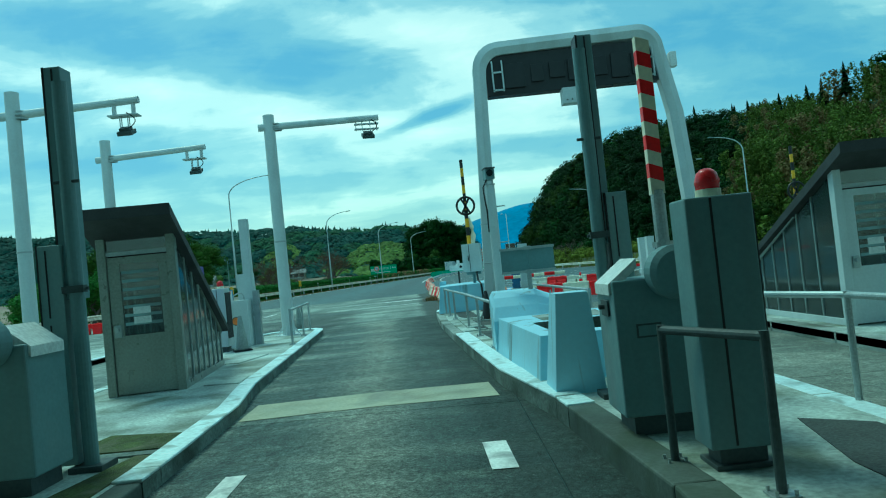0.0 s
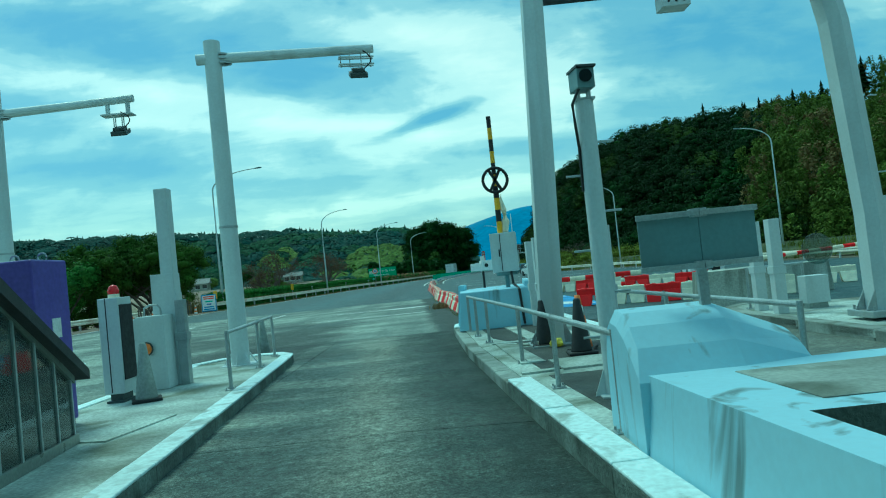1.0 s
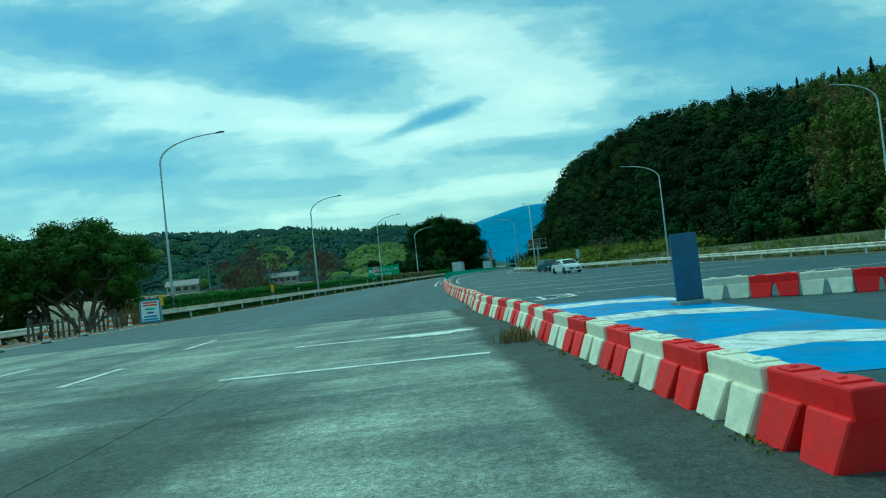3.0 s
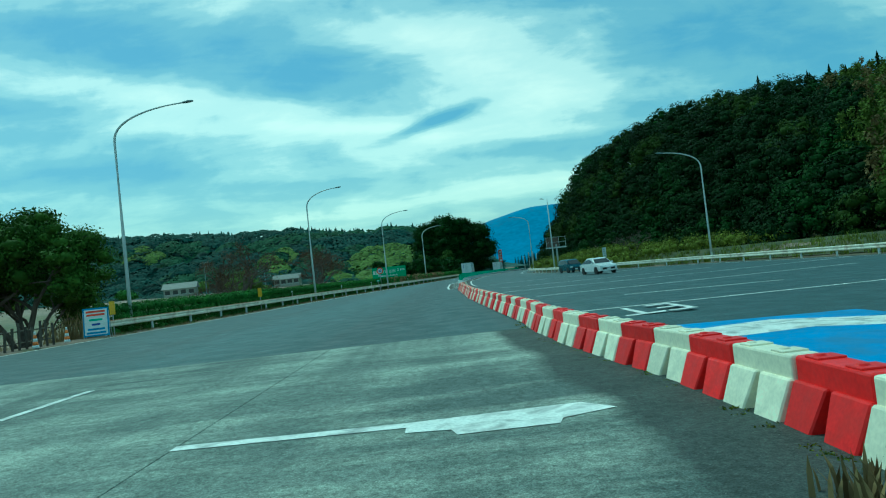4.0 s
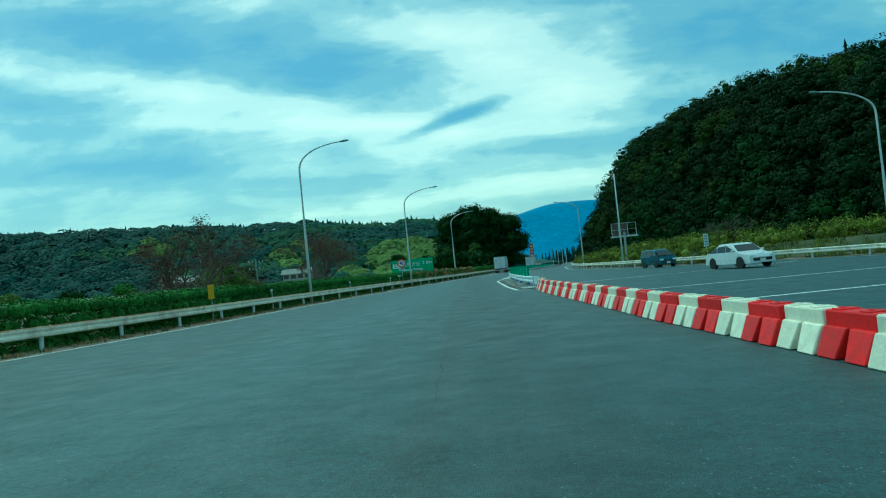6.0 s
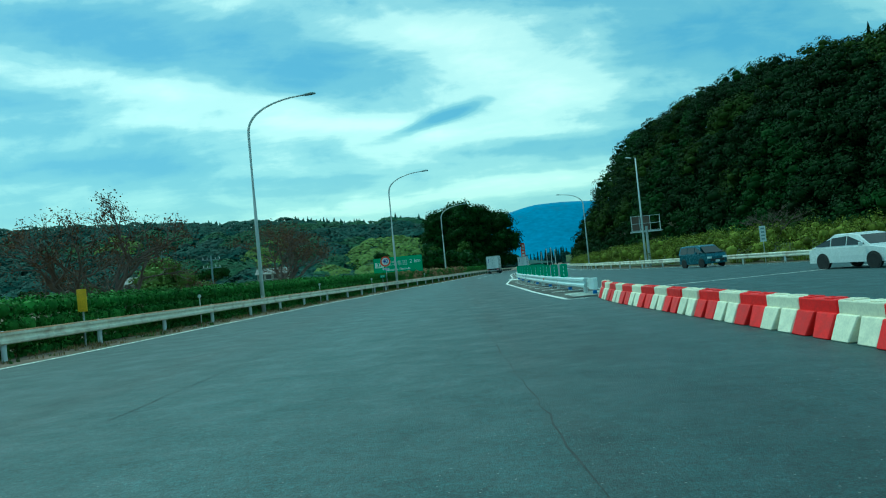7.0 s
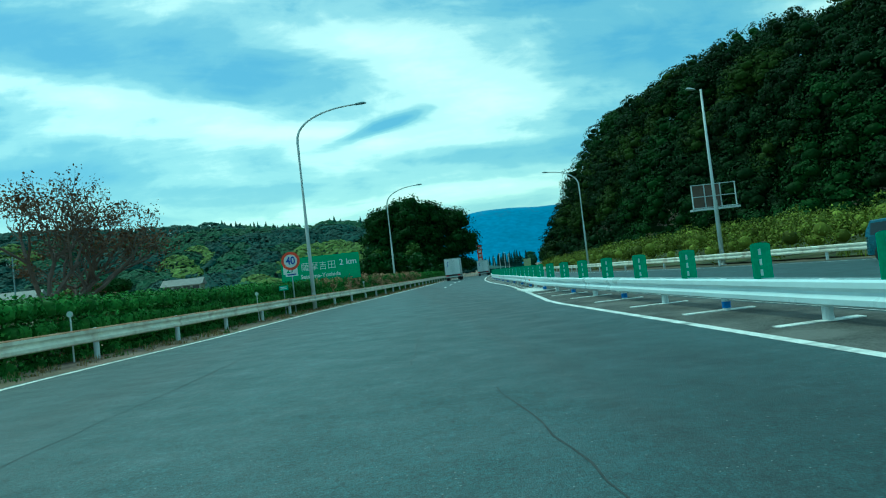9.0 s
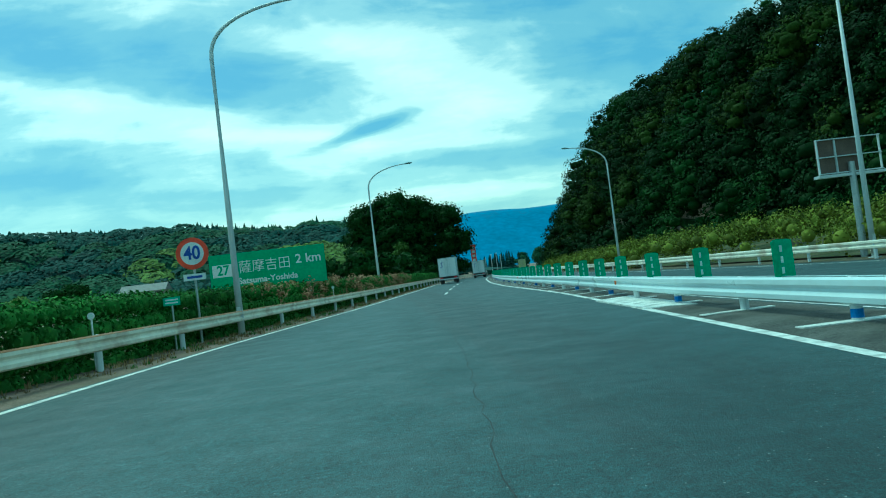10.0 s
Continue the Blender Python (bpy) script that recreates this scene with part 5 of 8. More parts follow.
def sign_back():
    t = thing("lane_sign", pose(1.26, 9.36, 1.0), "grey sign seen from behind on a short post", "sign")
    bm = B()
    box(bm, -0.035, 0.035, -0.025, 0.025, 0.0, 0.66, 0.004)
    part("post", bm, M["galvanised"], t)
    for s in (-1, 1):
        bm = B()
        m = pose(0, -0.03, 0, 0, 0, 6 * s)
        box(bm, min(0, s * 0.42), max(0, s * 0.42), -0.02, 0.0, 0.32, 0.70, 0.004, m)
        pn = part("panel", bm, M["steel_grey"], t)
        for z in (0.32, 0.69):
            bm = B()
            box(bm, min(0, s * 0.43), max(0, s * 0.43), -0.05, -0.018, z - 0.02, z + 0.02, 0.003, m)
            part("stiffener", bm, M["galvanised"], pn)
    bm = B()
    for z in (0.32, 0.69):
        box(bm, -0.06, 0.06, -0.07, -0.01, z - 0.03, z + 0.03, 0.004)
    part("clamp", bm, M["galvanised"], t)


sign_back()


def camera_pole():
    t = thing("camera_pole", pose(0.90, 10.85, 0.165), "pale steel pole with a number camera and step rungs", "camera pole")
    bm = B()
    cyl(bm, (0, 0, 0), (0, 0, 2.75), 0.09, 0.085, 20)
    part("pole", bm, M["steel_light"], t)
    bm = B()
    box(bm, -0.15, 0.15, -0.15, 0.15, 0, 0.02)
    for a in range(4):
        m = pose(0, 0, 0.02, 0, 0, 45 + 90 * a)
        prism(bm, [(0.08, 0.0), (0.19, 0.0), (0.08, 0.28)], -0.008, 0.008, "y")
        bmesh.ops.rotate(bm, cent=(0, 0, 0), matrix=Matrix.Rotation(radians(90), 3, "Z"), verts=list(bm.verts))
    part("base_plate", bm, M["steel_light"], t)
    for i, z in enumerate((0.55, 0.95, 1.35, 1.7, 2.05, 2.35)):
        bm = B()
        s = 1 if i % 2 else -1
        cyl(bm, (0.07 * s, 0, z), (0.24 * s, 0, z), 0.011, None, 8)
        part("rung", bm, M["galvanised"], t)
    bm = B()
    box(bm, -0.085, 0.085, -0.12, 0.12, 2.84, 3.03, 0.01, pose(0, 0, 0, 0, 0, 8))
    cam_box = part("camera_housing", bm, M["steel_grey"], t)
    bm = B()
    box(bm, -0.095, 0.095, -0.15, 0.13, 3.03, 3.05, 0, pose(0, 0, 0, 0, 0, 8))
    part("hood", bm, M["steel_dark"], cam_box)
    bm = B()
    lathe(bm, [(0.06, 0), (0.06, 0.02)], 20, pose(0.01, -0.12, 2.95, 90, 0, 8))
    part("lens", bm, M["car_glass"], cam_box)
    bm = B()
    for u in (-0.05, 0.05):
        for v in (-0.05, 0.05):
            cyl(bm, (u, v, 2.72), (u, v, 2.86), 0.012, None, 6)
    box(bm, -0.09, 0.09, -0.09, 0.09, 2.74, 2.76)
    part("bracket", bm, M["galvanised"], t)
    bm = B()
    tube(bm, [(-0.05, -0.08, 2.85), (-0.13, -0.1, 2.7), (-0.12, -0.09, 2.5), (-0.095, -0.03, 2.3), (-0.095, 0, 1.9)], 0.014, 6)
    part("cable", bm, M["black"], t)


camera_pole()


def arch_gantry():
    t = thing("arch_gantry", pose(0, 15.1, 0.1), "pale steel portal arch with lane display seen from behind", "gantry")
    pts = []
    def corner(cx, cz, r, a0, a1):
        return [(cx + r * math.cos(radians(a)), cz + r * math.sin(radians(a))) for a in np.linspace(a0, a1, 7)]
    outer = [(0.82, 0.1), (0.96, 3.0), (1.10, 5.95)] + corner(1.74, 6.08, 0.64, 178, 92) + corner(5.14, 6.2, 0.60, 86, 14) + [(6.05, 4.6), (6.25, 1.6), (6.28, 0.0)]
    inner = [(1.17, 0.1), (1.30, 3.0), (1.40, 5.8)] + corner(1.82, 6.0, 0.40, 178, 92) + corner(5.07, 6.1, 0.38, 86, 10) + [(5.72, 4.6), (5.92, 1.6), (5.93, 0.0)]
    bm = B()
    rows = []
    for (a, b), (c, d) in zip(outer, inner):
        rows.append([bm.verts.new((a, -0.12, b)), bm.verts.new((a, 0.16, b)), bm.verts.new((c, 0.16, d)), bm.verts.new((c, -0.12, d)), bm.verts.new(((a + c) / 2, -0.2, (b + d) / 2))])
    for p, q in zip(rows, rows[1:]):
        for i, j in ((0, 1), (1, 2), (2, 3), (3, 4), (4, 0)):
            bm.faces.new((p[i], p[j], q[j], q[i]))
    bm.faces.new(rows[0])
    bm.faces.new(rows[-1][::-1])
    part("arch_frame", bm, M["steel_light"], t)
    for x in (1.0, 6.1):
        bm = B()
        box(bm, x - 0.35, x + 0.35, -0.32, 0.36, 0.0, 0.1, 0.01)
        for s in (-1, 1):
            for o in (-0.12, 0.16):
                prism(bm, [(x + s * 0.16, 0.1), (x + s * 0.33, 0.1), (x + s * 0.16, 0.42)], o - 0.01, o + 0.01, "y")
            for o in (-0.24, 0.28):
                cyl(bm, (x + s * 0.27, o, 0.1), (x + s * 0.27, o, 0.17), 0.02, None, 6)
        part("base_plate", bm, M["galvanised"], t)
    bm = B()
    box(bm, 1.42, 5.62, -0.05, 0.28, 5.42, 6.42, 0.01)
    disp = part("display_box", bm, M["black"], t, "dark back of the lane display")
    for x0, w, z0, h in ((1.85, 0.5, 5.35, 0.5), (2.5, 0.3, 5.45, 0.32), (2.95, 0.36, 5.5, 0.28), (3.4, 0.4, 5.4, 0.42), (4.0, 0.34, 5.45, 0.36), (4.45, 0.42, 5.35, 0.5), (4.95, 0.22, 5.4, 0.4)):
        bm = B()
        box(bm, x0, x0 + w, -0.1, -0.05, z0 + 0.22, z0 + h + 0.32, 0.008)
        part("rear_cover", bm, M["black"], disp)
    for x in (1.75, 5.2):
        bm = B()
        for dx in (0.0, 0.24):
            box(bm, x + dx - (0.0 if x > 3 else 0.2), x + dx + 0.035 - (0.0 if x > 3 else 0.2), -0.16, -0.12, 5.5, 6.25)
        for z in (5.52, 5.95):
            box(bm, x - (0.0 if x > 3 else 0.2), x + 0.27 - (0.0 if x > 3 else 0.2), -0.16, -0.12, z, z + 0.035)
        part("bracket", bm, M["steel_light"], disp)
    bm = B()
    box(bm, 3.18, 3.62, -0.22, 0.1, 5.04, 5.42, 0.01)
    ant = part("antenna", bm, M["steel_light"], t, "pale antenna box under the display")
    bm = B()
    for i in range(3):
        cyl(bm, (3.28 + i * 0.12, -0.221, 5.12), (3.28 + i * 0.12, -0.23, 5.12), 0.02, None, 8)
    part("port", bm, M["black"], ant)
    bm = B()
    box(bm, 5.88, 6.04, -0.1, 0.1, 5.7, 6.06, 0.01)
    part("side_lamp", bm, M["white"], t)
    for x in (3.9, 4.35, 4.9):
        bm = B()
        tube(bm, [(x + 0.1 * math.cos(a), -0.08, 5.44 + 0.09 * math.sin(a)) for a in [math.pi + i * math.pi / 6 for i in range(7)]], 0.012, 6)
        part("cable", bm, M["black"], t)
    for z in (1.0, 2.2, 3.4):
        bm = B()
        cyl(bm, (6.27, 0, z), (6.4, 0, z), 0.012, None, 8)
        part("rung", bm, M["galvanised"], t)


arch_gantry()


def cone(x, y, z, body, band, label, h=0.7):
    t = thing("traffic_cone", pose(x, y, z, 0, 0, random.uniform(0, 90)), label, "traffic cone", "traffic cones")
    bm = B()
    box(bm, -0.19, 0.19, -0.19, 0.19, 0, 0.04, 0.015)
    part("base", bm, M["black_rubber"], t)
    if band is None:
        bm = B()
        lathe(bm, [(0.145, 0.04), (0.14, 0.06), (0.045, h - 0.02), (0.03, h), (0.025, h)], 20)
        part("body", bm, body, t, smooth=True)
    else:
        n = 5
        for i in range(n):
            bm = B()
            a, b = i / n, (i + 1) / n
            f = lambda u: 0.145 - 0.11 * u
            lathe(bm, [(f(a), 0.04 + (h - 0.04) * a), (f(b), 0.04 + (h - 0.04) * b)], 20)
            part("band", bm, body if i % 2 == 0 else band, t, smooth=True)
    return t


cone(0.86, 15.0, 0.172, M["black_rubber"], None, "black rubber traffic cone at the arch foot")
cone(1.16, 13.7, 0.18, M["black_rubber"], None, "black rubber traffic cone beside the striped one", 0.74)
cone(1.25, 14.1, 0.18, M["orange"], M["white"], "faded orange and white striped traffic cone", 0.76)
cone(-4.68, 13.72, 0.145, M["kerb_raw"], None, "dusty grey traffic cone beside the control box", 0.78)
cone(-4.7, 19.8, 0.0, M["kerb_raw"], None, "dusty grey traffic cone behind the island tip", 0.8)


def square_post(x, y, z, h, w, label, step=None):
    t = thing("detector_post", pose(x, y, z), label, "detector post", "square detector posts")
    bm = B()
    box(bm, -w / 2, w / 2, -w / 2, w / 2, 0, h, 0.006)
    part("body", bm, M["steel_light"], t)
    if step:
        bm = B()
        box(bm, -w * 0.75 - w / 2, w / 2 + 0.012, -w * 0.7, w / 2 + 0.012, 0, step, 0.006)
        part("lower_case", bm, M["steel_light"], t)
    bm = B()
    box(bm, -w / 2 - 0.02, w / 2 + 0.02, -w / 2 - 0.02, w / 2 + 0.02, h * 0.42, h * 0.42 + 0.14, 0.006)
    part("collar", bm, M["steel_light"], t)
    return t


square_post(-4.84, 15.25, 0.145, 3.05, 0.2, "tall square pale detector post", 1.72)
square_post(1.24, 18.55, 0.165, 1.72, 0.2, "square pale detector post near the island tip")
square_post(1.28, 17.75, 0.165, 1.76, 0.2, "square pale detector post near the exit gate")
square_post(1.78, 14.5, 0.165, 1.72, 0.2, "square pale detector post behind the arch foot")
square_post(5.55, 17.2, 0.05, 1.75, 0.2, "square pale detector post on the next island")
square_post(5.6, 18.1, 0.05, 1.75, 0.2, "square pale detector post on the next island")
square_post(6.6, 15.6, 0.05, 1.9, 0.22, "square pale detector post beside the arch leg")


def left_exit_gate():
    t = thing("exit_gate", pose(-5.05, 14.95, 0.145), "grey exit gate housing with lifting handle and reflector", "barrier gate")
    bm = B()
    prism(bm, [(-0.3, 0), (0.26, 0), (0.26, 1.1), (-0.16, 1.1), (-0.3, 0.9)], -0.2, 0.2, "y", 0.01)
    part("housing", bm, M["steel_light"], t)
    bm = B()
    tube(bm, [(-0.12, 0, 1.08), (-0.1, 0, 1.22), (-0.02, 0, 1.26), (0.1, 0, 1.26), (0.14, 0, 1.2), (0.15, 0, 1.08)], 0.016, 8)
    part("lifting_handle", bm, M["galvanised"], t)
    bm = B()
    lathe(bm, [(0.1, 0), (0.1, 0.22)], 20, pose(-0.33, -0.02, 0.83, 90))
    part("drum", bm, M["galvanised"], t)
    bm = B()
    lathe(bm, [(0.085, 0), (0.085, 0.012)], 20, pose(-0.02, -0.24, 0.62, 90))
    rf = part("reflector", bm, M["orange"], t, "round orange reflector")
    bm = B()
    lathe(bm, [(0.105, 0), (0.105, 0.01)], 20, pose(-0.02, -0.228, 0.62, 90))
    part("reflector_rim", bm, M["steel_dark"], rf)
    bm = B()
    box(bm, 0.32, 0.46, 0.1, 0.24, 0, 1.3, 0.008)
    box(bm, 0.3, 0.48, 0.08, 0.26, 0.68, 0.8, 0.006)
    part("sensor_post", bm, M["galvanised"], t)


left_exit_gate()


def right_exit_gate():
    t = thing("exit_gate", pose(1.40, 17.55, 0.165) @ Matrix.Diagonal((0.72, 0.72, 1, 1)), "small grey exit gate on a concrete base with striped boom", "barrier gate")
    bm = B()
    box(bm, -0.25, 0.3, -0.22, 0.22, 0, 0.17, 0.015)
    part("base", bm, M["kerb_raw"], t, "stained concrete base")
    bm = B()
    hull_box(bm, [(-0.2, -0.14), (0.18, -0.14), (0.18, 0.14), (-0.2, 0.14)], [(-0.14, -0.1), (0.13, -0.1), (0.13, 0.1), (-0.14, 0.1)], 0.17, 0.72)
    box(bm, -0.2, 0.22, -0.14, 0.14, 0.72, 0.82, 0.01)
    part("housing", bm, M["steel_grey"], t)
    bm = B()
    box(bm, -0.14, 0.1, -0.1, 0.1, 0.82, 0.9)
    prism(bm, [(-0.12, 0.9), (0.1, 0.9), (0.02, 1.06), (-0.12, 1.06)], -0.07, 0.07, "y")
    part("head", bm, M["galvanised"], t)
    for i in range(6):
        bm = B()
        cyl(bm, (0.15 + i * 0.4, 0.0, 0.9), (0.55 + i * 0.4, 0.0, 0.9), 0.045, None, 12)
        part("stripe", bm, M["white_plastic"] if i % 2 else M["red"], t)


right_exit_gate()


def island_tip_block():
    t = thing("tip_block", pose(0, 0, 0.165), "pale blue painted concrete block on the island tip", "crash barrier")
    bm = B()
    hull_box(bm, [(-0.36, 18.95), (-0.06, 18.82), (1.2, 18.82), (1.5, 19.0), (1.62, 20.9), (1.25, 21.6), (0.5, 21.6), (-0.1, 21.2), (-0.32, 20.4)],
             [(-0.27, 18.98), (-0.02, 18.88), (1.16, 18.88), (1.44, 19.05), (1.56, 20.85), (1.2, 21.5), (0.52, 21.5), (-0.05, 21.1), (-0.24, 20.4)], 0, 0.80)
    bmesh.ops.bevel(bm, geom=list(bm.edges), offset=0.018, segments=2, affect="EDGES", profile=0.5)
    part("block", bm, M["block_white"], t)
    bm = B()
    hull_box(bm, [(-0.36, 20.2), (-0.2, 20.2), (-0.1, 21.0), (-0.26, 21.0)], [(-0.27, 20.22), (-0.14, 20.22), (-0.06, 20.95), (-0.2, 20.95)], 0, 0.92)
    part("side_slab", bm, M["block_white"], t)
    bm = B()
    prism(bm, [(1.1, 18.95), (1.42, 19.05), (1.52, 20.8), (1.3, 21.2)], 0.80, 0.93, bev=0.015)
    part("cap", bm, M["block_white"], t)
    return t


island_tip_block()


def warning_post(x, y, z, label, base=True):
    """Control cabinet on a stem with a striped mast and a crossed ring."""
    t = thing("crossed_ring_signal", pose(x, y, z), label, "signal post", "crossed ring signal posts")
    bm = B()
    cyl(bm, (0, 0, 0.12), (0, 0, 0.5), 0.05, None, 12)
    box(bm, -0.22, 0.22, -0.16, 0.16, 0.4, 0.48, 0.01)
    part("stem", bm, M["steel_grey"], t)
    bm = B()
    box(bm, -0.29, 0.28, -0.2, 0.2, 0.48, 1.34, 0.012, pose(0, 0, 0, 0, 0, -8))
    cab = part("cabinet", bm, M["steel_light"], t)
    bm = B()
    box(bm, -0.075, -0.06, -0.207, -0.197, 0.5, 1.32, 0, pose(0, 0, 0, 0, 0, -8))
    box(bm, -0.12, -0.09, -0.215, -0.2, 0.82, 0.98, 0.004, pose(0, 0, 0, 0, 0, -8))
    part("door_seam", bm, M["black"], cab)
    hs = 0.28
    for i in range(10):
        bm = B()
        r = 0.062 if i < 4 else 0.05
        z0 = 1.34 + i * 0.262
        cyl(bm, (-0.05, 0, z0), (-0.05, 0, z0 + 0.262), r, None, 16)
        part("mast_band", bm, M["yellow"] if i % 2 == 0 else M["black"], t)
    bm = B()
    tube(bm, [(-0.05 + 0.27 * math.cos(a), -0.09, 2.52 + 0.27 * math.sin(a)) for a in [i * 2 * math.pi / 28 for i in range(29)]], 0.034, 8)
    ring = part("ring", bm, M["black"], t, "black crossed ring")
    for s in (-1, 1):
        bm = B()
        box(bm, -0.25, 0.25, -0.012, 0.012, -0.032, 0.032, 0, pose(-0.05, -0.09, 2.52, 0, 62 * s, 0))
        part("cross_bar", bm, M["black"], ring)
    bm = B()
    bm2 = [(0.06, 0.0, 1.36), (0.1, 0.02, 1.6), (0.08, 0.01, 1.85), (0.03, 0.0, 2.08), (0.05, 0.01, 2.2)]
    tube(bm, bm2, [0.07, 0.085, 0.07, 0.04, 0.012], 8)
    part("plastic_wrap", bm, M["white_plastic"], t, "crumpled white plastic wrap")
    bm = B()
    tube(bm, [(0.08, -0.2, 0.48), (0.1, -0.24, 0.2), (0.12, -0.6, 0.17), (0.14, -0.94, 0.1), (0.16, -0.97, -0.3), (0.18, -0.98, -0.62)], 0.028, 8)
    part("cable_duct", bm, M["black_rubber"], t)
    return t


warning_post(0.82, 19.75, 0.83, "black and yellow striped mast with crossed ring on a grey cabinet")
warning_post(11.4, 20.5, 0.3, "black and yellow striped mast with crossed ring across the plaza")


def sensor_head():
    t = thing("sensor_head", pose(0.38, 21.1, 0.86), "white three-lobed sensor head on a black stem", "sensor")
    bm = B()
    cyl(bm, (0, 0, 0), (0, 0, 0.5), 0.03, None, 10)
    tube(bm, [(0.03, 0, 0.06), (0.25, -0.1, 0.03), (0.5, -0.15, 0.05), (0.72, -0.2, 0.03)], 0.03, 8)
    part("stem", bm, M["black_rubber"], t)
    bm = B()
    box(bm, -0.28, 0.0, -0.1, 0.1, 0.52, 0.70, 0.015, pose(0, 0, 0, 0, 0, -20))
    box(bm, -0.06, 0.26, -0.13, 0.06, 0.52, 0.76, 0.015, pose(0, 0, 0, 0, 0, 14))
    box(bm, -0.04, 0.06, -0.05, 0.05, 0.76, 0.86, 0.01)
    part("head", bm, M["white"], t)
    bm = B()
    lathe(bm, [(0.045, 0), (0.045, 0.02)], 14, pose(0.08, -0.125, 0.64, 90, 0, 14))
    part("lens", bm, M["car_glass"], t)
    bm = B()
    lathe(bm, [(0.075, 0), (0.075, 0.03), (0.05, 0.05)], 16, pose(0.95, -0.55, 0.06, 90))
    part("marker_lamp", bm, M["orange"], t, "round orange marker lamp")


sensor_head()


def far_gate_things():
    t = thing("boom_barrier", pose(9.6, 20.6, 0), "red and white boom across the next lane with a clear disc", "barrier gate")
    bm = B()
    box(bm, -0.2, 0.2, -0.2, 0.2, 0, 1.05, 0.015)
    part("housing", bm, M["steel_light"], t)
    for i in range(14):
        bm = B()
        x0 = -0.15 - i * 0.27
        cyl(bm, (x0, -0.25, 1.13 - i * 0.012), (x0 - 0.27, -0.25, 1.13 - (i + 1) * 0.012), 0.045, None, 10)
        part("stripe", bm, M["white_plastic"] if i % 2 else M["red"], t)
    bm = B()
    lathe(bm, [(0.36, 0), (0.36, 0.012)], 28, pose(-1.6, -0.32, 1.1, 90))
    part("disc", bm, M["glass"], t, "clear round plate")
    for x, y, w, d, h, lab in ((6.35, 21.1, 1.7, 1.1, 0.95, "wide stained pale concrete block at the end of the next island"), (7.2, 21.5, 0.8, 0.6, 0.9, "stained pale concrete block behind the gate"), (9.9, 25.0, 1.6, 0.9, 0.85, "pale concrete wall block across the plaza")):
        b = thing("concrete_block", pose(x, y, gz(x, y)), lab, "concrete block", "concrete blocks of the next lane")
        bm = B()
        hull_box(bm, [(-w / 2, -d / 2), (w / 2, -d / 2), (w / 2, d / 2), (-w / 2, d / 2)], [(-w / 2 + .06, -d / 2 + .06), (w / 2 - .06, -d / 2 + .06), (w / 2 - .06, d / 2 - .06), (-w / 2 + .06, d / 2 - .06)], 0, h)
        part("block", bm, M["concrete_wall"], b)
    c = thing("junction_box", pose(6.4, 17.6, 0.05), "grey junction box on the next island", "control box")
    bm = B()
    box(bm, -0.22, 0.22, -0.15, 0.15, 0.1, 0.62, 0.012)
    part("body", bm, M["steel_light"], c)
    bm = B()
    box(bm, -0.18, 0.18, -0.12, 0.12, 0.0, 0.1)
    part("foot", bm, M["kerb_raw"], c)


far_gate_things()


# ---- barriers, rails, lamps, signs ----


BARRIER_PROTO = {}


def barrier_meshes(key):
    """Plastic water-filled barrier, 1 m long: upright top with filler lumps on two flared feet."""
    if key not in BARRIER_PROTO:
        out = {}
        bm = B()
        box(bm, -0.498, 0.498, -0.115, 0.115, 0.29, 0.5, 0.022)
        out["top_section"] = bm
        bm = B()
        hull_box(bm, [(0.475, -0.27), (0.475, 0.27), (0.095, 0.27), (0.095, -0.27)], [(0.497, -0.145), (0.497, 0.145), (0.03, 0.145), (0.03, -0.145)], 0.0, 0.325)
        es = [e for e in bm.edges]
        bmesh.ops.bevel(bm, geom=es, offset=0.014, segments=1, affect="EDGES")
        out["foot"] = bm
        bm = B()
        box(bm, -0.10, 0.10, -0.10, 0.10, 0.496, 0.514, 0.006)
        cyl(bm, (0.02, 0.03, 0.51), (0.02, 0.03, 0.527), 0.05, 0.035, 10)
        out["filler_lump"] = bm
        made = {}
        for k, bm in out.items():
            bmesh.ops.recalc_face_normals(bm, faces=bm.faces)
            me = bpy.data.meshes.new(k)
            bm.to_mesh(me)
            bm.free()
            me.materials.append(M[key])
            made[k] = me
        BARRIER_PROTO[key] = made
    return BARRIER_PROTO[key]


def water_barrier(key, m, grp, where):
    t = new("water_barrier")
    tagged(t, ("red" if key == "red" else "off-white") + " plastic water-filled road barrier " + where, "road barrier", grp)
    t.matrix_world = m
    me = barrier_meshes(key)
    for nm, mat in (("top_section", Matrix()), ("foot", Matrix()), ("foot", Matrix.Rotation(math.pi, 4, "Z")),
                    ("filler_lump", Matrix.Translation((0.27, 0, 0))), ("filler_lump", Matrix.Translation((-0.27, 0, 0)))):
        o = new(nm, me[nm])
        o.parent = t
        o.matrix_local = mat
    return t


BAR_X = lerp_table([(22.6, 0.36), (25, 0.20), (31.4, -0.22), (33.8, -0.28), (35, -0.34), (36.6, -0.47), (38.3, -0.70), (40, -0.85), (42, -0.98), (44.9, -0.98), (48.5, -1.16), (56, -1.5), (63, -1.79), (69, -1.86), (81, -2.1), (84, -1.9), (85.6, -1.5)])


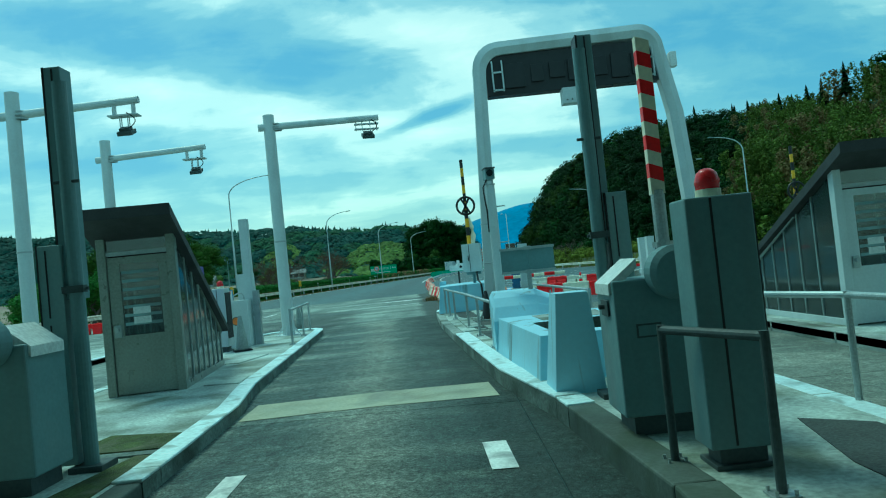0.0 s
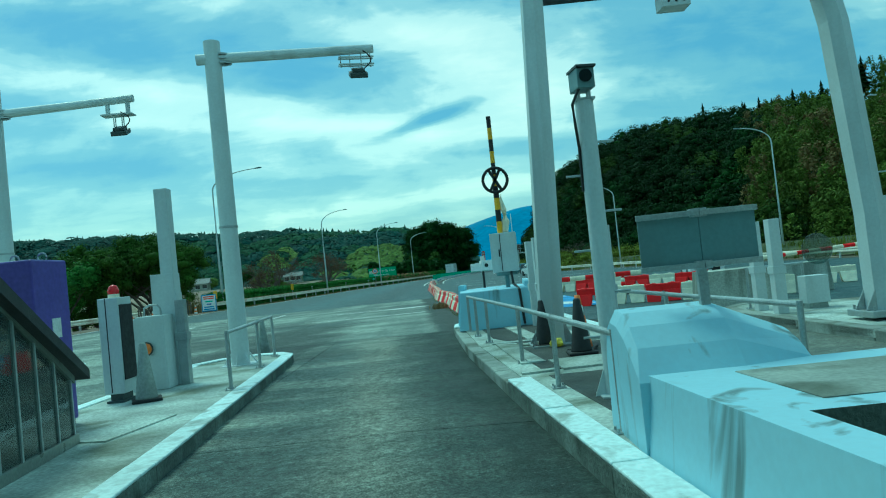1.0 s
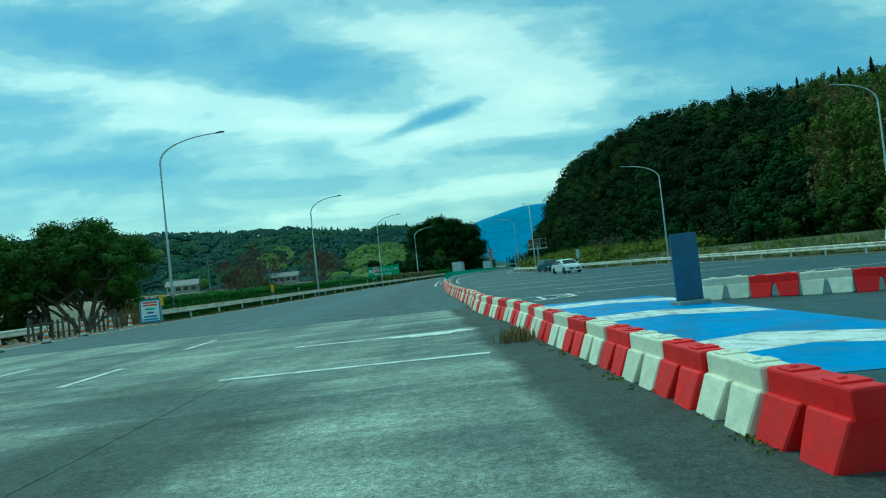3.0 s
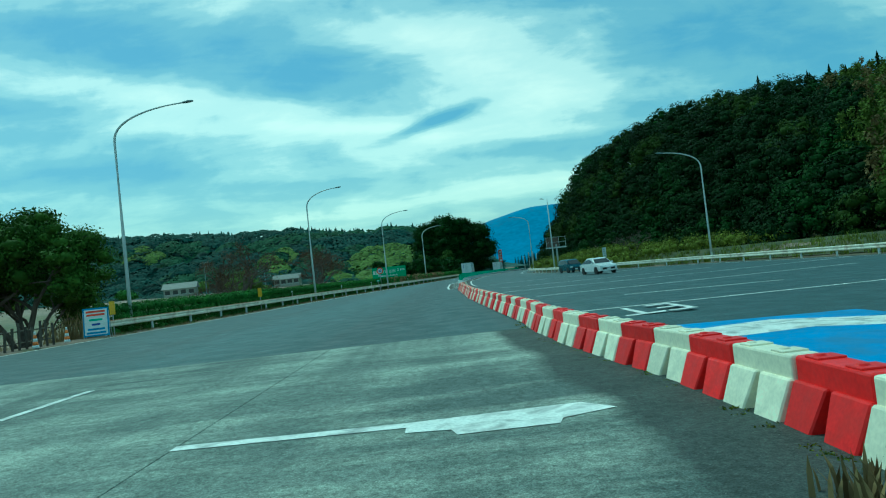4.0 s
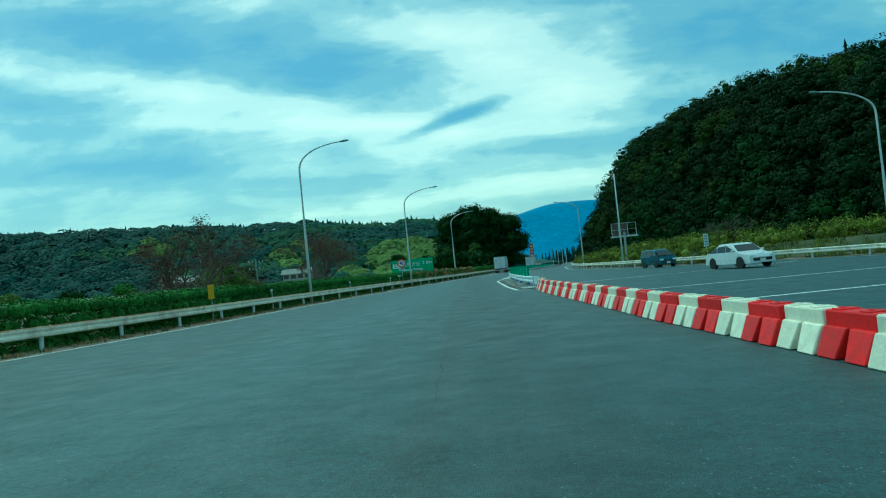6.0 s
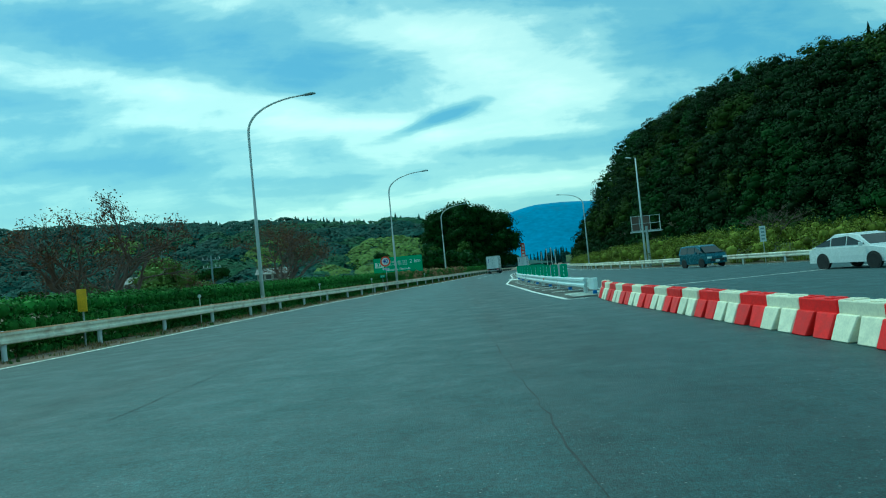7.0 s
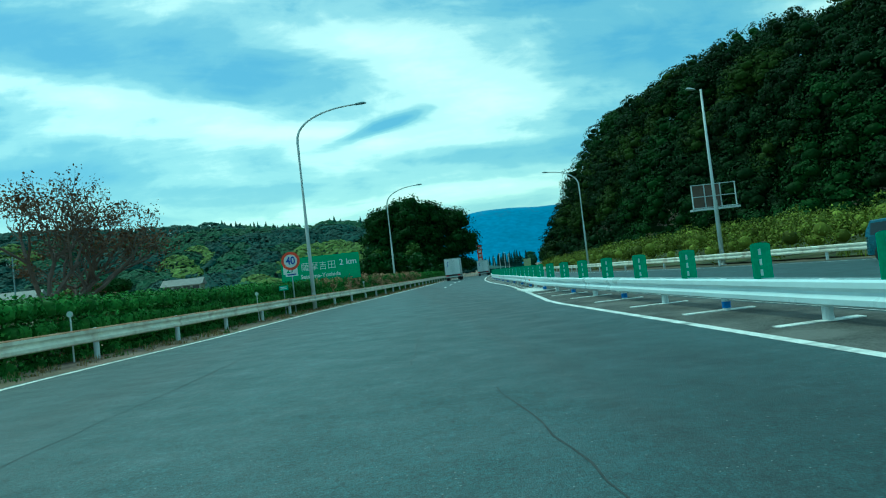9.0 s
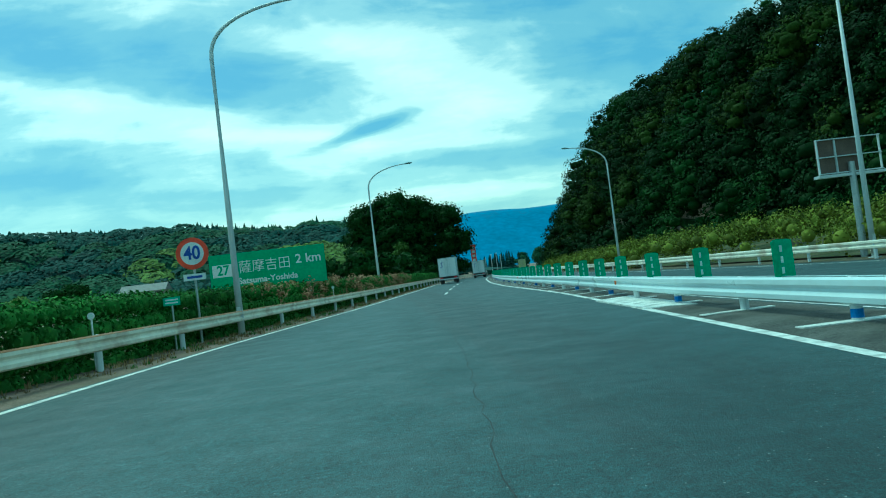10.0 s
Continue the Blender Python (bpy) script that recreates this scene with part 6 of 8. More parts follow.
def barrier_row(fx, y0, y1, scale_of, red, grp):
    y = y0
    while y < y1:
        s = scale_of(y)
        x, x2 = fx(y), fx(y + s)
        ang = math.degrees(math.atan2(s, x2 - x))
        xm, ym = (x + x2) / 2 + random.uniform(-.015, .015), y + s / 2
        m = pose(xm, ym, gz(xm, ym) + 0.003, 0, 0, ang + random.uniform(-2, 2)) @ Matrix.Diagonal((s * 0.985, 0.9 + 0.1 * s, 0.42 + 0.6 * s, 1))
        water_barrier("red" if red else "white_plastic", m, grp, "in a long row beside the lane")
        y += s * abs(math.sin(radians(ang)))
        red = not red


barrier_row(BAR_X, 23.53, 85.0, lerp_table([(23, 0.93), (48, 0.93), (49, 0.893), (85, 0.89)]), True, "red and white barrier row")


def barrier_line(a, b, n, grp, first=0):
    a, b = Vector(a), Vector(b)
    ang = math.degrees(math.atan2(b.y - a.y, b.x - a.x))
    L = (b - a).length / n
    for i in range(n):
        p = a.lerp(b, (i + 0.5) / n)
        m = pose(p.x, p.y, gz(p.x, p.y) + 0.003, 0, 0, ang + random.uniform(-3, 3)) @ Matrix.Diagonal((L * 0.98, 1, 1.08, 1))
        water_barrier("red" if (i + first) % 2 == 0 else "white_plastic", m, grp, "across the plaza")


barrier_line((3.6, 26.6), (9.6, 24.6), 6, "short barrier row across the plaza")
barrier_line((4.6, 37.6), (11.6, 34.0), 7, "far barrier row across the plaza", 1)
barrier_line((10.2, 29.0), (13.2, 27.6), 3, "third barrier row across the plaza", 1)
barrier_line((-20.5, 32.5), (-16.5, 33.5), 4, "barrier row at the outer lane")

for x, y in ((-20.2, 47.6), (-20.6, 51.6), (-20.9, 55.4), (-21.0, 58.6), (-21.3, 61.6), (-20.0, 44.4)):
    cone(x, y, 0.0, M["white"], M["orange"], "faded white and orange striped traffic cone along the verge", 0.78)
cone(9.3, 30.5, gz(9.3, 30.5), M["red"], M["white_plastic"], "red and white striped traffic cone by the barriers", 0.8)
cone(6.3, 31.2, gz(6.3, 31.2), M["red"], M["white_plastic"], "red and white striped traffic cone by the barriers", 0.8)


def rail_profile():
    """W-beam section (offset, height), 0.35 high."""
    return [(0.0, 0.0), (0.05, 0.03), (0.055, 0.10), (0.01, 0.15), (0.01, 0.19), (0.055, 0.24), (0.05, 0.31), (0.0, 0.34), (-0.012, 0.335), (0.035, 0.305), (0.04, 0.245), (-0.005, 0.19), (-0.005, 0.15), (0.04, 0.095), (0.035, 0.035), (-0.012, 0.005)]


def beam(name, f, y0, y1, z, side, material, parent, label="", step=4.0):
    prof = rail_profile()
    ys = list(np.arange(y0, y1, step)) + [y1]
    verts, faces = [], []
    n = len(prof)
    for y in ys:
        x = f(y)
        for o, h in prof:
            verts.append((x + o * side, y, gz(x, y) + z + h))
    for j in range(len(ys) - 1):
        for i in range(n):
            faces.append((j * n + i, j * n + (i + 1) % n, (j + 1) * n + (i + 1) % n, (j + 1) * n + i))
    faces.append(tuple(range(n)))
    faces.append(tuple(range((len(ys) - 1) * n, len(ys) * n))[::-1])
    return raw(name, verts, faces, material, parent, label)


def guardrail(name, f, y0, y1, spacing, ztop, side, beam_mat, post_mat, label, both=False, blue=False, post_r=0.07, rusty=False):
    t = tagged(new(name), label, "guardrail")
    beam("beam", lambda y: f(y) + 0.09 * side, y0, y1, ztop - 0.34, side, beam_mat, t)
    if both:
        beam("beam", lambda y: f(y) - 0.09 * side, y0, y1, ztop - 0.34, -side, beam_mat, t)
    if rusty:
        ys = list(np.arange(y0, y1, 4.0)) + [y1]
        prof = [(-0.015, 0.335), (0.03, 0.335), (0.052, 0.308), (0.056, 0.312), (0.034, 0.345), (-0.015, 0.345)]
        vs = [(f(y) + (0.09 + o) * side, y, gz(f(y), y) + ztop - 0.34 + h) for y in ys for o, h in prof]
        fs = [(j * 6 + i, j * 6 + (i + 1) % 6, j * 6 + 6 + (i + 1) % 6, j * 6 + 6 + i) for j in range(len(ys) - 1) for i in range(6)]
        raw("top_edge", vs, fs, M["rust"], t, "rust-stained top edge")
    bm = B()
    cyl(bm, (0, 0, -0.05), (0, 0, ztop - 0.02), post_r, None, 14)
    lathe(bm, [(post_r, ztop - 0.02), (post_r * 0.7, ztop + 0.005), (0.004, ztop + 0.012)], 14)
    proto = part("post", bm, post_mat, t)
    bm = B()
    cyl(bm, (0, 0, 0.06), (0, 0, 0.17), post_r + 0.003, None, 14)
    tape = None
    if blue:
        tape = bm
    else:
        bm.free()
    y, i = y0 + 0.4, 0
    tape_me = None
    while y < y1 and i < 90:
        x = f(y)
        if i == 0:
            ob = proto
        else:
            ob = new("post", proto.data)
            ob.parent = t
        ob.matrix_world = Matrix.Translation((x, y, gz(x, y)))
        if blue and i % 2 == 1:
            if tape_me is None:
                tp = part("blue_band", tape, M["tape_blue"], ob, "blue tape band")
                tape_me = tp.data
            else:
                tp = new("blue_band", tape_me)
                tp.parent = ob
        y += spacing
        i += 1
    return t


rail_l = lambda y: LINE_L(y) - 1.12
guardrail("guardrail", rail_l, 63.6, 290, 4.0, 0.82, 1, M["rail_cream"], M["steel_light"], "long cream guardrail with rust stains along the verge", rusty=True)
guardrail("guardrail", lambda y: LINE_L(y) - 2.4, 24, 56, 4.0, 0.74, 1, M["rail_cream"], M["galvanised"], "cream guardrail behind the row of cones")
guardrail("guardrail", lambda y: RAIL_R(y), 34, 290, 4.0, 0.74, -1, M["rail_cream"], M["steel_light"], "long cream guardrail along the opposite verge")
guardrail("guardrail", MEDIAN, 86.9, 285, 2.85, 0.56, -1, M["rail_pale"], M["steel_light"], "pale blue double-sided guardrail on the central reserve", True, True)


def beam_reflectors():
    t = tagged(new("rail_reflectors"), "small orange reflectors clipped to the central guardrail", "reflector", kind="stuff")
    for y in (97.0, 123.0, 149.0):
        bm = B()
        x = MEDIAN(y) - 0.15
        box(bm, x - 0.02, x + 0.02, y - 0.02, y + 0.02, 0.36, 0.46, 0.005)
        part("reflector", bm, M["orange"], t)


beam_reflectors()


def rail_nose():
    t = tagged(new("rail_nose"), "rounded pale end piece of the central guardrail", "guardrail")
    bm = B()
    x, y = MEDIAN(86.2), 86.2
    pts = [(x - 0.12, y), (x - 0.13, y - 0.35), (x - 0.05, y - 0.6), (x + 0.05, y - 0.6), (x + 0.13, y - 0.35), (x + 0.12, y)]
    prism(bm, pts, 0.2, 0.57)
    part("end_piece", bm, M["rail_pale"], t)
    bm = B()
    cyl(bm, (x, y - 0.4, 0.0), (x, y - 0.4, 0.3), 0.07, None, 12)
    p = part("post", bm, M["steel_light"], t)
    bm = B()
    cyl(bm, (x, y - 0.4, 0.05), (x, y - 0.4, 0.16), 0.074, None, 12)
    part("blue_band", bm, M["tape_blue"], p, "blue tape band")
    bed = tagged(new("median_footing"), "pale concrete footings under the central guardrail posts", "footing", kind="structure")
    bm = B()
    prism(bm, [(LINE_R(85.6) + 0.35, 85.5), (x + 0.7, 85.5), (x + 0.7, 88.2), (LINE_R(88) + 0.5, 88.2)], 0.0, 0.03)
    part("concrete_pad", bm, M["kerb_raw"], bed)
    bm = B()
    prism(bm, [(-2.05, 118.5), (-1.2, 117.9), (-0.7, 122.9), (-1.75, 122.6)], 0.0, 0.036)
    part("concrete_slab", bm, M["line_white"], bed, "wide pale concrete footing slab")
    proto = None
    for i in range(40):
        yy = 87.3 + 2.85 * i
        if proto is None:
            bm = B()
            prism(bm, [(-0.75, -0.09), (0.45, -0.12), (0.47, 0.07), (-0.75, 0.09)], 0.02, 0.034)
            proto = part("concrete_pad", bm, M["line_white"], bed)
            ob = proto
        else:
            ob = new("concrete_pad", proto.data)
            ob.parent = bed
        ob.matrix_world = pose(MEDIAN(yy), yy, gz(MEDIAN(yy), yy), 0, 0, random.uniform(-6, 6))


rail_nose()


def glare_boards():
    first = None
    for i in range(62):
        y = 91.85 + 2.85 * i
        x = MEDIAN(y) + 0.12
        if first is None:
            first = thing("glare_board", pose(x, y, 0.5), "green plastic anti-glare board on the central guardrail", "glare board", "anti-glare boards")
            bm = B()
            # curved sheet
            n, w, h = 8, 0.31, 0.6
            cols = []
            for k in range(n + 1):
                u = -w / 2 + w * k / n
                c = 0.05 * (1 - (2 * u / w) ** 2)
                cols.append([bm.verts.new((u, c, 0.0)), bm.verts.new((u, c, h - 0.03 * abs(2 * u / w) ** 3)), bm.verts.new((u, c + 0.012, h - 0.03 * abs(2 * u / w) ** 3)), bm.verts.new((u, c + 0.012, 0.0))])
            for a, b in zip(cols, cols[1:]):
                for q in range(4):
                    bm.faces.new((a[q], a[(q + 1) % 4], b[(q + 1) % 4], b[q]))
            bm.faces.new(cols[0])
            bm.faces.new(cols[-1][::-1])
            bd = part("board", bm, M["glare_green"], first)
            for k, z in enumerate((0.14, 0.3, 0.46)):
                bm = B()
                box(bm, -0.02, 0.02, -0.012 + 0.0, 0.004, z - 0.05, z + 0.05)
                for v in bm.verts:
                    v.co.y += 0.045
                part("reflector", bm, M["reflector"], bd, "pale reflective tape")
                bm = B()
            bm.free()
            bm = B()
            box(bm, -0.16, -0.12, -0.03, 0.03, -0.05, 0.03)
            box(bm, 0.12, 0.16, -0.03, 0.03, -0.05, 0.03)
            part("clip", bm, M["galvanised"], first)
        else:
            dx = MEDIAN(y + 1) - MEDIAN(y - 1)
            copy_thing(first, pose(x, y, gz(x, y) + 0.5, 0, 0, -math.degrees(math.atan2(dx, 2)) + random.uniform(-4, 4)))


glare_boards()


def street_lamp(x, y, head, base_z, label, arm=True):
    """Tapered steel column with a long curved arm and a cobra head."""
    hx, hy, hz = head
    t = thing("street_lamp", pose(x, y, base_z), label, "street lamp", "street lamps along the highway")
    d = Vector((hx - x, hy - y, 0))
    L = d.length
    d = d.normalized() if L > 0.01 else Vector((1, 0, 0))
    top = hz - base_z
    bm = B()
    if arm:
        zc = top - 1.85
        n = 14
        pts, rs = [(0, 0, 0), (0, 0, zc * 0.5), (0, 0, zc)], [0.115, 0.09, 0.07]
        for i in range(1, n + 1):
            u = i / n
            a = u * math.pi / 2 * 0.94
            s = L * (1 - math.cos(a)) / (1 - math.cos(math.pi / 2 * 0.94))
            zz = zc + 1.83 * math.sin(a) ** 0.85
            pts.append((d.x * s, d.y * s, zz))
            rs.append(0.07 - 0.03 * u)
        tube(bm, pts, rs, 12)
    else:
        tube(bm, [(0, 0, 0), (0, 0, top * 0.5), (0, 0, top)], [0.12, 0.09, 0.06], 12)
    part("column", bm, M["steel_light"], t, smooth=True)
    bm = B()
    ang = math.degrees(math.atan2(d.y, d.x))
    m = pose(d.x * L, d.y * L, top - 0.04, 0, -4, ang)
    prof = [(-0.05, 0.05), (0.12, 0.12), (0.42, 0.15), (0.62, 0.10), (0.68, 0.03)]
    cols = []
    for u, w in prof:
        cols.append([bm.verts.new(m @ Vector((u, w * math.cos(a), (0.10 if math.sin(a) > 0 else 0.05) * (w / 0.15) * math.sin(a)))) for a in [2 * math.pi * k / 10 for k in range(10)]])
    for a, b in zip(cols, cols[1:]):
        for k in range(10):
            bm.faces.new((a[k], a[(k + 1) % 10], b[(k + 1) % 10], b[k]))
    bm.faces.new(cols[0])
    bm.faces.new(cols[-1][::-1])
    part("lamp_head", bm, M["steel_grey"] if arm else M["steel_light"], t, "grey cobra lamp head")
    bm = B()
    box(bm, -0.17, 0.17, -0.17, 0.17, 0, 0.03)
    part("base_plate", bm, M["steel_light"], t)
    bm = B()
    box(bm, -0.06, 0.06, -0.13, -0.105, 0.55, 0.95, 0.006)
    part("access_door", bm, M["steel_light"], t)
    return t


street_lamp(-20.92, 67.5, (-16.9, 67.5, 12.65), 0.0, "tall galvanised street lamp with long curved arm behind the guardrail")
street_lamp(-16.52, 98.3, (-13.5, 98.3, 11.2), 0.0, "tall galvanised street lamp with long curved arm behind the guardrail")
street_lamp(-11.88, 128.0, (-8.6, 128.0, 11.0), 0.0, "tall galvanised street lamp with long curved arm behind the guardrail")
street_lamp(-7.45, 161.5, (-4.3, 161.5, 10.65), 0.0, "tall galvanised street lamp with long curved arm behind the guardrail")
street_lamp(23.4, 98.0, (19.65, 97.8, 10.95), -0.45, "galvanised street lamp with curved arm on the opposite verge")
street_lamp(12.7, 131.4, (12.2, 131.2, 10.75), -0.25, "straight galvanised street lamp beside the road sign", False)
street_lamp(13.45, 163.6, (10.3, 163.8, 10.85), -0.25, "galvanised street lamp with curved arm on the opposite verge")
street_lamp(34.5, 75.5, (31.4, 75.5, 13.0), -0.3, "galvanised street lamp with curved arm at the plaza edge")


def speed_sign():
    t = thing("speed_sign", pose(-12.62, 125.9, -0.02), "round red-rimmed speed limit sign on a thin post", "road sign")
    bm = B()
    cyl(bm, (0, 0.05, 0), (0, 0.05, 2.9), 0.035, None, 10)
    part("post", bm, M["galvanised"], t)
    c = 2.72
    bm = B()
    lathe(bm, [(0.47, 0), (0.47, 0.02)], 40, pose(0, 0, c, 90))
    d = part("disc", bm, M["sign_red"], t, "red sign rim")
    bm = B()
    lathe(bm, [(0.335, 0), (0.335, 0.006)], 40, pose(0, -0.0205, c, 90))
    part("face", bm, M["white"], d, "white sign face")
    text("40", 0.47, M["ink_blue"], d, pose(0, -0.034, c, 90), "number", 1.0, 1.15, 0.004, 0.012)
    bm = B()
    box(bm, -0.32, 0.32, -0.01, 0.01, 1.93, 2.12)
    p = part("supplementary_plate", bm, M["white"], t, "small white plate")
    bm = B()
    box(bm, -0.22, 0.22, -0.016, -0.01, 1.99, 2.06)
    part("print_bar", bm, M["ink_blue"], p)


speed_sign()


def direction_sign():
    t = thing("direction_sign", pose(-12.4, 138.0, -0.4), "large green motorway exit sign with white lettering", "road sign")
    W, H, z0 = 5.3, 1.75, 2.0
    yaw = 4
    R = Matrix.Rotation(radians(yaw), 4, "Z")
    bm = B()
    box(bm, -W / 2, W / 2, 0, 0.06, z0, z0 + H, 0.01, R)
    pn = part("panel", bm, M["sign_green"], t)
    for x in (-1.8, 0, 1.8):
        bm = B()
        box(bm, x - 0.06, x + 0.06, 0.08, 0.2, 0, z0 + H - 0.1, 0.004, R)
        part("post", bm, M["galvanised"], t)
    bm = B()
    box(bm, -W / 2 + 0.12, -W / 2 + 1.08, -0.012, 0.0, z0 + 0.70, z0 + 1.28, 0, R)
    pl = part("number_plate", bm, M["white"], pn, "white exit number plate")
    text("27", 0.56, M["sign_green"], pl, R @ pose(-W / 2 + 0.60, -0.024, z0 + 0.99, 90), "number", 1.0, 1.1, 0.006, 0.012)
    text("2 km", 0.60, M["white"], pn, R @ pose(W / 2 - 0.78, -0.016, z0 + 1.16, 90), "lettering", 1.0, 1.0, 0.008, 0.012)
    text("\u85a9\u6469\u5409\u7530", 0.60, M["white"], pn, R @ pose(-0.15, -0.016, z0 + 1.04, 90), "lettering", 1.0, 1.05, 0.008)
    text("Satsuma-Yoshida", 0.40, M["white"], pn, R @ pose(-0.05, -0.016, z0 + 0.42, 90), "lettering", 1.0, 1.0, 0.008, 0.010)


direction_sign()


def small_signs():
    t = thing("marker_sign", pose(-12.82, 124.1, 0.05), "small green marker plate on a thin post", "road sign")
    bm = B()
    cyl(bm, (0, 0.02, 0), (0, 0.02, 1.35), 0.025, None, 8)
    part("post", bm, M["galvanised"], t)
    bm = B()
    box(bm, -0.22, 0.22, -0.01, 0.01, 1.2, 1.42)
    pl = part("plate", bm, M["plate_green"], t)
    for z in (1.27, 1.35):
        bm = B()
        box(bm, -0.17, 0.17, -0.016, -0.01, z - 0.022, z + 0.022)
        part("print_bar", bm, M["white"], pl)
    for x, y in ((-13.37, 120.3), (-15.3, 107.5), (-17.3, 91.5), (-9.75, 141.0)):
        t = thing("delineator", pose(x, y, 0.0), "white round-headed delineator post behind the guardrail", "delineator", "delineator posts")
        bm = B()
        cyl(bm, (0, 0, 0), (0, 0, 1.18), 0.02, None, 10)
        part("post", bm, M["white"], t)
        bm = B()
        lathe(bm, [(0.075, 0), (0.075, 0.02)], 18, pose(0, 0, 1.22, 90))
        h = part("head", bm, M["white"], t)
        bm = B()
        lathe(bm, [(0.05, 0), (0.05, 0.004)], 18, pose(0, -0.0205, 1.22, 90))
        part("reflector", bm, M["reflector"], h)
    for x, y in ((-18.06, 83.7), (-20.7, 65.0)):
        t = thing("marker_post", pose(x, y, 0.0), "yellow rectangular marker plate on a thin post", "marker post", "yellow marker plates")
        bm = B()
        cyl(bm, (0, 0.02, 0), (0, 0.02, 1.5), 0.03, None, 10)
        part("post", bm, M["galvanised"], t)
        bm = B()
        box(bm, -0.15, 0.15, -0.012, 0.012, 1.1, 1.8, 0.006)
        part("plate", bm, M["yellow"], t)
    # notice board on the verge
    t = thing("notice_board", pose(-20.75, 63.3, 0.0, 0, 0, 14), "light blue roadside notice board leaning on its stand", "notice board")
    bm = B()
    box(bm, -0.6, 0.6, -0.02, 0.02, 0.12, 1.55, 0.006, pose(0, 0, 0, -6))
    pn = part("panel", bm, M["sign_blue"], t)
    bm = B()
    box(bm, -0.53, 0.53, -0.026, -0.02, 0.2, 1.47, 0, pose(0, 0, 0, -6))
    fc = part("face", bm, M["white"], pn, "white printed face")
    for z, w, key in ((1.36, 0.45, "sign_red"), (1.2, 0.42, "sign_red"), (0.95, 0.3, "plate_green"), (0.72, 0.2, "ink_blue"), (0.48, 0.4, "sign_blue"), (0.3, 0.45, "sign_blue")):
        bm = B()
        box(bm, -w, w, -0.032, -0.026, z - 0.05, z + 0.05, 0, pose(0, 0, 0, -6))
        part("print_bar", bm, M[key], fc)
    for x in (-0.6, 0.6):
        for y0, z1 in ((0.02, 1.35), (0.55, 1.2)):
            bm = B()
            cyl(bm, (x, y0, 0), (x, 0.14, z1), 0.02, None, 8)
            part("stand_leg", bm, M["galvanised"], t)
    # blue board in the plaza
    x, y = 3.9, 36.6
    t = thing("notice_board", pose(x, y, gz(x, y), 0, 0, 10), "narrow dark blue upright board in the plaza", "notice board")
    bm = B()
    box(bm, -0.35, 0.35, -0.03, 0.03, 0.1, 1.75, 0.01)
    part("panel", bm, M["board_blue"], t)
    bm = B()
    box(bm, -0.4, 0.4, -0.25, 0.25, 0, 0.1, 0.01)
    part("foot", bm, M["kerb_raw"], t)
    # kilometre plate on the opposite verge
    x, y = 16.1, 112.8
    t = thing("kilometre_sign", pose(x, y, gz(x, y)), "narrow grey kilometre plate on a post", "road sign")
    bm = B()
    cyl(bm, (0, 0.02, 0), (0, 0.02, 2.6), 0.03, None, 8)
    part("post", bm, M["galvanised"], t)
    bm = B()
    box(bm, -0.22, 0.22, -0.01, 0.01, 1.55, 2.7)
    pl = part("plate", bm, M["steel_light"], t)
    for z in (1.75, 2.0, 2.25, 2.5):
        bm = B()
        box(bm, -0.13, 0.13, -0.016, -0.01, z - 0.06, z + 0.06)
        part("print_bar", bm, M["steel_grey"], pl)
    # sign seen from behind
    x, y = 13.6, 133.2
    t = thing("variable_sign", pose(x, y, gz(x, y)), "dark framed sign seen from behind on a steel post", "road sign")
    bm = B()
    cyl(bm, (0, 0, 0), (0, 0, 4.2), 0.15, 0.13, 14)
    part("post", bm, M["galvanised"], t)
    bm = B()
    box(bm, -1.45, 0.45, 0.12, 0.2, 3.75, 5.3)
    pn = part("panel", bm, M["sign_back"], t, "dull brown sign back")
    bm = B()
    for xx in (-1.45, -0.62, 0.45, 1.45):
        box(bm, xx - 0.02, xx + 0.02, 0.02, 0.12, 3.75, 5.3)
    for z in (3.78, 4.5, 5.27):
        box(bm, -1.5, 1.5, 0.0, 0.1, z - 0.02, z + 0.02)
    box(bm, -1.6, 1.6, -0.1, 0.3, 3.6, 3.72)
    part("rib_frame", bm, M["steel_light"], pn)
    # far red banner stand
    x, y = 15.2, 270.0
    t = thing("banner_sign", pose(x, y, 0), "tall narrow red sign standing far ahead", "road sign")
    bm = B()
    box(bm, -0.6, 0.6, -0.1, 0.1, 3.0, 7.5)
    pn = part("panel", bm, M["sign_red"], t)
    for z in (3.5, 4.5, 5.5, 6.4):
        bm = B()
        box(bm, -0.35, 0.35, -0.13, -0.1, z, z + 0.6)
        part("print_bar", bm, M["white"], pn)
    bm = B()
    cyl(bm, (0, 0, 0), (0, 0, 3.2), 0.12, None, 8)
    part("post", bm, M["galvanised"], t)


small_signs()


def utility_pole(x, y, h):
    t = thing("utility_pole", pose(x, y, gz(x, y) - 0.1), "grey concrete utility pole with crossarms in the field", "utility pole", "utility poles")
    bm = B()
    cyl(bm, (0, 0, 0), (0, 0, h), 0.12, 0.08, 12)
    part("pole", bm, M["steel_grey"], t)
    for z in (h - 0.4, h - 1.2):
        bm = B()
        box(bm, -0.9, 0.9, -0.04, 0.04, z - 0.035, z + 0.035)
        part("crossarm", bm, M["steel_grey"], t)
        for u in (-0.8, -0.4, 0.4, 0.8):
            bm = B()
            cyl(bm, (u, 0, z + 0.05), (u, 0, z + 0.25), 0.03, None, 8)
            part("insulator", bm, M["white"], t)


utility_pole(-29.7, 129.0, 7.2)
utility_pole(-60.0, 190.0, 8.0)


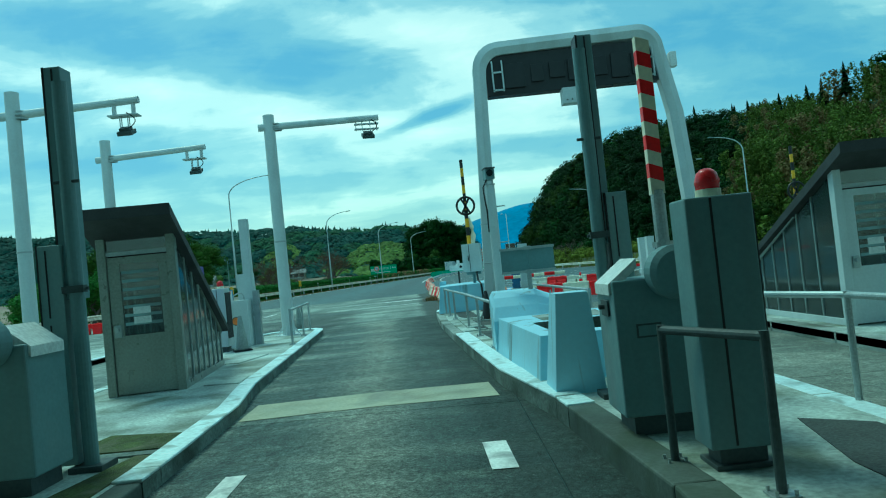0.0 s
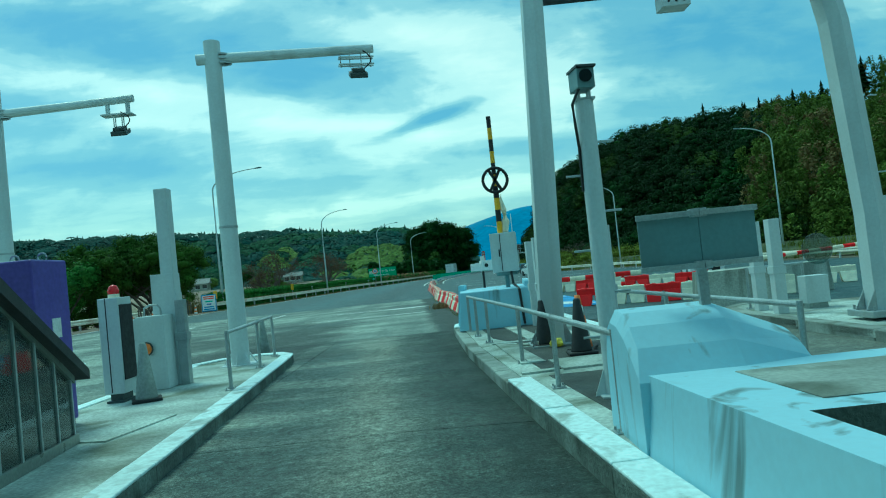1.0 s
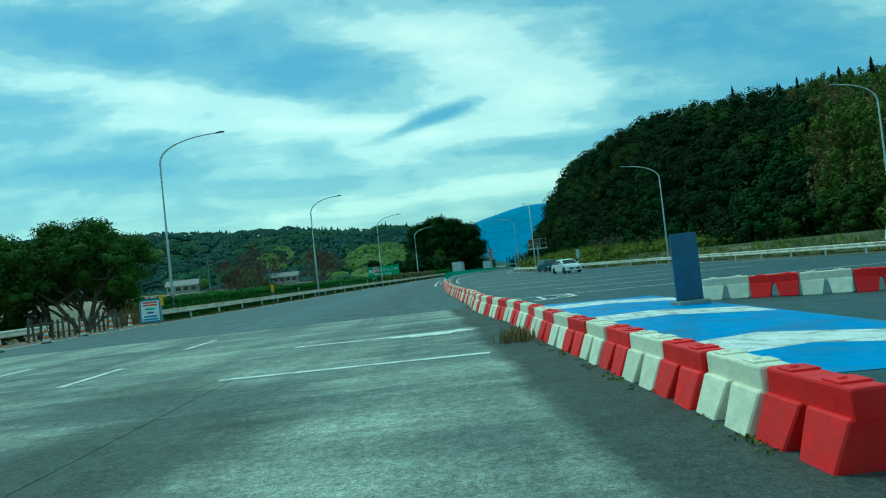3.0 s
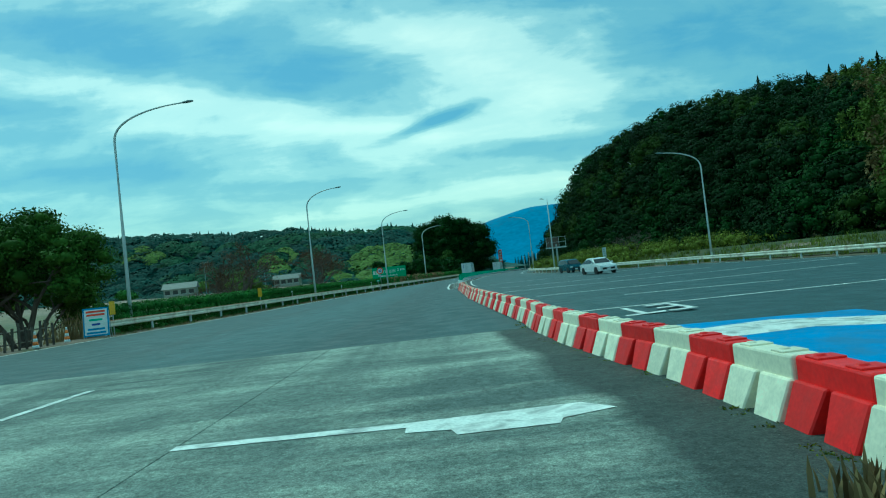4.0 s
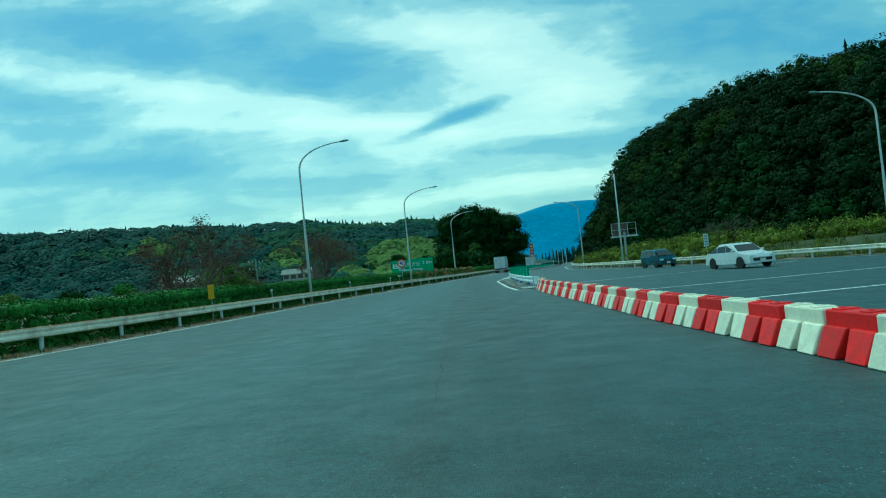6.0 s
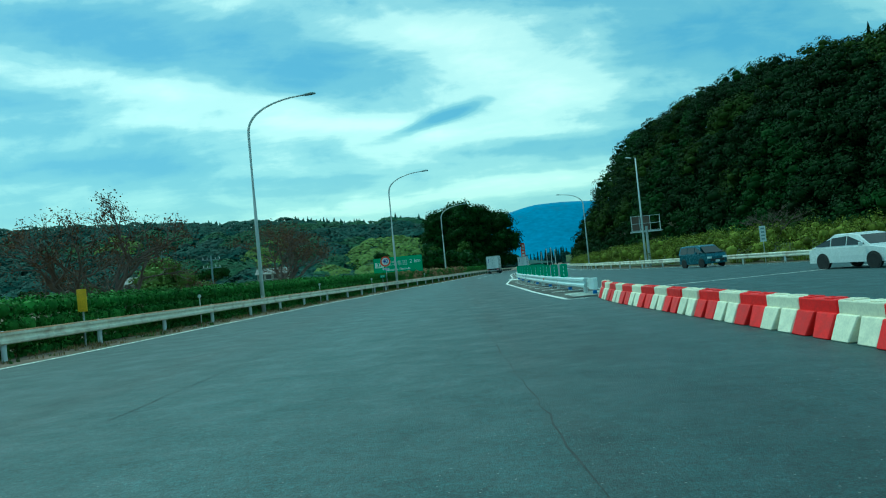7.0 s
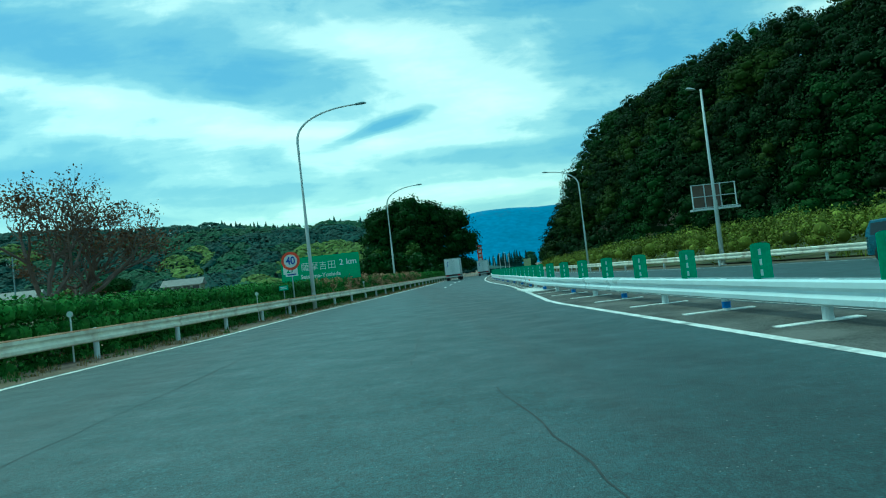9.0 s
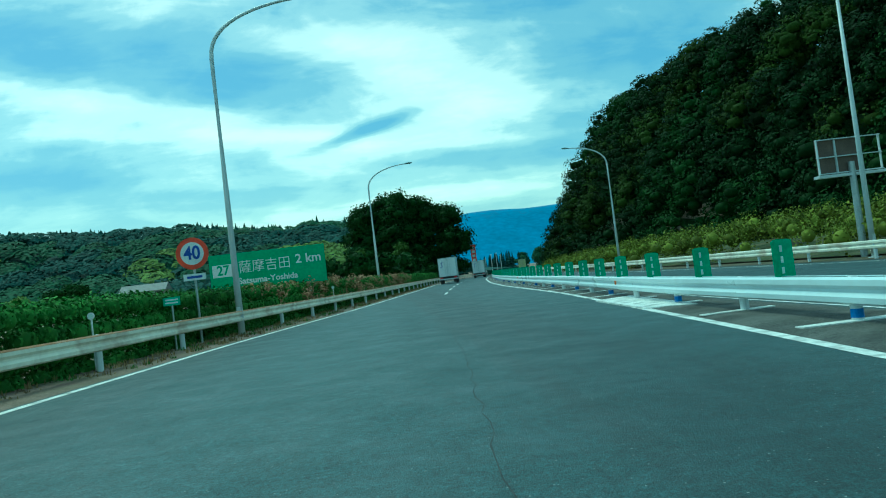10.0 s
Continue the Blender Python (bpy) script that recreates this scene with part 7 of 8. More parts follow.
def wooden_fence(a, b, h, label):
    """Weathered slats nailed to two rails between posts."""
    a, b = Vector(a), Vector(b)
    t = thing("wooden_fence", pose(a.x, a.y, 0), label, "fence")
    d = (b - a)
    n = int(d.length / 0.42)
    for z in (0.35, 0.85):
        bm = B()
        cyl(bm, (0, 0, z), (d.x, d.y, z + 0.02), 0.03, None, 6)
        part("rail", bm, M["old_wood"], t)
    for i in range(n + 1):
        p = d * (i / n)
        bm = B()
        box(bm, -0.06, 0.06, -0.015, 0.015, -0.1, h * random.uniform(0.85, 1.1), 0.006, pose(p.x + 0.05, p.y, 0, random.uniform(-3, 3), random.uniform(-3, 3), 70))
        part("slat", bm, M["old_wood"], t)


wooden_fence((-22.1, 52.6), (-21.3, 60.4), 1.15, "weathered dark wooden slat fence behind the traffic cones")


def plastic_bag():
    bm = B()
    bmesh.ops.create_icosphere(bm, subdivisions=2, radius=0.11)
    for v in bm.verts:
        v.co *= 1 + 0.35 * noise.noise(v.co * 14)
        v.co.z = max(-0.05, v.co.z * 0.7) + 0.05
    ob = part("plastic_bag", bm, M["bag_yellow"])
    ob.location = (1.0, 14.72, 0.18)
    tagged(ob, "crumpled yellow plastic bag beside the black cone", "bag")


plastic_bag()


# ---- vehicles ----


def wheel(parent, x, y, r, w=0.2):
    bm = B()
    lathe(bm, [(r * 0.6, -w / 2), (r * 0.95, -w / 2), (r, -w / 2 + 0.03), (r, w / 2 - 0.03), (r * 0.95, w / 2), (r * 0.6, w / 2)], 22, pose(x, y, r, 0, 90, 0))
    t = part("tyre", bm, M["tyre"], parent)
    bm = B()
    lathe(bm, [(0.02, -w / 2 + 0.01), (r * 0.6, -w / 2 + 0.02), (r * 0.6, w / 2 - 0.02), (0.02, w / 2 - 0.01)], 18, pose(x, y, r, 0, 90, 0))
    part("rim", bm, M["chrome"], t, "silver wheel rim")


def loft(bm, sections):
    """Body shell from side profile sections (list of half-width outlines)."""
    rows = []
    for pts in sections:
        rows.append([bm.verts.new(p) for p in pts])
    for a, b in zip(rows, rows[1:]):
        for i in range(len(a) - 1):
            bm.faces.new((a[i], a[i + 1], b[i + 1], b[i]))
        bm.faces.new((a[-1], a[0], b[0], b[-1]))
    bm.faces.new(rows[0][::-1])
    bm.faces.new(rows[-1])


def car(name, m, paint, L, W, H, prof, belt, label, cat):
    """prof: (y, top) from nose (negative y) to tail; glass above the belt line."""
    t = thing(name, m, label, cat, "vehicles on the road")
    bm = B()
    secs = []
    for y, z in prof:
        w = W / 2 * (0.9 if abs(y) > L * 0.46 else 1.0)
        zt = min(z, belt)
        secs.append([(-w, y, 0.28), (-w, y, zt * 0.6), (-w * 0.97, y, zt - 0.02), (-w * 0.9, y, zt), (w * 0.9, y, zt), (w * 0.97, y, zt - 0.02), (w, y, zt * 0.6), (w, y, 0.28)])
    loft(bm, secs)
    part("body", bm, paint, t)
    cab = [(y, z) for y, z in prof if z > belt + 0.02]
    i0, i1 = prof.index(cab[0]), prof.index(cab[-1])

    def meet(p, q):
        u = (belt - p[1]) / (q[1] - p[1])
        return (p[0] + (q[0] - p[0]) * u, belt)

    cab = [meet(prof[i0 - 1], prof[i0])] + cab + [meet(prof[i1 + 1], prof[i1])]

    def half(z):
        return W * (0.47 - 0.08 * (z - belt) / (H - belt))

    bm = B()
    secs = []
    for y, z in cab:
        z = max(z, belt + 0.01)
        secs.append([(-half(belt), y, belt - 0.01), (-half(z), y, z - 0.04 * (z > belt + 0.1)), (-half(z) * 0.9, y, z), (half(z) * 0.9, y, z), (half(z), y, z - 0.04 * (z > belt + 0.1)), (half(belt), y, belt - 0.01)])
    loft(bm, secs)
    part("cabin", bm, paint, t)

    def top_at(y):
        return float(np.interp(y, [a for a, _ in cab], [b for _, b in cab]))

    def pane(quad, name, label=""):
        """A thin pane: quad corners, thickened a little."""
        n = (quad[1] - quad[0]).cross(quad[2] - quad[0]).normalized() * 0.012
        bm = B()
        lo = [bm.verts.new(p - n) for p in quad]
        hi = [bm.verts.new(p + n) for p in quad]
        bm.faces.new(lo[::-1])
        bm.faces.new(hi)
        for k in range(4):
            bm.faces.new((lo[k], lo[(k + 1) % 4], hi[(k + 1) % 4], hi[k]))
        part(name, bm, M["car_glass"], t, label)

    for (p, q), nm in (((cab[0], next(c for c in cab if c[1] > H - 0.22)), "windscreen"), ((cab[-1], next(c for c in cab[::-1] if c[1] > H - 0.22)), "rear_window")):
        a, b = Vector((0, *p)).lerp(Vector((0, *q)), 0.10), Vector((0, *p)).lerp(Vector((0, *q)), 0.92)
        wa, wb = half(a.z) * 0.92, half(b.z) * 0.88
        pane([Vector((-wa, a.y, a.z)), Vector((wa, a.y, a.z)), Vector((wb, b.y, b.z)), Vector((-wb, b.y, b.z))], nm, "dark glass")
    ya, yb = cab[0][0] + 0.25, cab[-1][0] - 0.2
    cuts = [ya, ya + (yb - ya) * 0.36, ya + (yb - ya) * 0.68, yb]
    for s in (-1, 1):
        for y0, y1 in zip(cuts, cuts[1:]):
            y0, y1 = y0 + 0.04, y1 - 0.04
            zs = [belt + 0.05, belt + 0.05, max(belt + 0.1, top_at(y1) - 0.12), max(belt + 0.1, top_at(y0) - 0.12)]
            pane([Vector((s * (half(z) + 0.004), y, z)) for y, z in zip((y0, y1, y1, y0), zs)], "side_window", "dark glass")
    for s in (-1, 1):
        for yy in (-L * 0.31, L * 0.30):
            bm = B()
            lathe(bm, [(0.37, -0.012), (0.37, 0.012)], 22, pose(s * (W / 2 - 0.003), yy, 0.33, 0, 90, 0))
            part("wheel_arch", bm, M["black"], t)
    for y in (-L * 0.31, L * 0.30):
        for s in (-1, 1):
            wheel(t, s * (W / 2 - 0.08), y, 0.31)
    for s in (-1, 1):
        bm = B()
        box(bm, s * W * 0.36 - 0.17, s * W * 0.36 + 0.17, -L / 2 - 0.01, -L / 2 + 0.06, belt * 0.62, belt * 0.62 + 0.15, 0.02)
        part("headlight", bm, M["headlight"], t)
        bm = B()
        box(bm, s * (W / 2 + 0.1) - 0.1, s * (W / 2 + 0.1) + 0.06, -L * 0.22, -L * 0.22 + 0.1, belt, belt + 0.16, 0.03)
        part("mirror", bm, paint, t)
    bm = B()
    box(bm, -W * 0.33, W * 0.33, -L / 2 - 0.015, -L / 2 + 0.03, belt * 0.42, belt * 0.6, 0.01)
    part("grille", bm, M["black"], t, "black radiator grille")
    bm = B()
    box(bm, -0.17, 0.17, -L / 2 - 0.03, -L / 2 - 0.01, 0.36, 0.52)
    part("plate_bar", bm, M["white"], t, "plain white plate")
    return t


car("van", pose(12.5, 39.6, gz(12.5, 39.6), 0, 0, -14), M["car_white"], 4.7, 1.7, 1.98,
    [(-2.35, 0.75), (-2.25, 0.98), (-1.75, 1.15), (-1.1, 1.9), (-0.7, 1.98), (0.6, 1.98), (1.9, 1.97), (2.25, 1.85), (2.35, 1.0)], 1.12, "white delivery van facing the toll gates", "van")
car("sedan", pose(10.6, 91.5, gz(10.6, 91.5), 0, 0, 12), M["car_white"], 4.5, 1.75, 1.48,
    [(-2.25, 0.6), (-2.1, 0.78), (-1.2, 0.93), (-0.5, 1.40), (-0.1, 1.48), (0.8, 1.47), (1.4, 1.15), (1.7, 1.02), (2.25, 0.85)], 0.93, "white saloon car on the opposite carriageway", "car")
car("boxy_car", pose(12.0, 114.0, gz(12.0, 114), 0, 0, 12), M["car_blue"], 3.8, 1.68, 1.66,
    [(-1.9, 0.75), (-1.82, 0.98), (-1.15, 1.06), (-0.82, 1.55), (-0.6, 1.64), (0.8, 1.66), (1.72, 1.62), (1.88, 1.3), (1.9, 0.9)], 1.0, "dark blue boxy hatchback on the opposite carriageway", "car")


def truck(x, y, rz, L, W, H, label, paint="car_white", side="white aluminium cargo box"):
    t = thing("box_truck", pose(x, y, gz(x, y), 0, 0, rz), label, "truck", "trucks ahead")
    bm = B()
    box(bm, -W / 2, W / 2, 0, L * 0.74, 0.95, H, 0.02)
    bx = part("cargo_box", bm, M[paint], t, side)
    bm = B()
    for xx in (-W / 2 + 0.03, -0.012, W / 2 - 0.05):
        box(bm, xx, xx + 0.024, -0.015, 0, 1.0, H - 0.04)
    box(bm, -W / 2 + .02, W / 2 - .02, -0.015, 0, H - 0.08, H - 0.04)
    part("door_seam", bm, M["steel_grey"], bx)
    for xx in (-0.3, -0.12, 0.12, 0.3):
        bm = B()
        cyl(bm, (xx, -0.03, 1.0), (xx, -0.03, H - 0.05), 0.016, None, 6)
        part("lock_rod", bm, M["galvanised"], bx)
    bm = B()
    tube(bm, [(-0.55, -0.01, H - 0.45), (-0.75, -0.01, H - 0.7), (-0.62, -0.01, H - 1.0), (-0.85, -0.01, H - 1.2)], 0.05, 8)
    part("emblem", bm, M["ink_blue"], bx, "dark curved emblem shape")
    bm = B()
    box(bm, -W / 2 + 0.05, W / 2 - 0.05, L * 0.75, L, 0.45, H - 0.35, 0.08)
    part("cab", bm, M[paint], t)
    bm = B()
    box(bm, -W / 2 + 0.1, W / 2 - 0.1, 0.1, L * 0.95, 0.65, 0.95)
    part("chassis", bm, M["black"], t)
    bm = B()
    box(bm, -W / 2, W / 2, -0.06, 0.04, 0.55, 0.68, 0.01)
    part("bumper", bm, M["steel_light"], t)
    for s in (-1, 1):
        bm = B()
        box(bm, s * W * 0.38 - 0.16, s * W * 0.38 + 0.16, -0.08, -0.05, 0.7, 0.84)
        part("tail_light", bm, M["lamp_red"], t)
        bm = B()
        box(bm, s * W * 0.36 - 0.2, s * W * 0.36 + 0.2, 0.5, 0.53, 0.12, 0.6)
        part("mudguard", bm, M["black_rubber"], t)
        for yy in (L * 0.24, L * 0.86):
            wheel(t, s * (W / 2 - 0.16), yy, 0.42, 0.26)
    bm = B()
    box(bm, -0.22, 0.22, -0.085, -0.06, 0.56, 0.66)
    part("plate_bar", bm, M["white"], t, "plain plate")


truck(1.1, 192, -8, 7.2, 2.3, 3.3, "white box truck driving away in the near lane")
truck(11.2, 236, -10, 7.6, 2.3, 3.3, "white box truck farther ahead on the bend")
truck(39.0, 330, -12, 7.0, 2.4, 3.6, "pale yellow truck far away on the opposite carriageway", "car_yellow", "pale yellow truck body")


# ---- vegetation and distance ----
RNG = np.random.default_rng(7)


def leaves_mesh(name, centres, radii, per, size, material, parent=None, label="", flat=0.75, up=0.25, core=0.55, jitter=0.4, lean=None, rough=(0.62, 1.12)):
    """Foliage: leaf quads scattered over many lobes, with dark cores inside; lean: the side each lobe grows to."""
    centres, radii = np.asarray(centres, float), np.asarray(radii, float)
    n = len(centres)
    idx = np.repeat(np.arange(n), per)
    u = RNG.normal(size=(len(idx), 3))
    u[:, 2] = u[:, 2] + up
    if lean is not None:
        u += np.asarray(lean, float)[idx] * 1.3
    u /= np.linalg.norm(u, axis=1)[:, None]
    rad = radii[idx][:, None] * RNG.uniform(rough[0], rough[1], (len(idx), 1))
    pos = centres[idx] + u * rad * np.array([1, 1, flat])
    nrm = u + RNG.normal(scale=jitter, size=u.shape)
    nrm /= np.linalg.norm(nrm, axis=1)[:, None]
    ref = RNG.normal(size=u.shape)
    a = np.cross(nrm, ref)
    a /= np.linalg.norm(a, axis=1)[:, None]
    b = np.cross(nrm, a)
    s = size * RNG.uniform(0.55, 1.35, (len(idx), 1))
    asp = RNG.uniform(0.5, 1.0, (len(idx), 1))
    v = np.stack([pos - a * s, pos - b * s * asp + a * s * 0.2, pos + a * s, pos + b * s * asp - a * s * 0.15], 1).reshape(-1, 3)
    nf = len(idx)
    faces = np.arange(nf * 4).reshape(-1, 4)
    # low cores
    t = (1 + 5 ** 0.5) / 2
    ico = np.array([(-1, t, 0), (1, t, 0), (-1, -t, 0), (1, -t, 0), (0, -1, t), (0, 1, t), (0, -1, -t), (0, 1, -t), (t, 0, -1), (t, 0, 1), (-t, 0, -1), (-t, 0, 1)]) / math.sqrt(1 + t * t)
    tri = np.array([(0, 11, 5), (0, 5, 1), (0, 1, 7), (0, 7, 10), (0, 10, 11), (1, 5, 9), (5, 11, 4), (11, 10, 2), (10, 7, 6), (7, 1, 8), (3, 9, 4), (3, 4, 2), (3, 2, 6), (3, 6, 8), (3, 8, 9), (4, 9, 5), (2, 4, 11), (6, 2, 10), (8, 6, 7), (9, 8, 1)])
    cv = (centres[:, None, :] + ico[None] * (radii[:, None, None] * core) * np.array([1, 1, flat])).reshape(-1, 3)
    cf = (tri[None] + (np.arange(n) * 12)[:, None, None]).reshape(-1, 3) + len(v)
    verts = np.concatenate([v, cv])
    me = bpy.data.meshes.new(name)
    me.vertices.add(len(verts))
    me.vertices.foreach_set("co", verts.ravel())
    loops = np.concatenate([faces.ravel(), cf.ravel()])
    me.loops.add(len(loops))
    me.loops.foreach_set("vertex_index", loops)
    starts = np.concatenate([np.arange(nf) * 4, nf * 4 + np.arange(len(cf)) * 3])
    me.polygons.add(nf + len(cf))
    me.polygons.foreach_set("loop_start", starts)
    me.update(calc_edges=True)
    me.validate()
    me.materials.append(material)
    ob = new(name, me)
    if parent:
        ob.parent = parent
    if label:
        ob["label"] = label
    return ob


def crown(cx, cy, base, top, rx, n, lobe=0.42):
    """Lobe centres and radii of one broad crown."""
    out_c, out_r = [], []
    h = top - base
    for _ in range(n):
        a, w = RNG.uniform(0, 2 * math.pi), RNG.uniform(0, 1) ** 0.5
        z = RNG.uniform(0.1, 0.95)
        env = math.sin(math.pi * min(0.97, 0.18 + 0.78 * z)) ** 0.7
        r = rx * lobe * RNG.uniform(0.7, 1.25)
        rr = max(0, rx * env - r * 0.6) * w
        out_c.append((cx + rr * math.cos(a), cy + rr * math.sin(a), base + h * z - r * 0.3))
        out_r.append(r)
    return out_c, out_r


def dome_crown(cx, cy, top, r, tall, n):
    """Lobes set over a domed crown, each growing outward."""
    c, q, lean = [], [], []
    cz = top - r * tall
    for k in range(n):
        w = 1 - 1.45 * (k + 0.5) / n
        a = k * 2.39996 + RNG.uniform(-0.4, 0.4)
        h = math.sqrt(max(0.0, 1 - w * w))
        d = np.array((h * math.cos(a), h * math.sin(a), w))
        if d[0] > 0.62:
            continue
        o = RNG.uniform(0.58, 0.86)
        c.append((cx + d[0] * r * o, cy + d[1] * r * o, cz + d[2] * r * tall * o))
        q.append(r * RNG.uniform(0.30, 0.48))
        lean.append(d)
    return c, q, lean


def hill_forest():
    kinds = {"leaf_dark": ([], [], []), "leaf_mid": ([], [], []), "leaf_olive": ([], [], []), "leaf_bamboo": ([], [], []), "leaf_straw": ([], [], [])}
    for y in np.arange(40.0, 299.0, 5.5):
        for d in (-1.5, 1.4, 4.0, 7.0, 10.6, 14.8, 19.6, 25.0, 31.0, 38.0, 46.0, 55.0, 65.0, 76.0):
            far = d > 30
            yy, dd = y + RNG.uniform(-2.0, 2.0), d + RNG.uniform(-1.0, 1.0)
            x = HILL_X(yy) + dd
            top = hill_top(yy, dd) + RNG.uniform(-0.6, 2.4)
            if top < 3:
                continue
            bamboo = x > 0.46 * yy + 1.0 + 9 * noise.noise(Vector((x * 0.05, yy * 0.05, 3))) and hill_top(yy, dd) < 37.5
            if bamboo:
                for _ in range(7):
                    bx, by = x + RNG.normal() * 2.0, yy + RNG.normal() * 2.0
                    key = "leaf_straw" if noise.noise(Vector((bx * 0.09, by * 0.09, 6))) > 0.16 else "leaf_bamboo"
                    h = RNG.uniform(4.5, 8.0)
                    for u in (0.15, 0.4, 0.65, 0.9):
                        kinds[key][0].append((bx + RNG.normal() * 0.4, by + RNG.normal() * 0.4, top - h * (1 - u)))
                        kinds[key][1].append((1.5 - 0.9 * u) * RNG.uniform(0.8, 1.2))
                        kinds[key][2].append((-0.5, -0.3, 0.6))
                continue
            pick = noise.noise(Vector((x * 0.08, yy * 0.08, 9))) + RNG.uniform(-0.25, 0.25)
            key = "leaf_olive" if pick > 0.36 else "leaf_mid" if pick < -0.18 else "leaf_dark"
            r = RNG.uniform(3.3, 5.0) * (1.25 if far else 1.0)
            c, q, lean = dome_crown(x, yy, top, r, RNG.uniform(0.95, 1.35), 20 if not far else 15)
            kinds[key][0].extend(c)
            kinds[key][1].extend(q)
            kinds[key][2].extend(lean)
    about = {"leaf_dark": ("hillside_forest", "dense dark evergreen forest on the steep hillside"), "leaf_mid": ("hillside_trees", "mid-green broadleaf trees among the hillside forest"),
             "leaf_olive": ("hillside_oaks", "olive-green broadleaf crowns among the dark hillside forest"), "leaf_bamboo": ("bamboo_grove", "yellow-green bamboo and shrubs on the hillside"),
             "leaf_straw": ("dry_bamboo", "straw-coloured dry bamboo among the green stand")}
    for key, (c, q, lean) in kinds.items():
        grove = key in ("leaf_bamboo", "leaf_straw")
        ob = leaves_mesh(about[key][0], c, q, 60 if grove else 84, 0.18 if grove else 0.17, M[key], up=0.35, flat=1.5 if grove else 0.74, core=0.35 if grove else 0.5,
                         jitter=0.6 if grove else 0.34, lean=lean, rough=(0.55, 1.2) if grove else (0.8, 1.12))
        tagged(ob, about[key][1], "forest", kind="stuff")


hill_forest()


def conifer(bm, x, y, z, h, r):
    """Tiered cone of drooping boughs round a stem."""
    cyl(bm, (x, y, z), (x, y, z + h), 0.12, 0.02, 5)
    for k in range(7):
        zb = z + h * (0.12 + 0.12 * k)
        rr = r * (1 - 0.12 * k)
        for j in range(11):
            a = j * 2 * math.pi / 11 + k * 0.5 + RNG.uniform(-.25, .25)
            l = rr * RNG.uniform(0.75, 1.1)
            ca, sa = math.cos(a), math.sin(a)
            tip = bm.verts.new((x + ca * l, y + sa * l, zb - l * 0.15))
            p = bm.verts.new((x - sa * l * 0.3, y + ca * l * 0.3, zb + h * 0.08))
            q = bm.verts.new((x + sa * l * 0.3, y - ca * l * 0.3, zb + h * 0.08))
            o = bm.verts.new((x, y, zb + h * 0.2))
            bm.faces.new((tip, q, o, p))


def hill_conifers():
    bm = B()
    for y, d in ((150, 50), (154, 52), (158, 47), (163, 50), (167, 46), (172, 47), (176, 44), (180, 45), (187, 42), (146, 54), (139, 60), (133, 62)):
        x = HILL_X(y) + d + RNG.uniform(-2, 2)
        conifer(bm, x, y + RNG.uniform(-2, 2), hill_top(y, d) - 4.5, RNG.uniform(7.0, 9.0), 2.6)
    tagged(part("hillside_conifers", bm, M["leaf_dark"]), "pointed dark conifers along the crest of the hill", "forest", kind="stuff")
    c, q = [], []
    for k in range(9):
        x, y = 68 + RNG.uniform(-4, 4), 229 + RNG.uniform(-4, 4)
        for u in np.linspace(0, 1, 6):
            c.append((x + RNG.normal() * 0.3, y, 36.0 + 5.5 * u * RNG.uniform(0.7, 1)))
            q.append(1.0 - 0.6 * u)
    tagged(leaves_mesh("crest_bamboo", c, q, 22, 0.11, M["leaf_bamboo"], flat=1.4, core=0.0, jitter=0.8), "thin feathery bamboo tips above the hill crest", "forest", kind="stuff")


hill_conifers()


def distant_trees():
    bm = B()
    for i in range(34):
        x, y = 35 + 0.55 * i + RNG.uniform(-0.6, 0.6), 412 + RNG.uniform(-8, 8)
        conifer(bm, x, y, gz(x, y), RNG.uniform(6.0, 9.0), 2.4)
    tagged(part("distant_conifers", bm, M["leaf_haze"]), "close row of small dark conifers far along the road", "forest", kind="stuff")
    for x, h in ((37.0, 8.2), (39.6, 8.8), (41.8, 8.4), (43.6, 7.4)):
        bm = B()
        cyl(bm, (0, 0, 0), (0, 0, h), 0.16, 0.1, 10)
        box(bm, -0.5, 0.5, -0.05, 0.05, h - 0.5, h - 0.38)
        p = thing("pale_pole", pose(x, 396, gz(x, 396)), "pale pole standing before the distant conifers", "pole", "distant poles")
        part("post", bm, M["steel_light"], p)


distant_trees()


def wood(name, items, key, per, size, label, category="forest"):
    """items: (x, y, base, top, radius, lobes)."""
    c, q = [], []
    for x, y, b, t, r, n in items:
        cc, qq = crown(x, y, b, t, r, n)
        c += cc
        q += qq
    return tagged(leaves_mesh(name, c, q, per, size, M[key]), label, category, kind="stuff")


# clump of tall trees ahead
items = []
for i in range(24):
    a, w = RNG.uniform(0, 2 * math.pi), RNG.uniform(0, 1) ** 0.5
    x, y = -2.5 + 12.5 * w * math.cos(a), 255 + 7 * w * math.sin(a)
    items.append((x, y, 0.5, 20.5 - 6.0 * (abs(x + 2.5) / 14) ** 2 + RNG.uniform(-1, 0.8), 5.0, 22))
wood("tree_clump", items, "leaf_mid", 120, 0.26, "tall rounded clump of dark evergreen trees beside the bend")
wood("roadside_bushes", [(-3.0, 236, 0.0, 8.2, 3.0, 26), (-10.5, 237, 0.0, 7.6, 3.4, 26), (-5.8, 238, 0.0, 4.6, 2.6, 16), (-15.5, 234, 0.0, 5.0, 3.0, 18)], "leaf_tree", 110, 0.22, "rounded mid-green bushes before the tall trees")
wood("hazy_grove", [(x, RNG.uniform(425, 450), -1.0, 5.5 + (x - 58) * 0.34 + RNG.uniform(-1, 1), 4.2, 14) for x in np.arange(58, 100, 3.0)], "leaf_haze_green", 60, 0.5, "hazy green trees at the foot of the mountain")
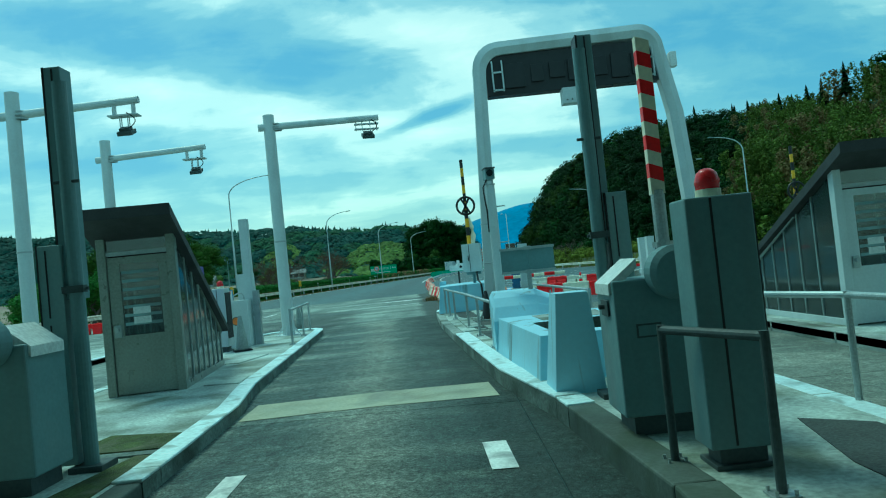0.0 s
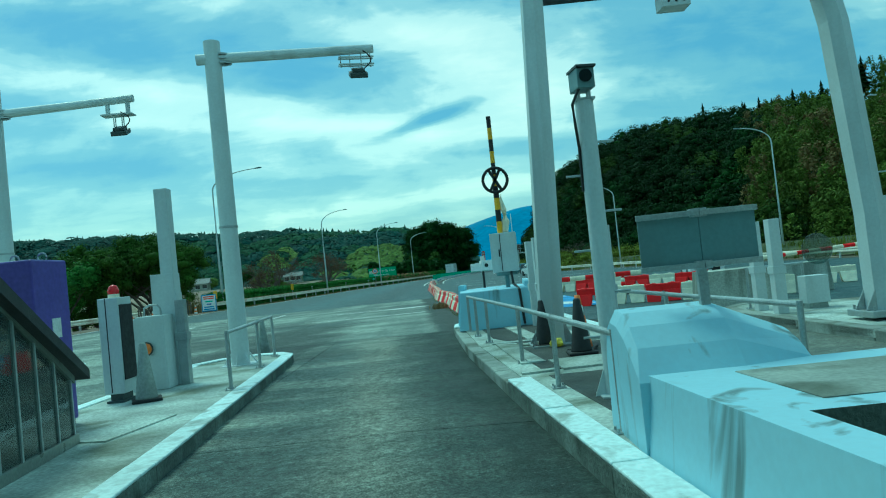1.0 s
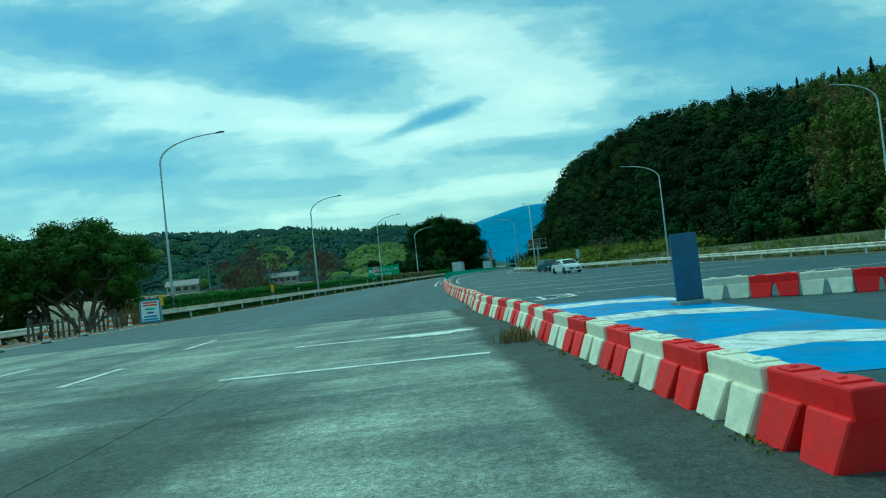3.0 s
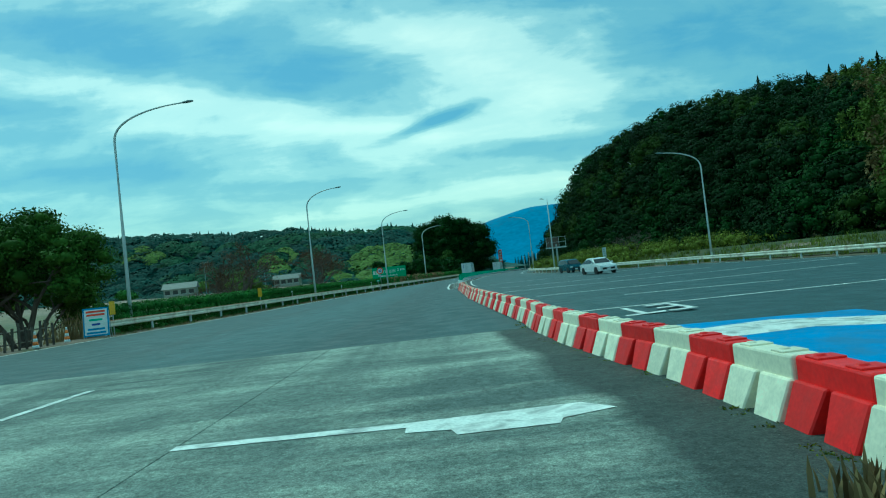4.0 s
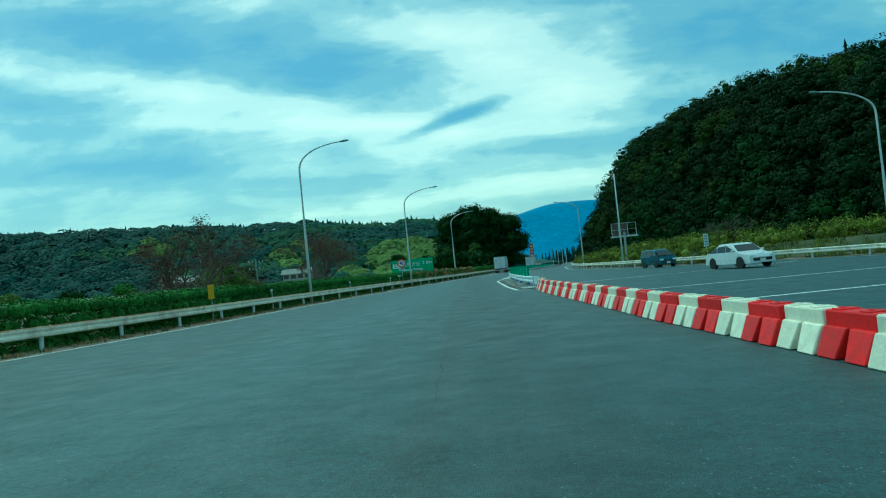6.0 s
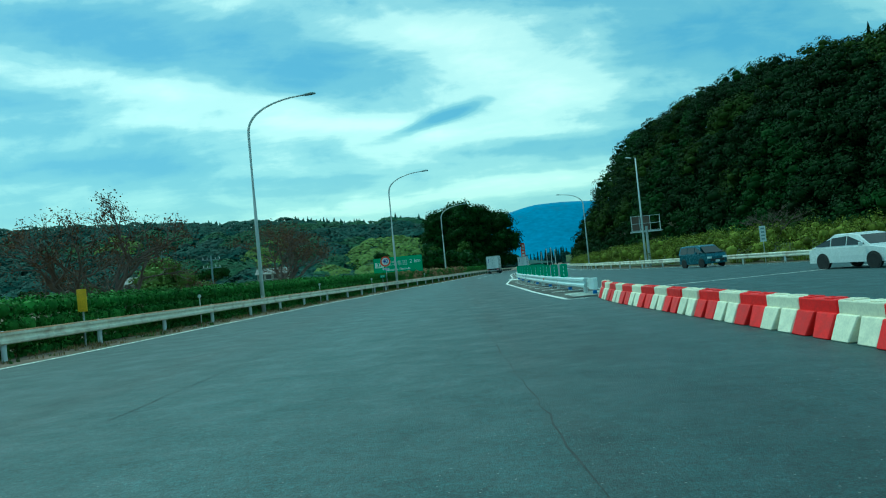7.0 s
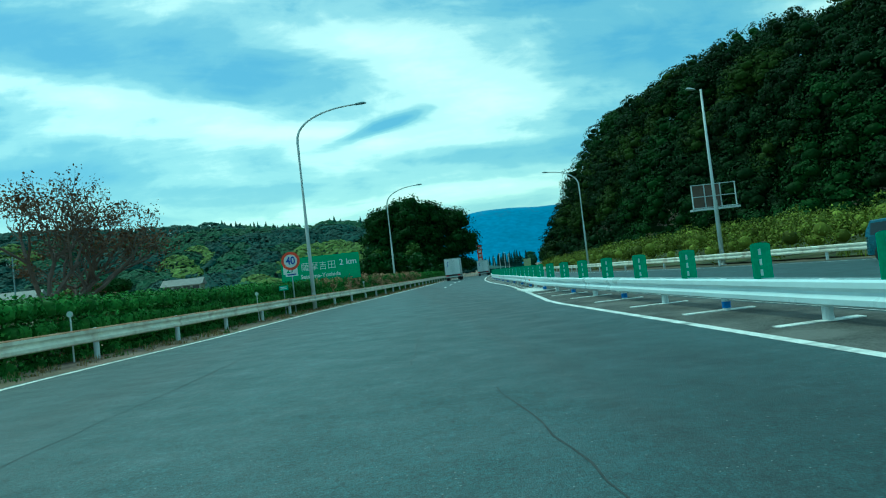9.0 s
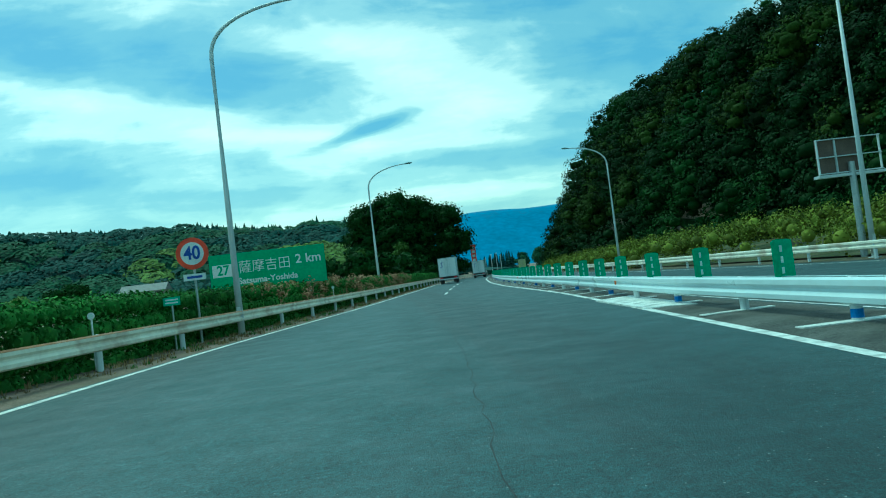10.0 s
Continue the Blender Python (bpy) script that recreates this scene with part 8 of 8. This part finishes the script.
wood("shrub_belt", [(RNG.uniform(-24, -4) + (y - 200) * 0.12, y, -0.6, RNG.uniform(3, 7), RNG.uniform(2.2, 3.6), 10) for y in RNG.uniform(195, 250, 22)], "leaf_mid", 60, 0.4, "mixed green shrubs below the tall trees")


def ridge_height(x):
    return float(np.interp(x, [-420, -300, -230, -170, -120, -54, -30, -10, 8, 20, 36], [56, 47.5, 44, 39, 36, 30, 29, 24, 14, 4, 0])) + 2.5 * noise.noise(Vector((x * 0.03, 0, 5))) + 1.5 * noise.noise(Vector((x * 0.11, 0, 8)))


def ridge_ground(x, y):
    return 1.0 + ridge_height(x) * 0.88 * smooth((y - 282) / 112) - (0 if y < 420 else (y - 420) * 0.1)


def ridge_canopy():
    """Tree tops that cover the far slope: leaf clumps over rounded crowns."""
    spots = {"leaf_haze": [], "leaf_haze_green": [], "leaf_yellow": [], "leaf_haze_dark": []}
    for i in range(210000):
        x, y = RNG.uniform(-470, 18), RNG.uniform(284, 412)
        s = 0.10 if noise.noise(Vector((x * 0.013, y * 0.02, 4))) > 0 else 0.15
        dist, pts = noise.voronoi(Vector((x * s, y * s, 0)))
        cx, cy = pts[0].x / s, pts[0].y / s
        rr = 0.62 / s
        ox, oy = (x - cx) / rr, (y - cy) / rr
        lift = max(0.0, 1 - ox * ox - oy * oy) ** 0.5
        pick = noise.noise(Vector((cx * 0.018, cy * 0.03, 2)))
        pick += 0.26 * math.exp(-((cx + 22) / 30) ** 2) - 0.14 * smooth((-70 - cx) / 60) + 0.7 * math.exp(-((cx + 72) / 11) ** 2 - ((cy - 328) / 10) ** 2) + 0.25 * noise.noise(Vector((cx * 7.3, cy * 7.3, 1)))
        own = noise.noise(Vector((cx * 3.1, cy * 3.1, 7)))
        key = "leaf_yellow" if (pick > 0.34 and cy < 380) else "leaf_haze_green" if pick > 0.13 else "leaf_haze" if own > -0.12 else "leaf_haze_dark"
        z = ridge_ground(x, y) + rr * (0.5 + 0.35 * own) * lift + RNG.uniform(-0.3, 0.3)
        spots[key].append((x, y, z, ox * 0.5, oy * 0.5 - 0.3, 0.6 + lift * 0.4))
    names = {"leaf_haze": ("far_ridge_woods", "dark wooded ridge behind the fields"), "leaf_haze_green": ("far_green_woods", "mid-green broadleaf woods on the far ridge"),
             "leaf_yellow": ("far_bamboo", "pale yellow-green bamboo stands on the far ridge"), "leaf_haze_dark": ("far_evergreens", "evergreen crowns on the far ridge, haze in their colour")}
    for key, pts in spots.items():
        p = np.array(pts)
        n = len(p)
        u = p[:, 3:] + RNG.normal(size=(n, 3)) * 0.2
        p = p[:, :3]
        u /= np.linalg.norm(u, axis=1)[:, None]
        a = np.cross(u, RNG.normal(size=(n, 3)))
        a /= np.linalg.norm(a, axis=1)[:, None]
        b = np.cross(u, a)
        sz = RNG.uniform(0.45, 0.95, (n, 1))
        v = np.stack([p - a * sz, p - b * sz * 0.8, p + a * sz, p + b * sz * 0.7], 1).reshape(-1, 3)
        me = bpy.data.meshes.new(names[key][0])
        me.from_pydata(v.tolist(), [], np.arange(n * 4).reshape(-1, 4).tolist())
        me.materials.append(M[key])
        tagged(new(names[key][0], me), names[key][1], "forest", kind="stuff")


ridge_canopy()


def far_conifers():
    bm_v, bm_f = [], []
    for i in range(420):
        x = RNG.uniform(-420, -110) if i % 4 else RNG.normal() * 16 - 60
        z = ridge_height(x) * 0.88 + 0.2
        y = 398 + RNG.uniform(-10, 14)
        h, r = RNG.uniform(3.2, 5.4), RNG.uniform(1.1, 1.8)
        for k in range(4):
            zb, zt = z + h * k * 0.22, z + h * (0.42 + k * 0.2)
            rr = r * (1 - 0.2 * k)
            o = len(bm_v)
            a0 = RNG.uniform(0, 6)
            bm_v += [(x + rr * math.cos(a0 + j * math.pi / 3) * RNG.uniform(.7, 1.1), y + rr * math.sin(a0 + j * math.pi / 3), zb + RNG.uniform(-.4, .4)) for j in range(6)] + [(x, y, zt)]
            bm_f += [(o + j, o + (j + 1) % 6, o + 6) for j in range(6)]
    tagged(raw("ridge_conifers", bm_v, bm_f, M["leaf_haze"]), "small pointed conifers along the far ridge line", "forest", kind="stuff")


far_conifers()


def terrain_strip(name, f, xs, ys, material, label, cat):
    verts = [(x, y, f(x, y)) for y in ys for x in xs]
    n = len(xs)
    faces = [(j * n + i, j * n + i + 1, (j + 1) * n + i + 1, (j + 1) * n + i) for j in range(len(ys) - 1) for i in range(n - 1)]
    return tagged(raw(name, verts, faces, material, smooth=True), label, cat, kind="structure")


terrain_strip("backdrop_ridge", ridge_ground, list(np.arange(-700, 30, 8.0)), list(np.arange(280, 520, 8.0)), M["leaf_haze_dark"], "wooded slope of the far ridge", "hill")


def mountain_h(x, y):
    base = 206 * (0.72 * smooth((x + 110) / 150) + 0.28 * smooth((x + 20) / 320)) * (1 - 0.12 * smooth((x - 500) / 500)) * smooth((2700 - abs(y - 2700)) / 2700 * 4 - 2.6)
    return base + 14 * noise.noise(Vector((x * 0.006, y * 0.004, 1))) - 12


terrain_strip("backdrop_mountain", mountain_h, list(np.arange(-300, 1900, 22.0)), list(np.arange(1700, 3300, 60.0)), M["mountain"], "distant mountain with blue haze in its colour", "mountain")


# ---- hedge, brush, single trees ----
def hedge():
    c, q = [], []
    y = 66.0
    while y < 215:
        x0 = rail_l(y) - 1.12
        h = 1.55 + 0.10 * noise.noise(Vector((y * 0.2, 0, 0)))
        for o, z in ((0.38, 0.3), (0.4, 0.7), (0.4, 1.1), (0.36, h), (-0.1, h), (-0.55, h), (-0.1, 0.8)):
            c.append((x0 + o + RNG.uniform(-.07, .07), y + RNG.uniform(-.2, .2), gz(x0, y) + z - 0.2))
            q.append(RNG.uniform(0.34, 0.44))
        y += 0.5
    tagged(leaves_mesh("hedge", c, q, 150, 0.046, M["leaf_hedge"], flat=0.9, core=0.66), "long clipped dark green hedge behind the guardrail", "hedge", kind="stuff")


hedge()


def dry_vines():
    c, q = [], []
    for y in RNG.uniform(131, 178, 210):
        x0 = rail_l(y) - 1.0
        c.append((x0 + RNG.uniform(-0.2, 0.62), y, gz(x0, y) + RNG.uniform(0.6, 1.62)))
        q.append(RNG.uniform(0.2, 0.42))
    tagged(leaves_mesh("dry_vines", c, q, 60, 0.055, M["leaf_dry"], flat=0.9, core=0.3), "brown dry vines hanging over the hedge", "shrubs", kind="stuff")


dry_vines()


def brush():
    c, q = [], []
    for y in np.arange(112, 232, 1.1):
        for _ in range(7):
            o = RNG.uniform(0.9, max(3.0, HILL_X(y) - RAIL_R(y) - 1))
            x = RAIL_R(y) + o
            h = RNG.uniform(1.0, 2.7) * (1 if y > 122 else 0.7)
            c.append((x, y, gz(x, y) + h * 0.6))
            q.append(RNG.uniform(0.55, 1.0))
    tagged(leaves_mesh("roadside_brush", c, q, 120, 0.085, M["leaf_brush"], flat=1.0, core=0.5, jitter=0.7, rough=(0.6, 1.25)), "tangled yellow-green brush on the opposite verge", "shrubs", kind="stuff")


brush()


def blades(name, spots, h, key, label, n=26):
    """Tufts of thin grass blades."""
    v, f = [], []
    for x, y, z, s in spots:
        for _ in range(n):
            a, l = RNG.uniform(0, 6.28), h * s * RNG.uniform(0.5, 1.2)
            b = RNG.uniform(0.05, 0.55) * l
            px, py = x + RNG.normal() * 0.12 * s, y + RNG.normal() * 0.12 * s
            w = 0.008 * (1 + s)
            o = len(v)
            ca, sa = math.cos(a), math.sin(a)
            v += [(px - sa * w, py + ca * w, z), (px + sa * w, py - ca * w, z), (px + ca * b * .4 + sa * w * .8, py + sa * b * .4 - ca * w * .8, z + l * .6), (px + ca * b * .4 - sa * w * .8, py + sa * b * .4 + ca * w * .8, z + l * .6), (px + ca * b, py + sa * b, z + l)]
            f += [(o, o + 1, o + 2, o + 3), (o + 3, o + 2, o + 4)]
    return tagged(raw(name, v, f, M[key]), label, "grass", kind="stuff")


blades("dry_grass", [(rail_l(y) + RNG.uniform(-0.9, 0.75), y, gz(rail_l(y), y) + 0.01, RNG.uniform(0.3, 0.9)) for y in RNG.uniform(64, 190, 1300)], 0.2, "dry_grass", "dry grass and weeds under the guardrail", 12)
blades("roadside_weeds", [(rail_l(y) + RNG.uniform(-0.9, 0.75), y, gz(rail_l(y), y) + 0.01, RNG.uniform(0.3, 0.8)) for y in RNG.uniform(64, 190, 500)], 0.22, "leaf_hedge", "green weeds under the guardrail", 12)
blades("bank_grass", [(RAIL_R(y) + o, y, gz(RAIL_R(y) + o, y) + 0.05, RNG.uniform(0.7, 1.6)) for y, o in zip(RNG.uniform(40, 125, 900), RNG.uniform(0.6, 9.0, 900))], 0.5, "leaf_brush", "rough green and yellow grass on the bank", 12)
blades("barrier_weeds", [(BAR_X(y) - 0.34 + RNG.uniform(-.08, .1), y, 0.005, RNG.uniform(0.15, 0.35)) for y in RNG.uniform(24, 45, 90)], 0.07, "leaf_brush", "moss and small weeds along the barrier feet", 12)
blades("dry_tuft", [(-0.84 + RNG.uniform(-.14, .14), 31.8 + RNG.uniform(-.35, .35), 0.015, 1.0) for _ in range(7)], 0.22, "dry_grass", "tuft of dry brown grass at the barrier row", 30)
blades("pampas_grass", [(-22.5 + RNG.uniform(-1.0, 1.2), 64.8 + RNG.uniform(-1.5, 1.5), -0.1, RNG.uniform(0.9, 1.6)) for _ in range(26)], 1.0, "dry_grass", "pale pampas grass behind the notice board", 16)
blades("field_grass", [(RNG.uniform(-60, -21), y, gz(-40, y) + 0.25, RNG.uniform(1, 2)) for y in RNG.uniform(60, 170, 1500)], 0.7, "dry_grass", "dry tall grass in the field", 10)


def limbs(bm, p, d, length, r, depth, out):
    """Branching limbs; out collects the tips."""
    q = p + d * length
    mid = p.lerp(q, 0.5) + Vector((RNG.normal(), RNG.normal(), RNG.normal() * 0.4)) * length * 0.06
    tube(bm, [p, mid, q], [r, r * 0.82, r * 0.62], 6 if depth > 1 else 4)
    out.append((q, depth))
    if depth == 0:
        return
    for _ in range(3 if depth > 1 else 4):
        nd = (d + Vector((RNG.normal(), RNG.normal(), RNG.normal() * 0.55 + 0.15)) * 0.62).normalized()
        s = p.lerp(q, RNG.uniform(0.55, 1.0))
        limbs(bm, s, nd, length * RNG.uniform(0.55, 0.8), r * 0.55, depth - 1, out)


def tree(x, y, h, spread, key, label, depth=4, per=40, size=0.14, density=1.0, lobe=0.5, min_depth=1):
    z = gz(x, y) - 0.1
    t = thing("tree", pose(x, y, z), label, "tree", "trees beside the highway")
    bm = B()
    tips = []
    for k in range(3):
        d = Vector((RNG.normal() * 0.35 * spread, RNG.normal() * 0.35 * spread, 1)).normalized()
        limbs(bm, Vector((RNG.normal() * 0.08, RNG.normal() * 0.08, 0)), d, h * 0.36, 0.02 * h, depth, tips)
    part("trunk", bm, M["twig"] if per < 20 else M["bark"], t, "bare branching trunk")
    pts = [p for p, dpt in tips if dpt <= min_depth and RNG.uniform() < density]
    if pts and per:
        ob = leaves_mesh("crown", [tuple(p) for p in pts], [lobe * RNG.uniform(0.6, 1.3) for _ in pts], per, size, M[key], core=0.0 if per < 20 else 0.5)
        ob.parent = t
    return t


tree(-30.5, 71.0, 12.0, 1.3, "leaf_tree", "leafy green tree behind the verge", 4, 105, 0.085, 1.0, 0.95)
tree(-27.2, 67.5, 10.0, 1.2, "leaf_tree", "leafy green tree behind the notice board", 4, 105, 0.085, 1.0, 0.85)
tree(-35.5, 76.0, 12.0, 1.4, "leaf_tree", "leafy green tree in the field", 4, 105, 0.085, 1.0, 1.0)
tree(-33.0, 62.0, 9.5, 1.4, "leaf_hedge", "dense green tree in the field", 4, 105, 0.085, 1.0, 0.95)
tree(-23.4, 95.0, 9.2, 1.8, "leaf_rust", "thinly leaved tree with rusty brown leaves", 5, 7, 0.05, 0.6, 0.4)
tree(-25.6, 99.0, 6.6, 1.6, "leaf_rust", "bare pale-twigged tree behind the hedge", 5, 3, 0.06, 0.2, 0.3)
tree(-20.6, 116.0, 9.0, 1.9, "leaf_rust", "winter tree with reddish twigs and rusty last leaves", 5, 9, 0.05, 0.7, 0.4)
tree(-23.5, 108.0, 5.5, 1.4, "leaf_rust", "bare grey bush behind the hedge", 4, 3, 0.07, 0.4, 0.3)
tree(-29.0, 118.5, 7.5, 1.3, "leaf_yellow", "small tree turning yellow-brown in the field", 4, 60, 0.12, 1.0, 0.75)
tree(-21.0, 122.0, 4.2, 1.4, "leaf_rust", "small rusty bush behind the hedge", 3, 30, 0.12, 0.9, 0.5)
tree(23.5, 127.0, 5.6, 2.2, "leaf_rust", "bare grey tree on the opposite verge", 4, 0, 0.1, 0.5)
for i in range(9):
    x, y = -70 - 22 * i + RNG.uniform(-6, 6), 262 + RNG.uniform(-14, 14)
    tree(x, y, RNG.uniform(5, 8), 1.2, ("leaf_mid", "leaf_yellow", "leaf_hedge")[i % 3], "round green tree out in the fields", 3, 40, 0.28, 1.0, 1.3, 2)


def house(x, y, rz, w, d, h, label):
    t = thing("house", pose(x, y, gz(x, y), 0, 0, rz), label, "house", "houses beyond the field")
    bm = B()
    box(bm, -w / 2, w / 2, -d / 2, d / 2, 0, h, 0.02)
    part("wall", bm, M["hut_metal"], t)
    bm = B()
    prism(bm, [(-d / 2 - 0.6, h - 0.1), (d / 2 + 0.6, h - 0.1), (0, h + d * 0.28)], -w / 2 - 0.5, w / 2 + 0.5, "x")
    part("roof", bm, M["roof_tile"], t, "grey tiled gable roof")
    for i in range(4):
        bm = B()
        xx = -w / 2 + w * (i + 0.5) / 4
        box(bm, xx - 0.7, xx + 0.7, -d / 2 - 0.05, -d / 2 + 0.02, 0.9, 2.1)
        wn = part("window", bm, M["car_glass"], t)
        bm = B()
        box(bm, xx - 0.78, xx + 0.78, -d / 2 - 0.08, -d / 2 - 0.02, 0.82, 0.9)
        part("sill", bm, M["steel_light"], wn)


house(-84, 236, 12, 9, 6, 2.6, "low grey farmhouse with pale gable roof beyond the field")
house(-55, 250, 5, 8, 5, 2.4, "low grey-roofed farmhouse beyond the field")
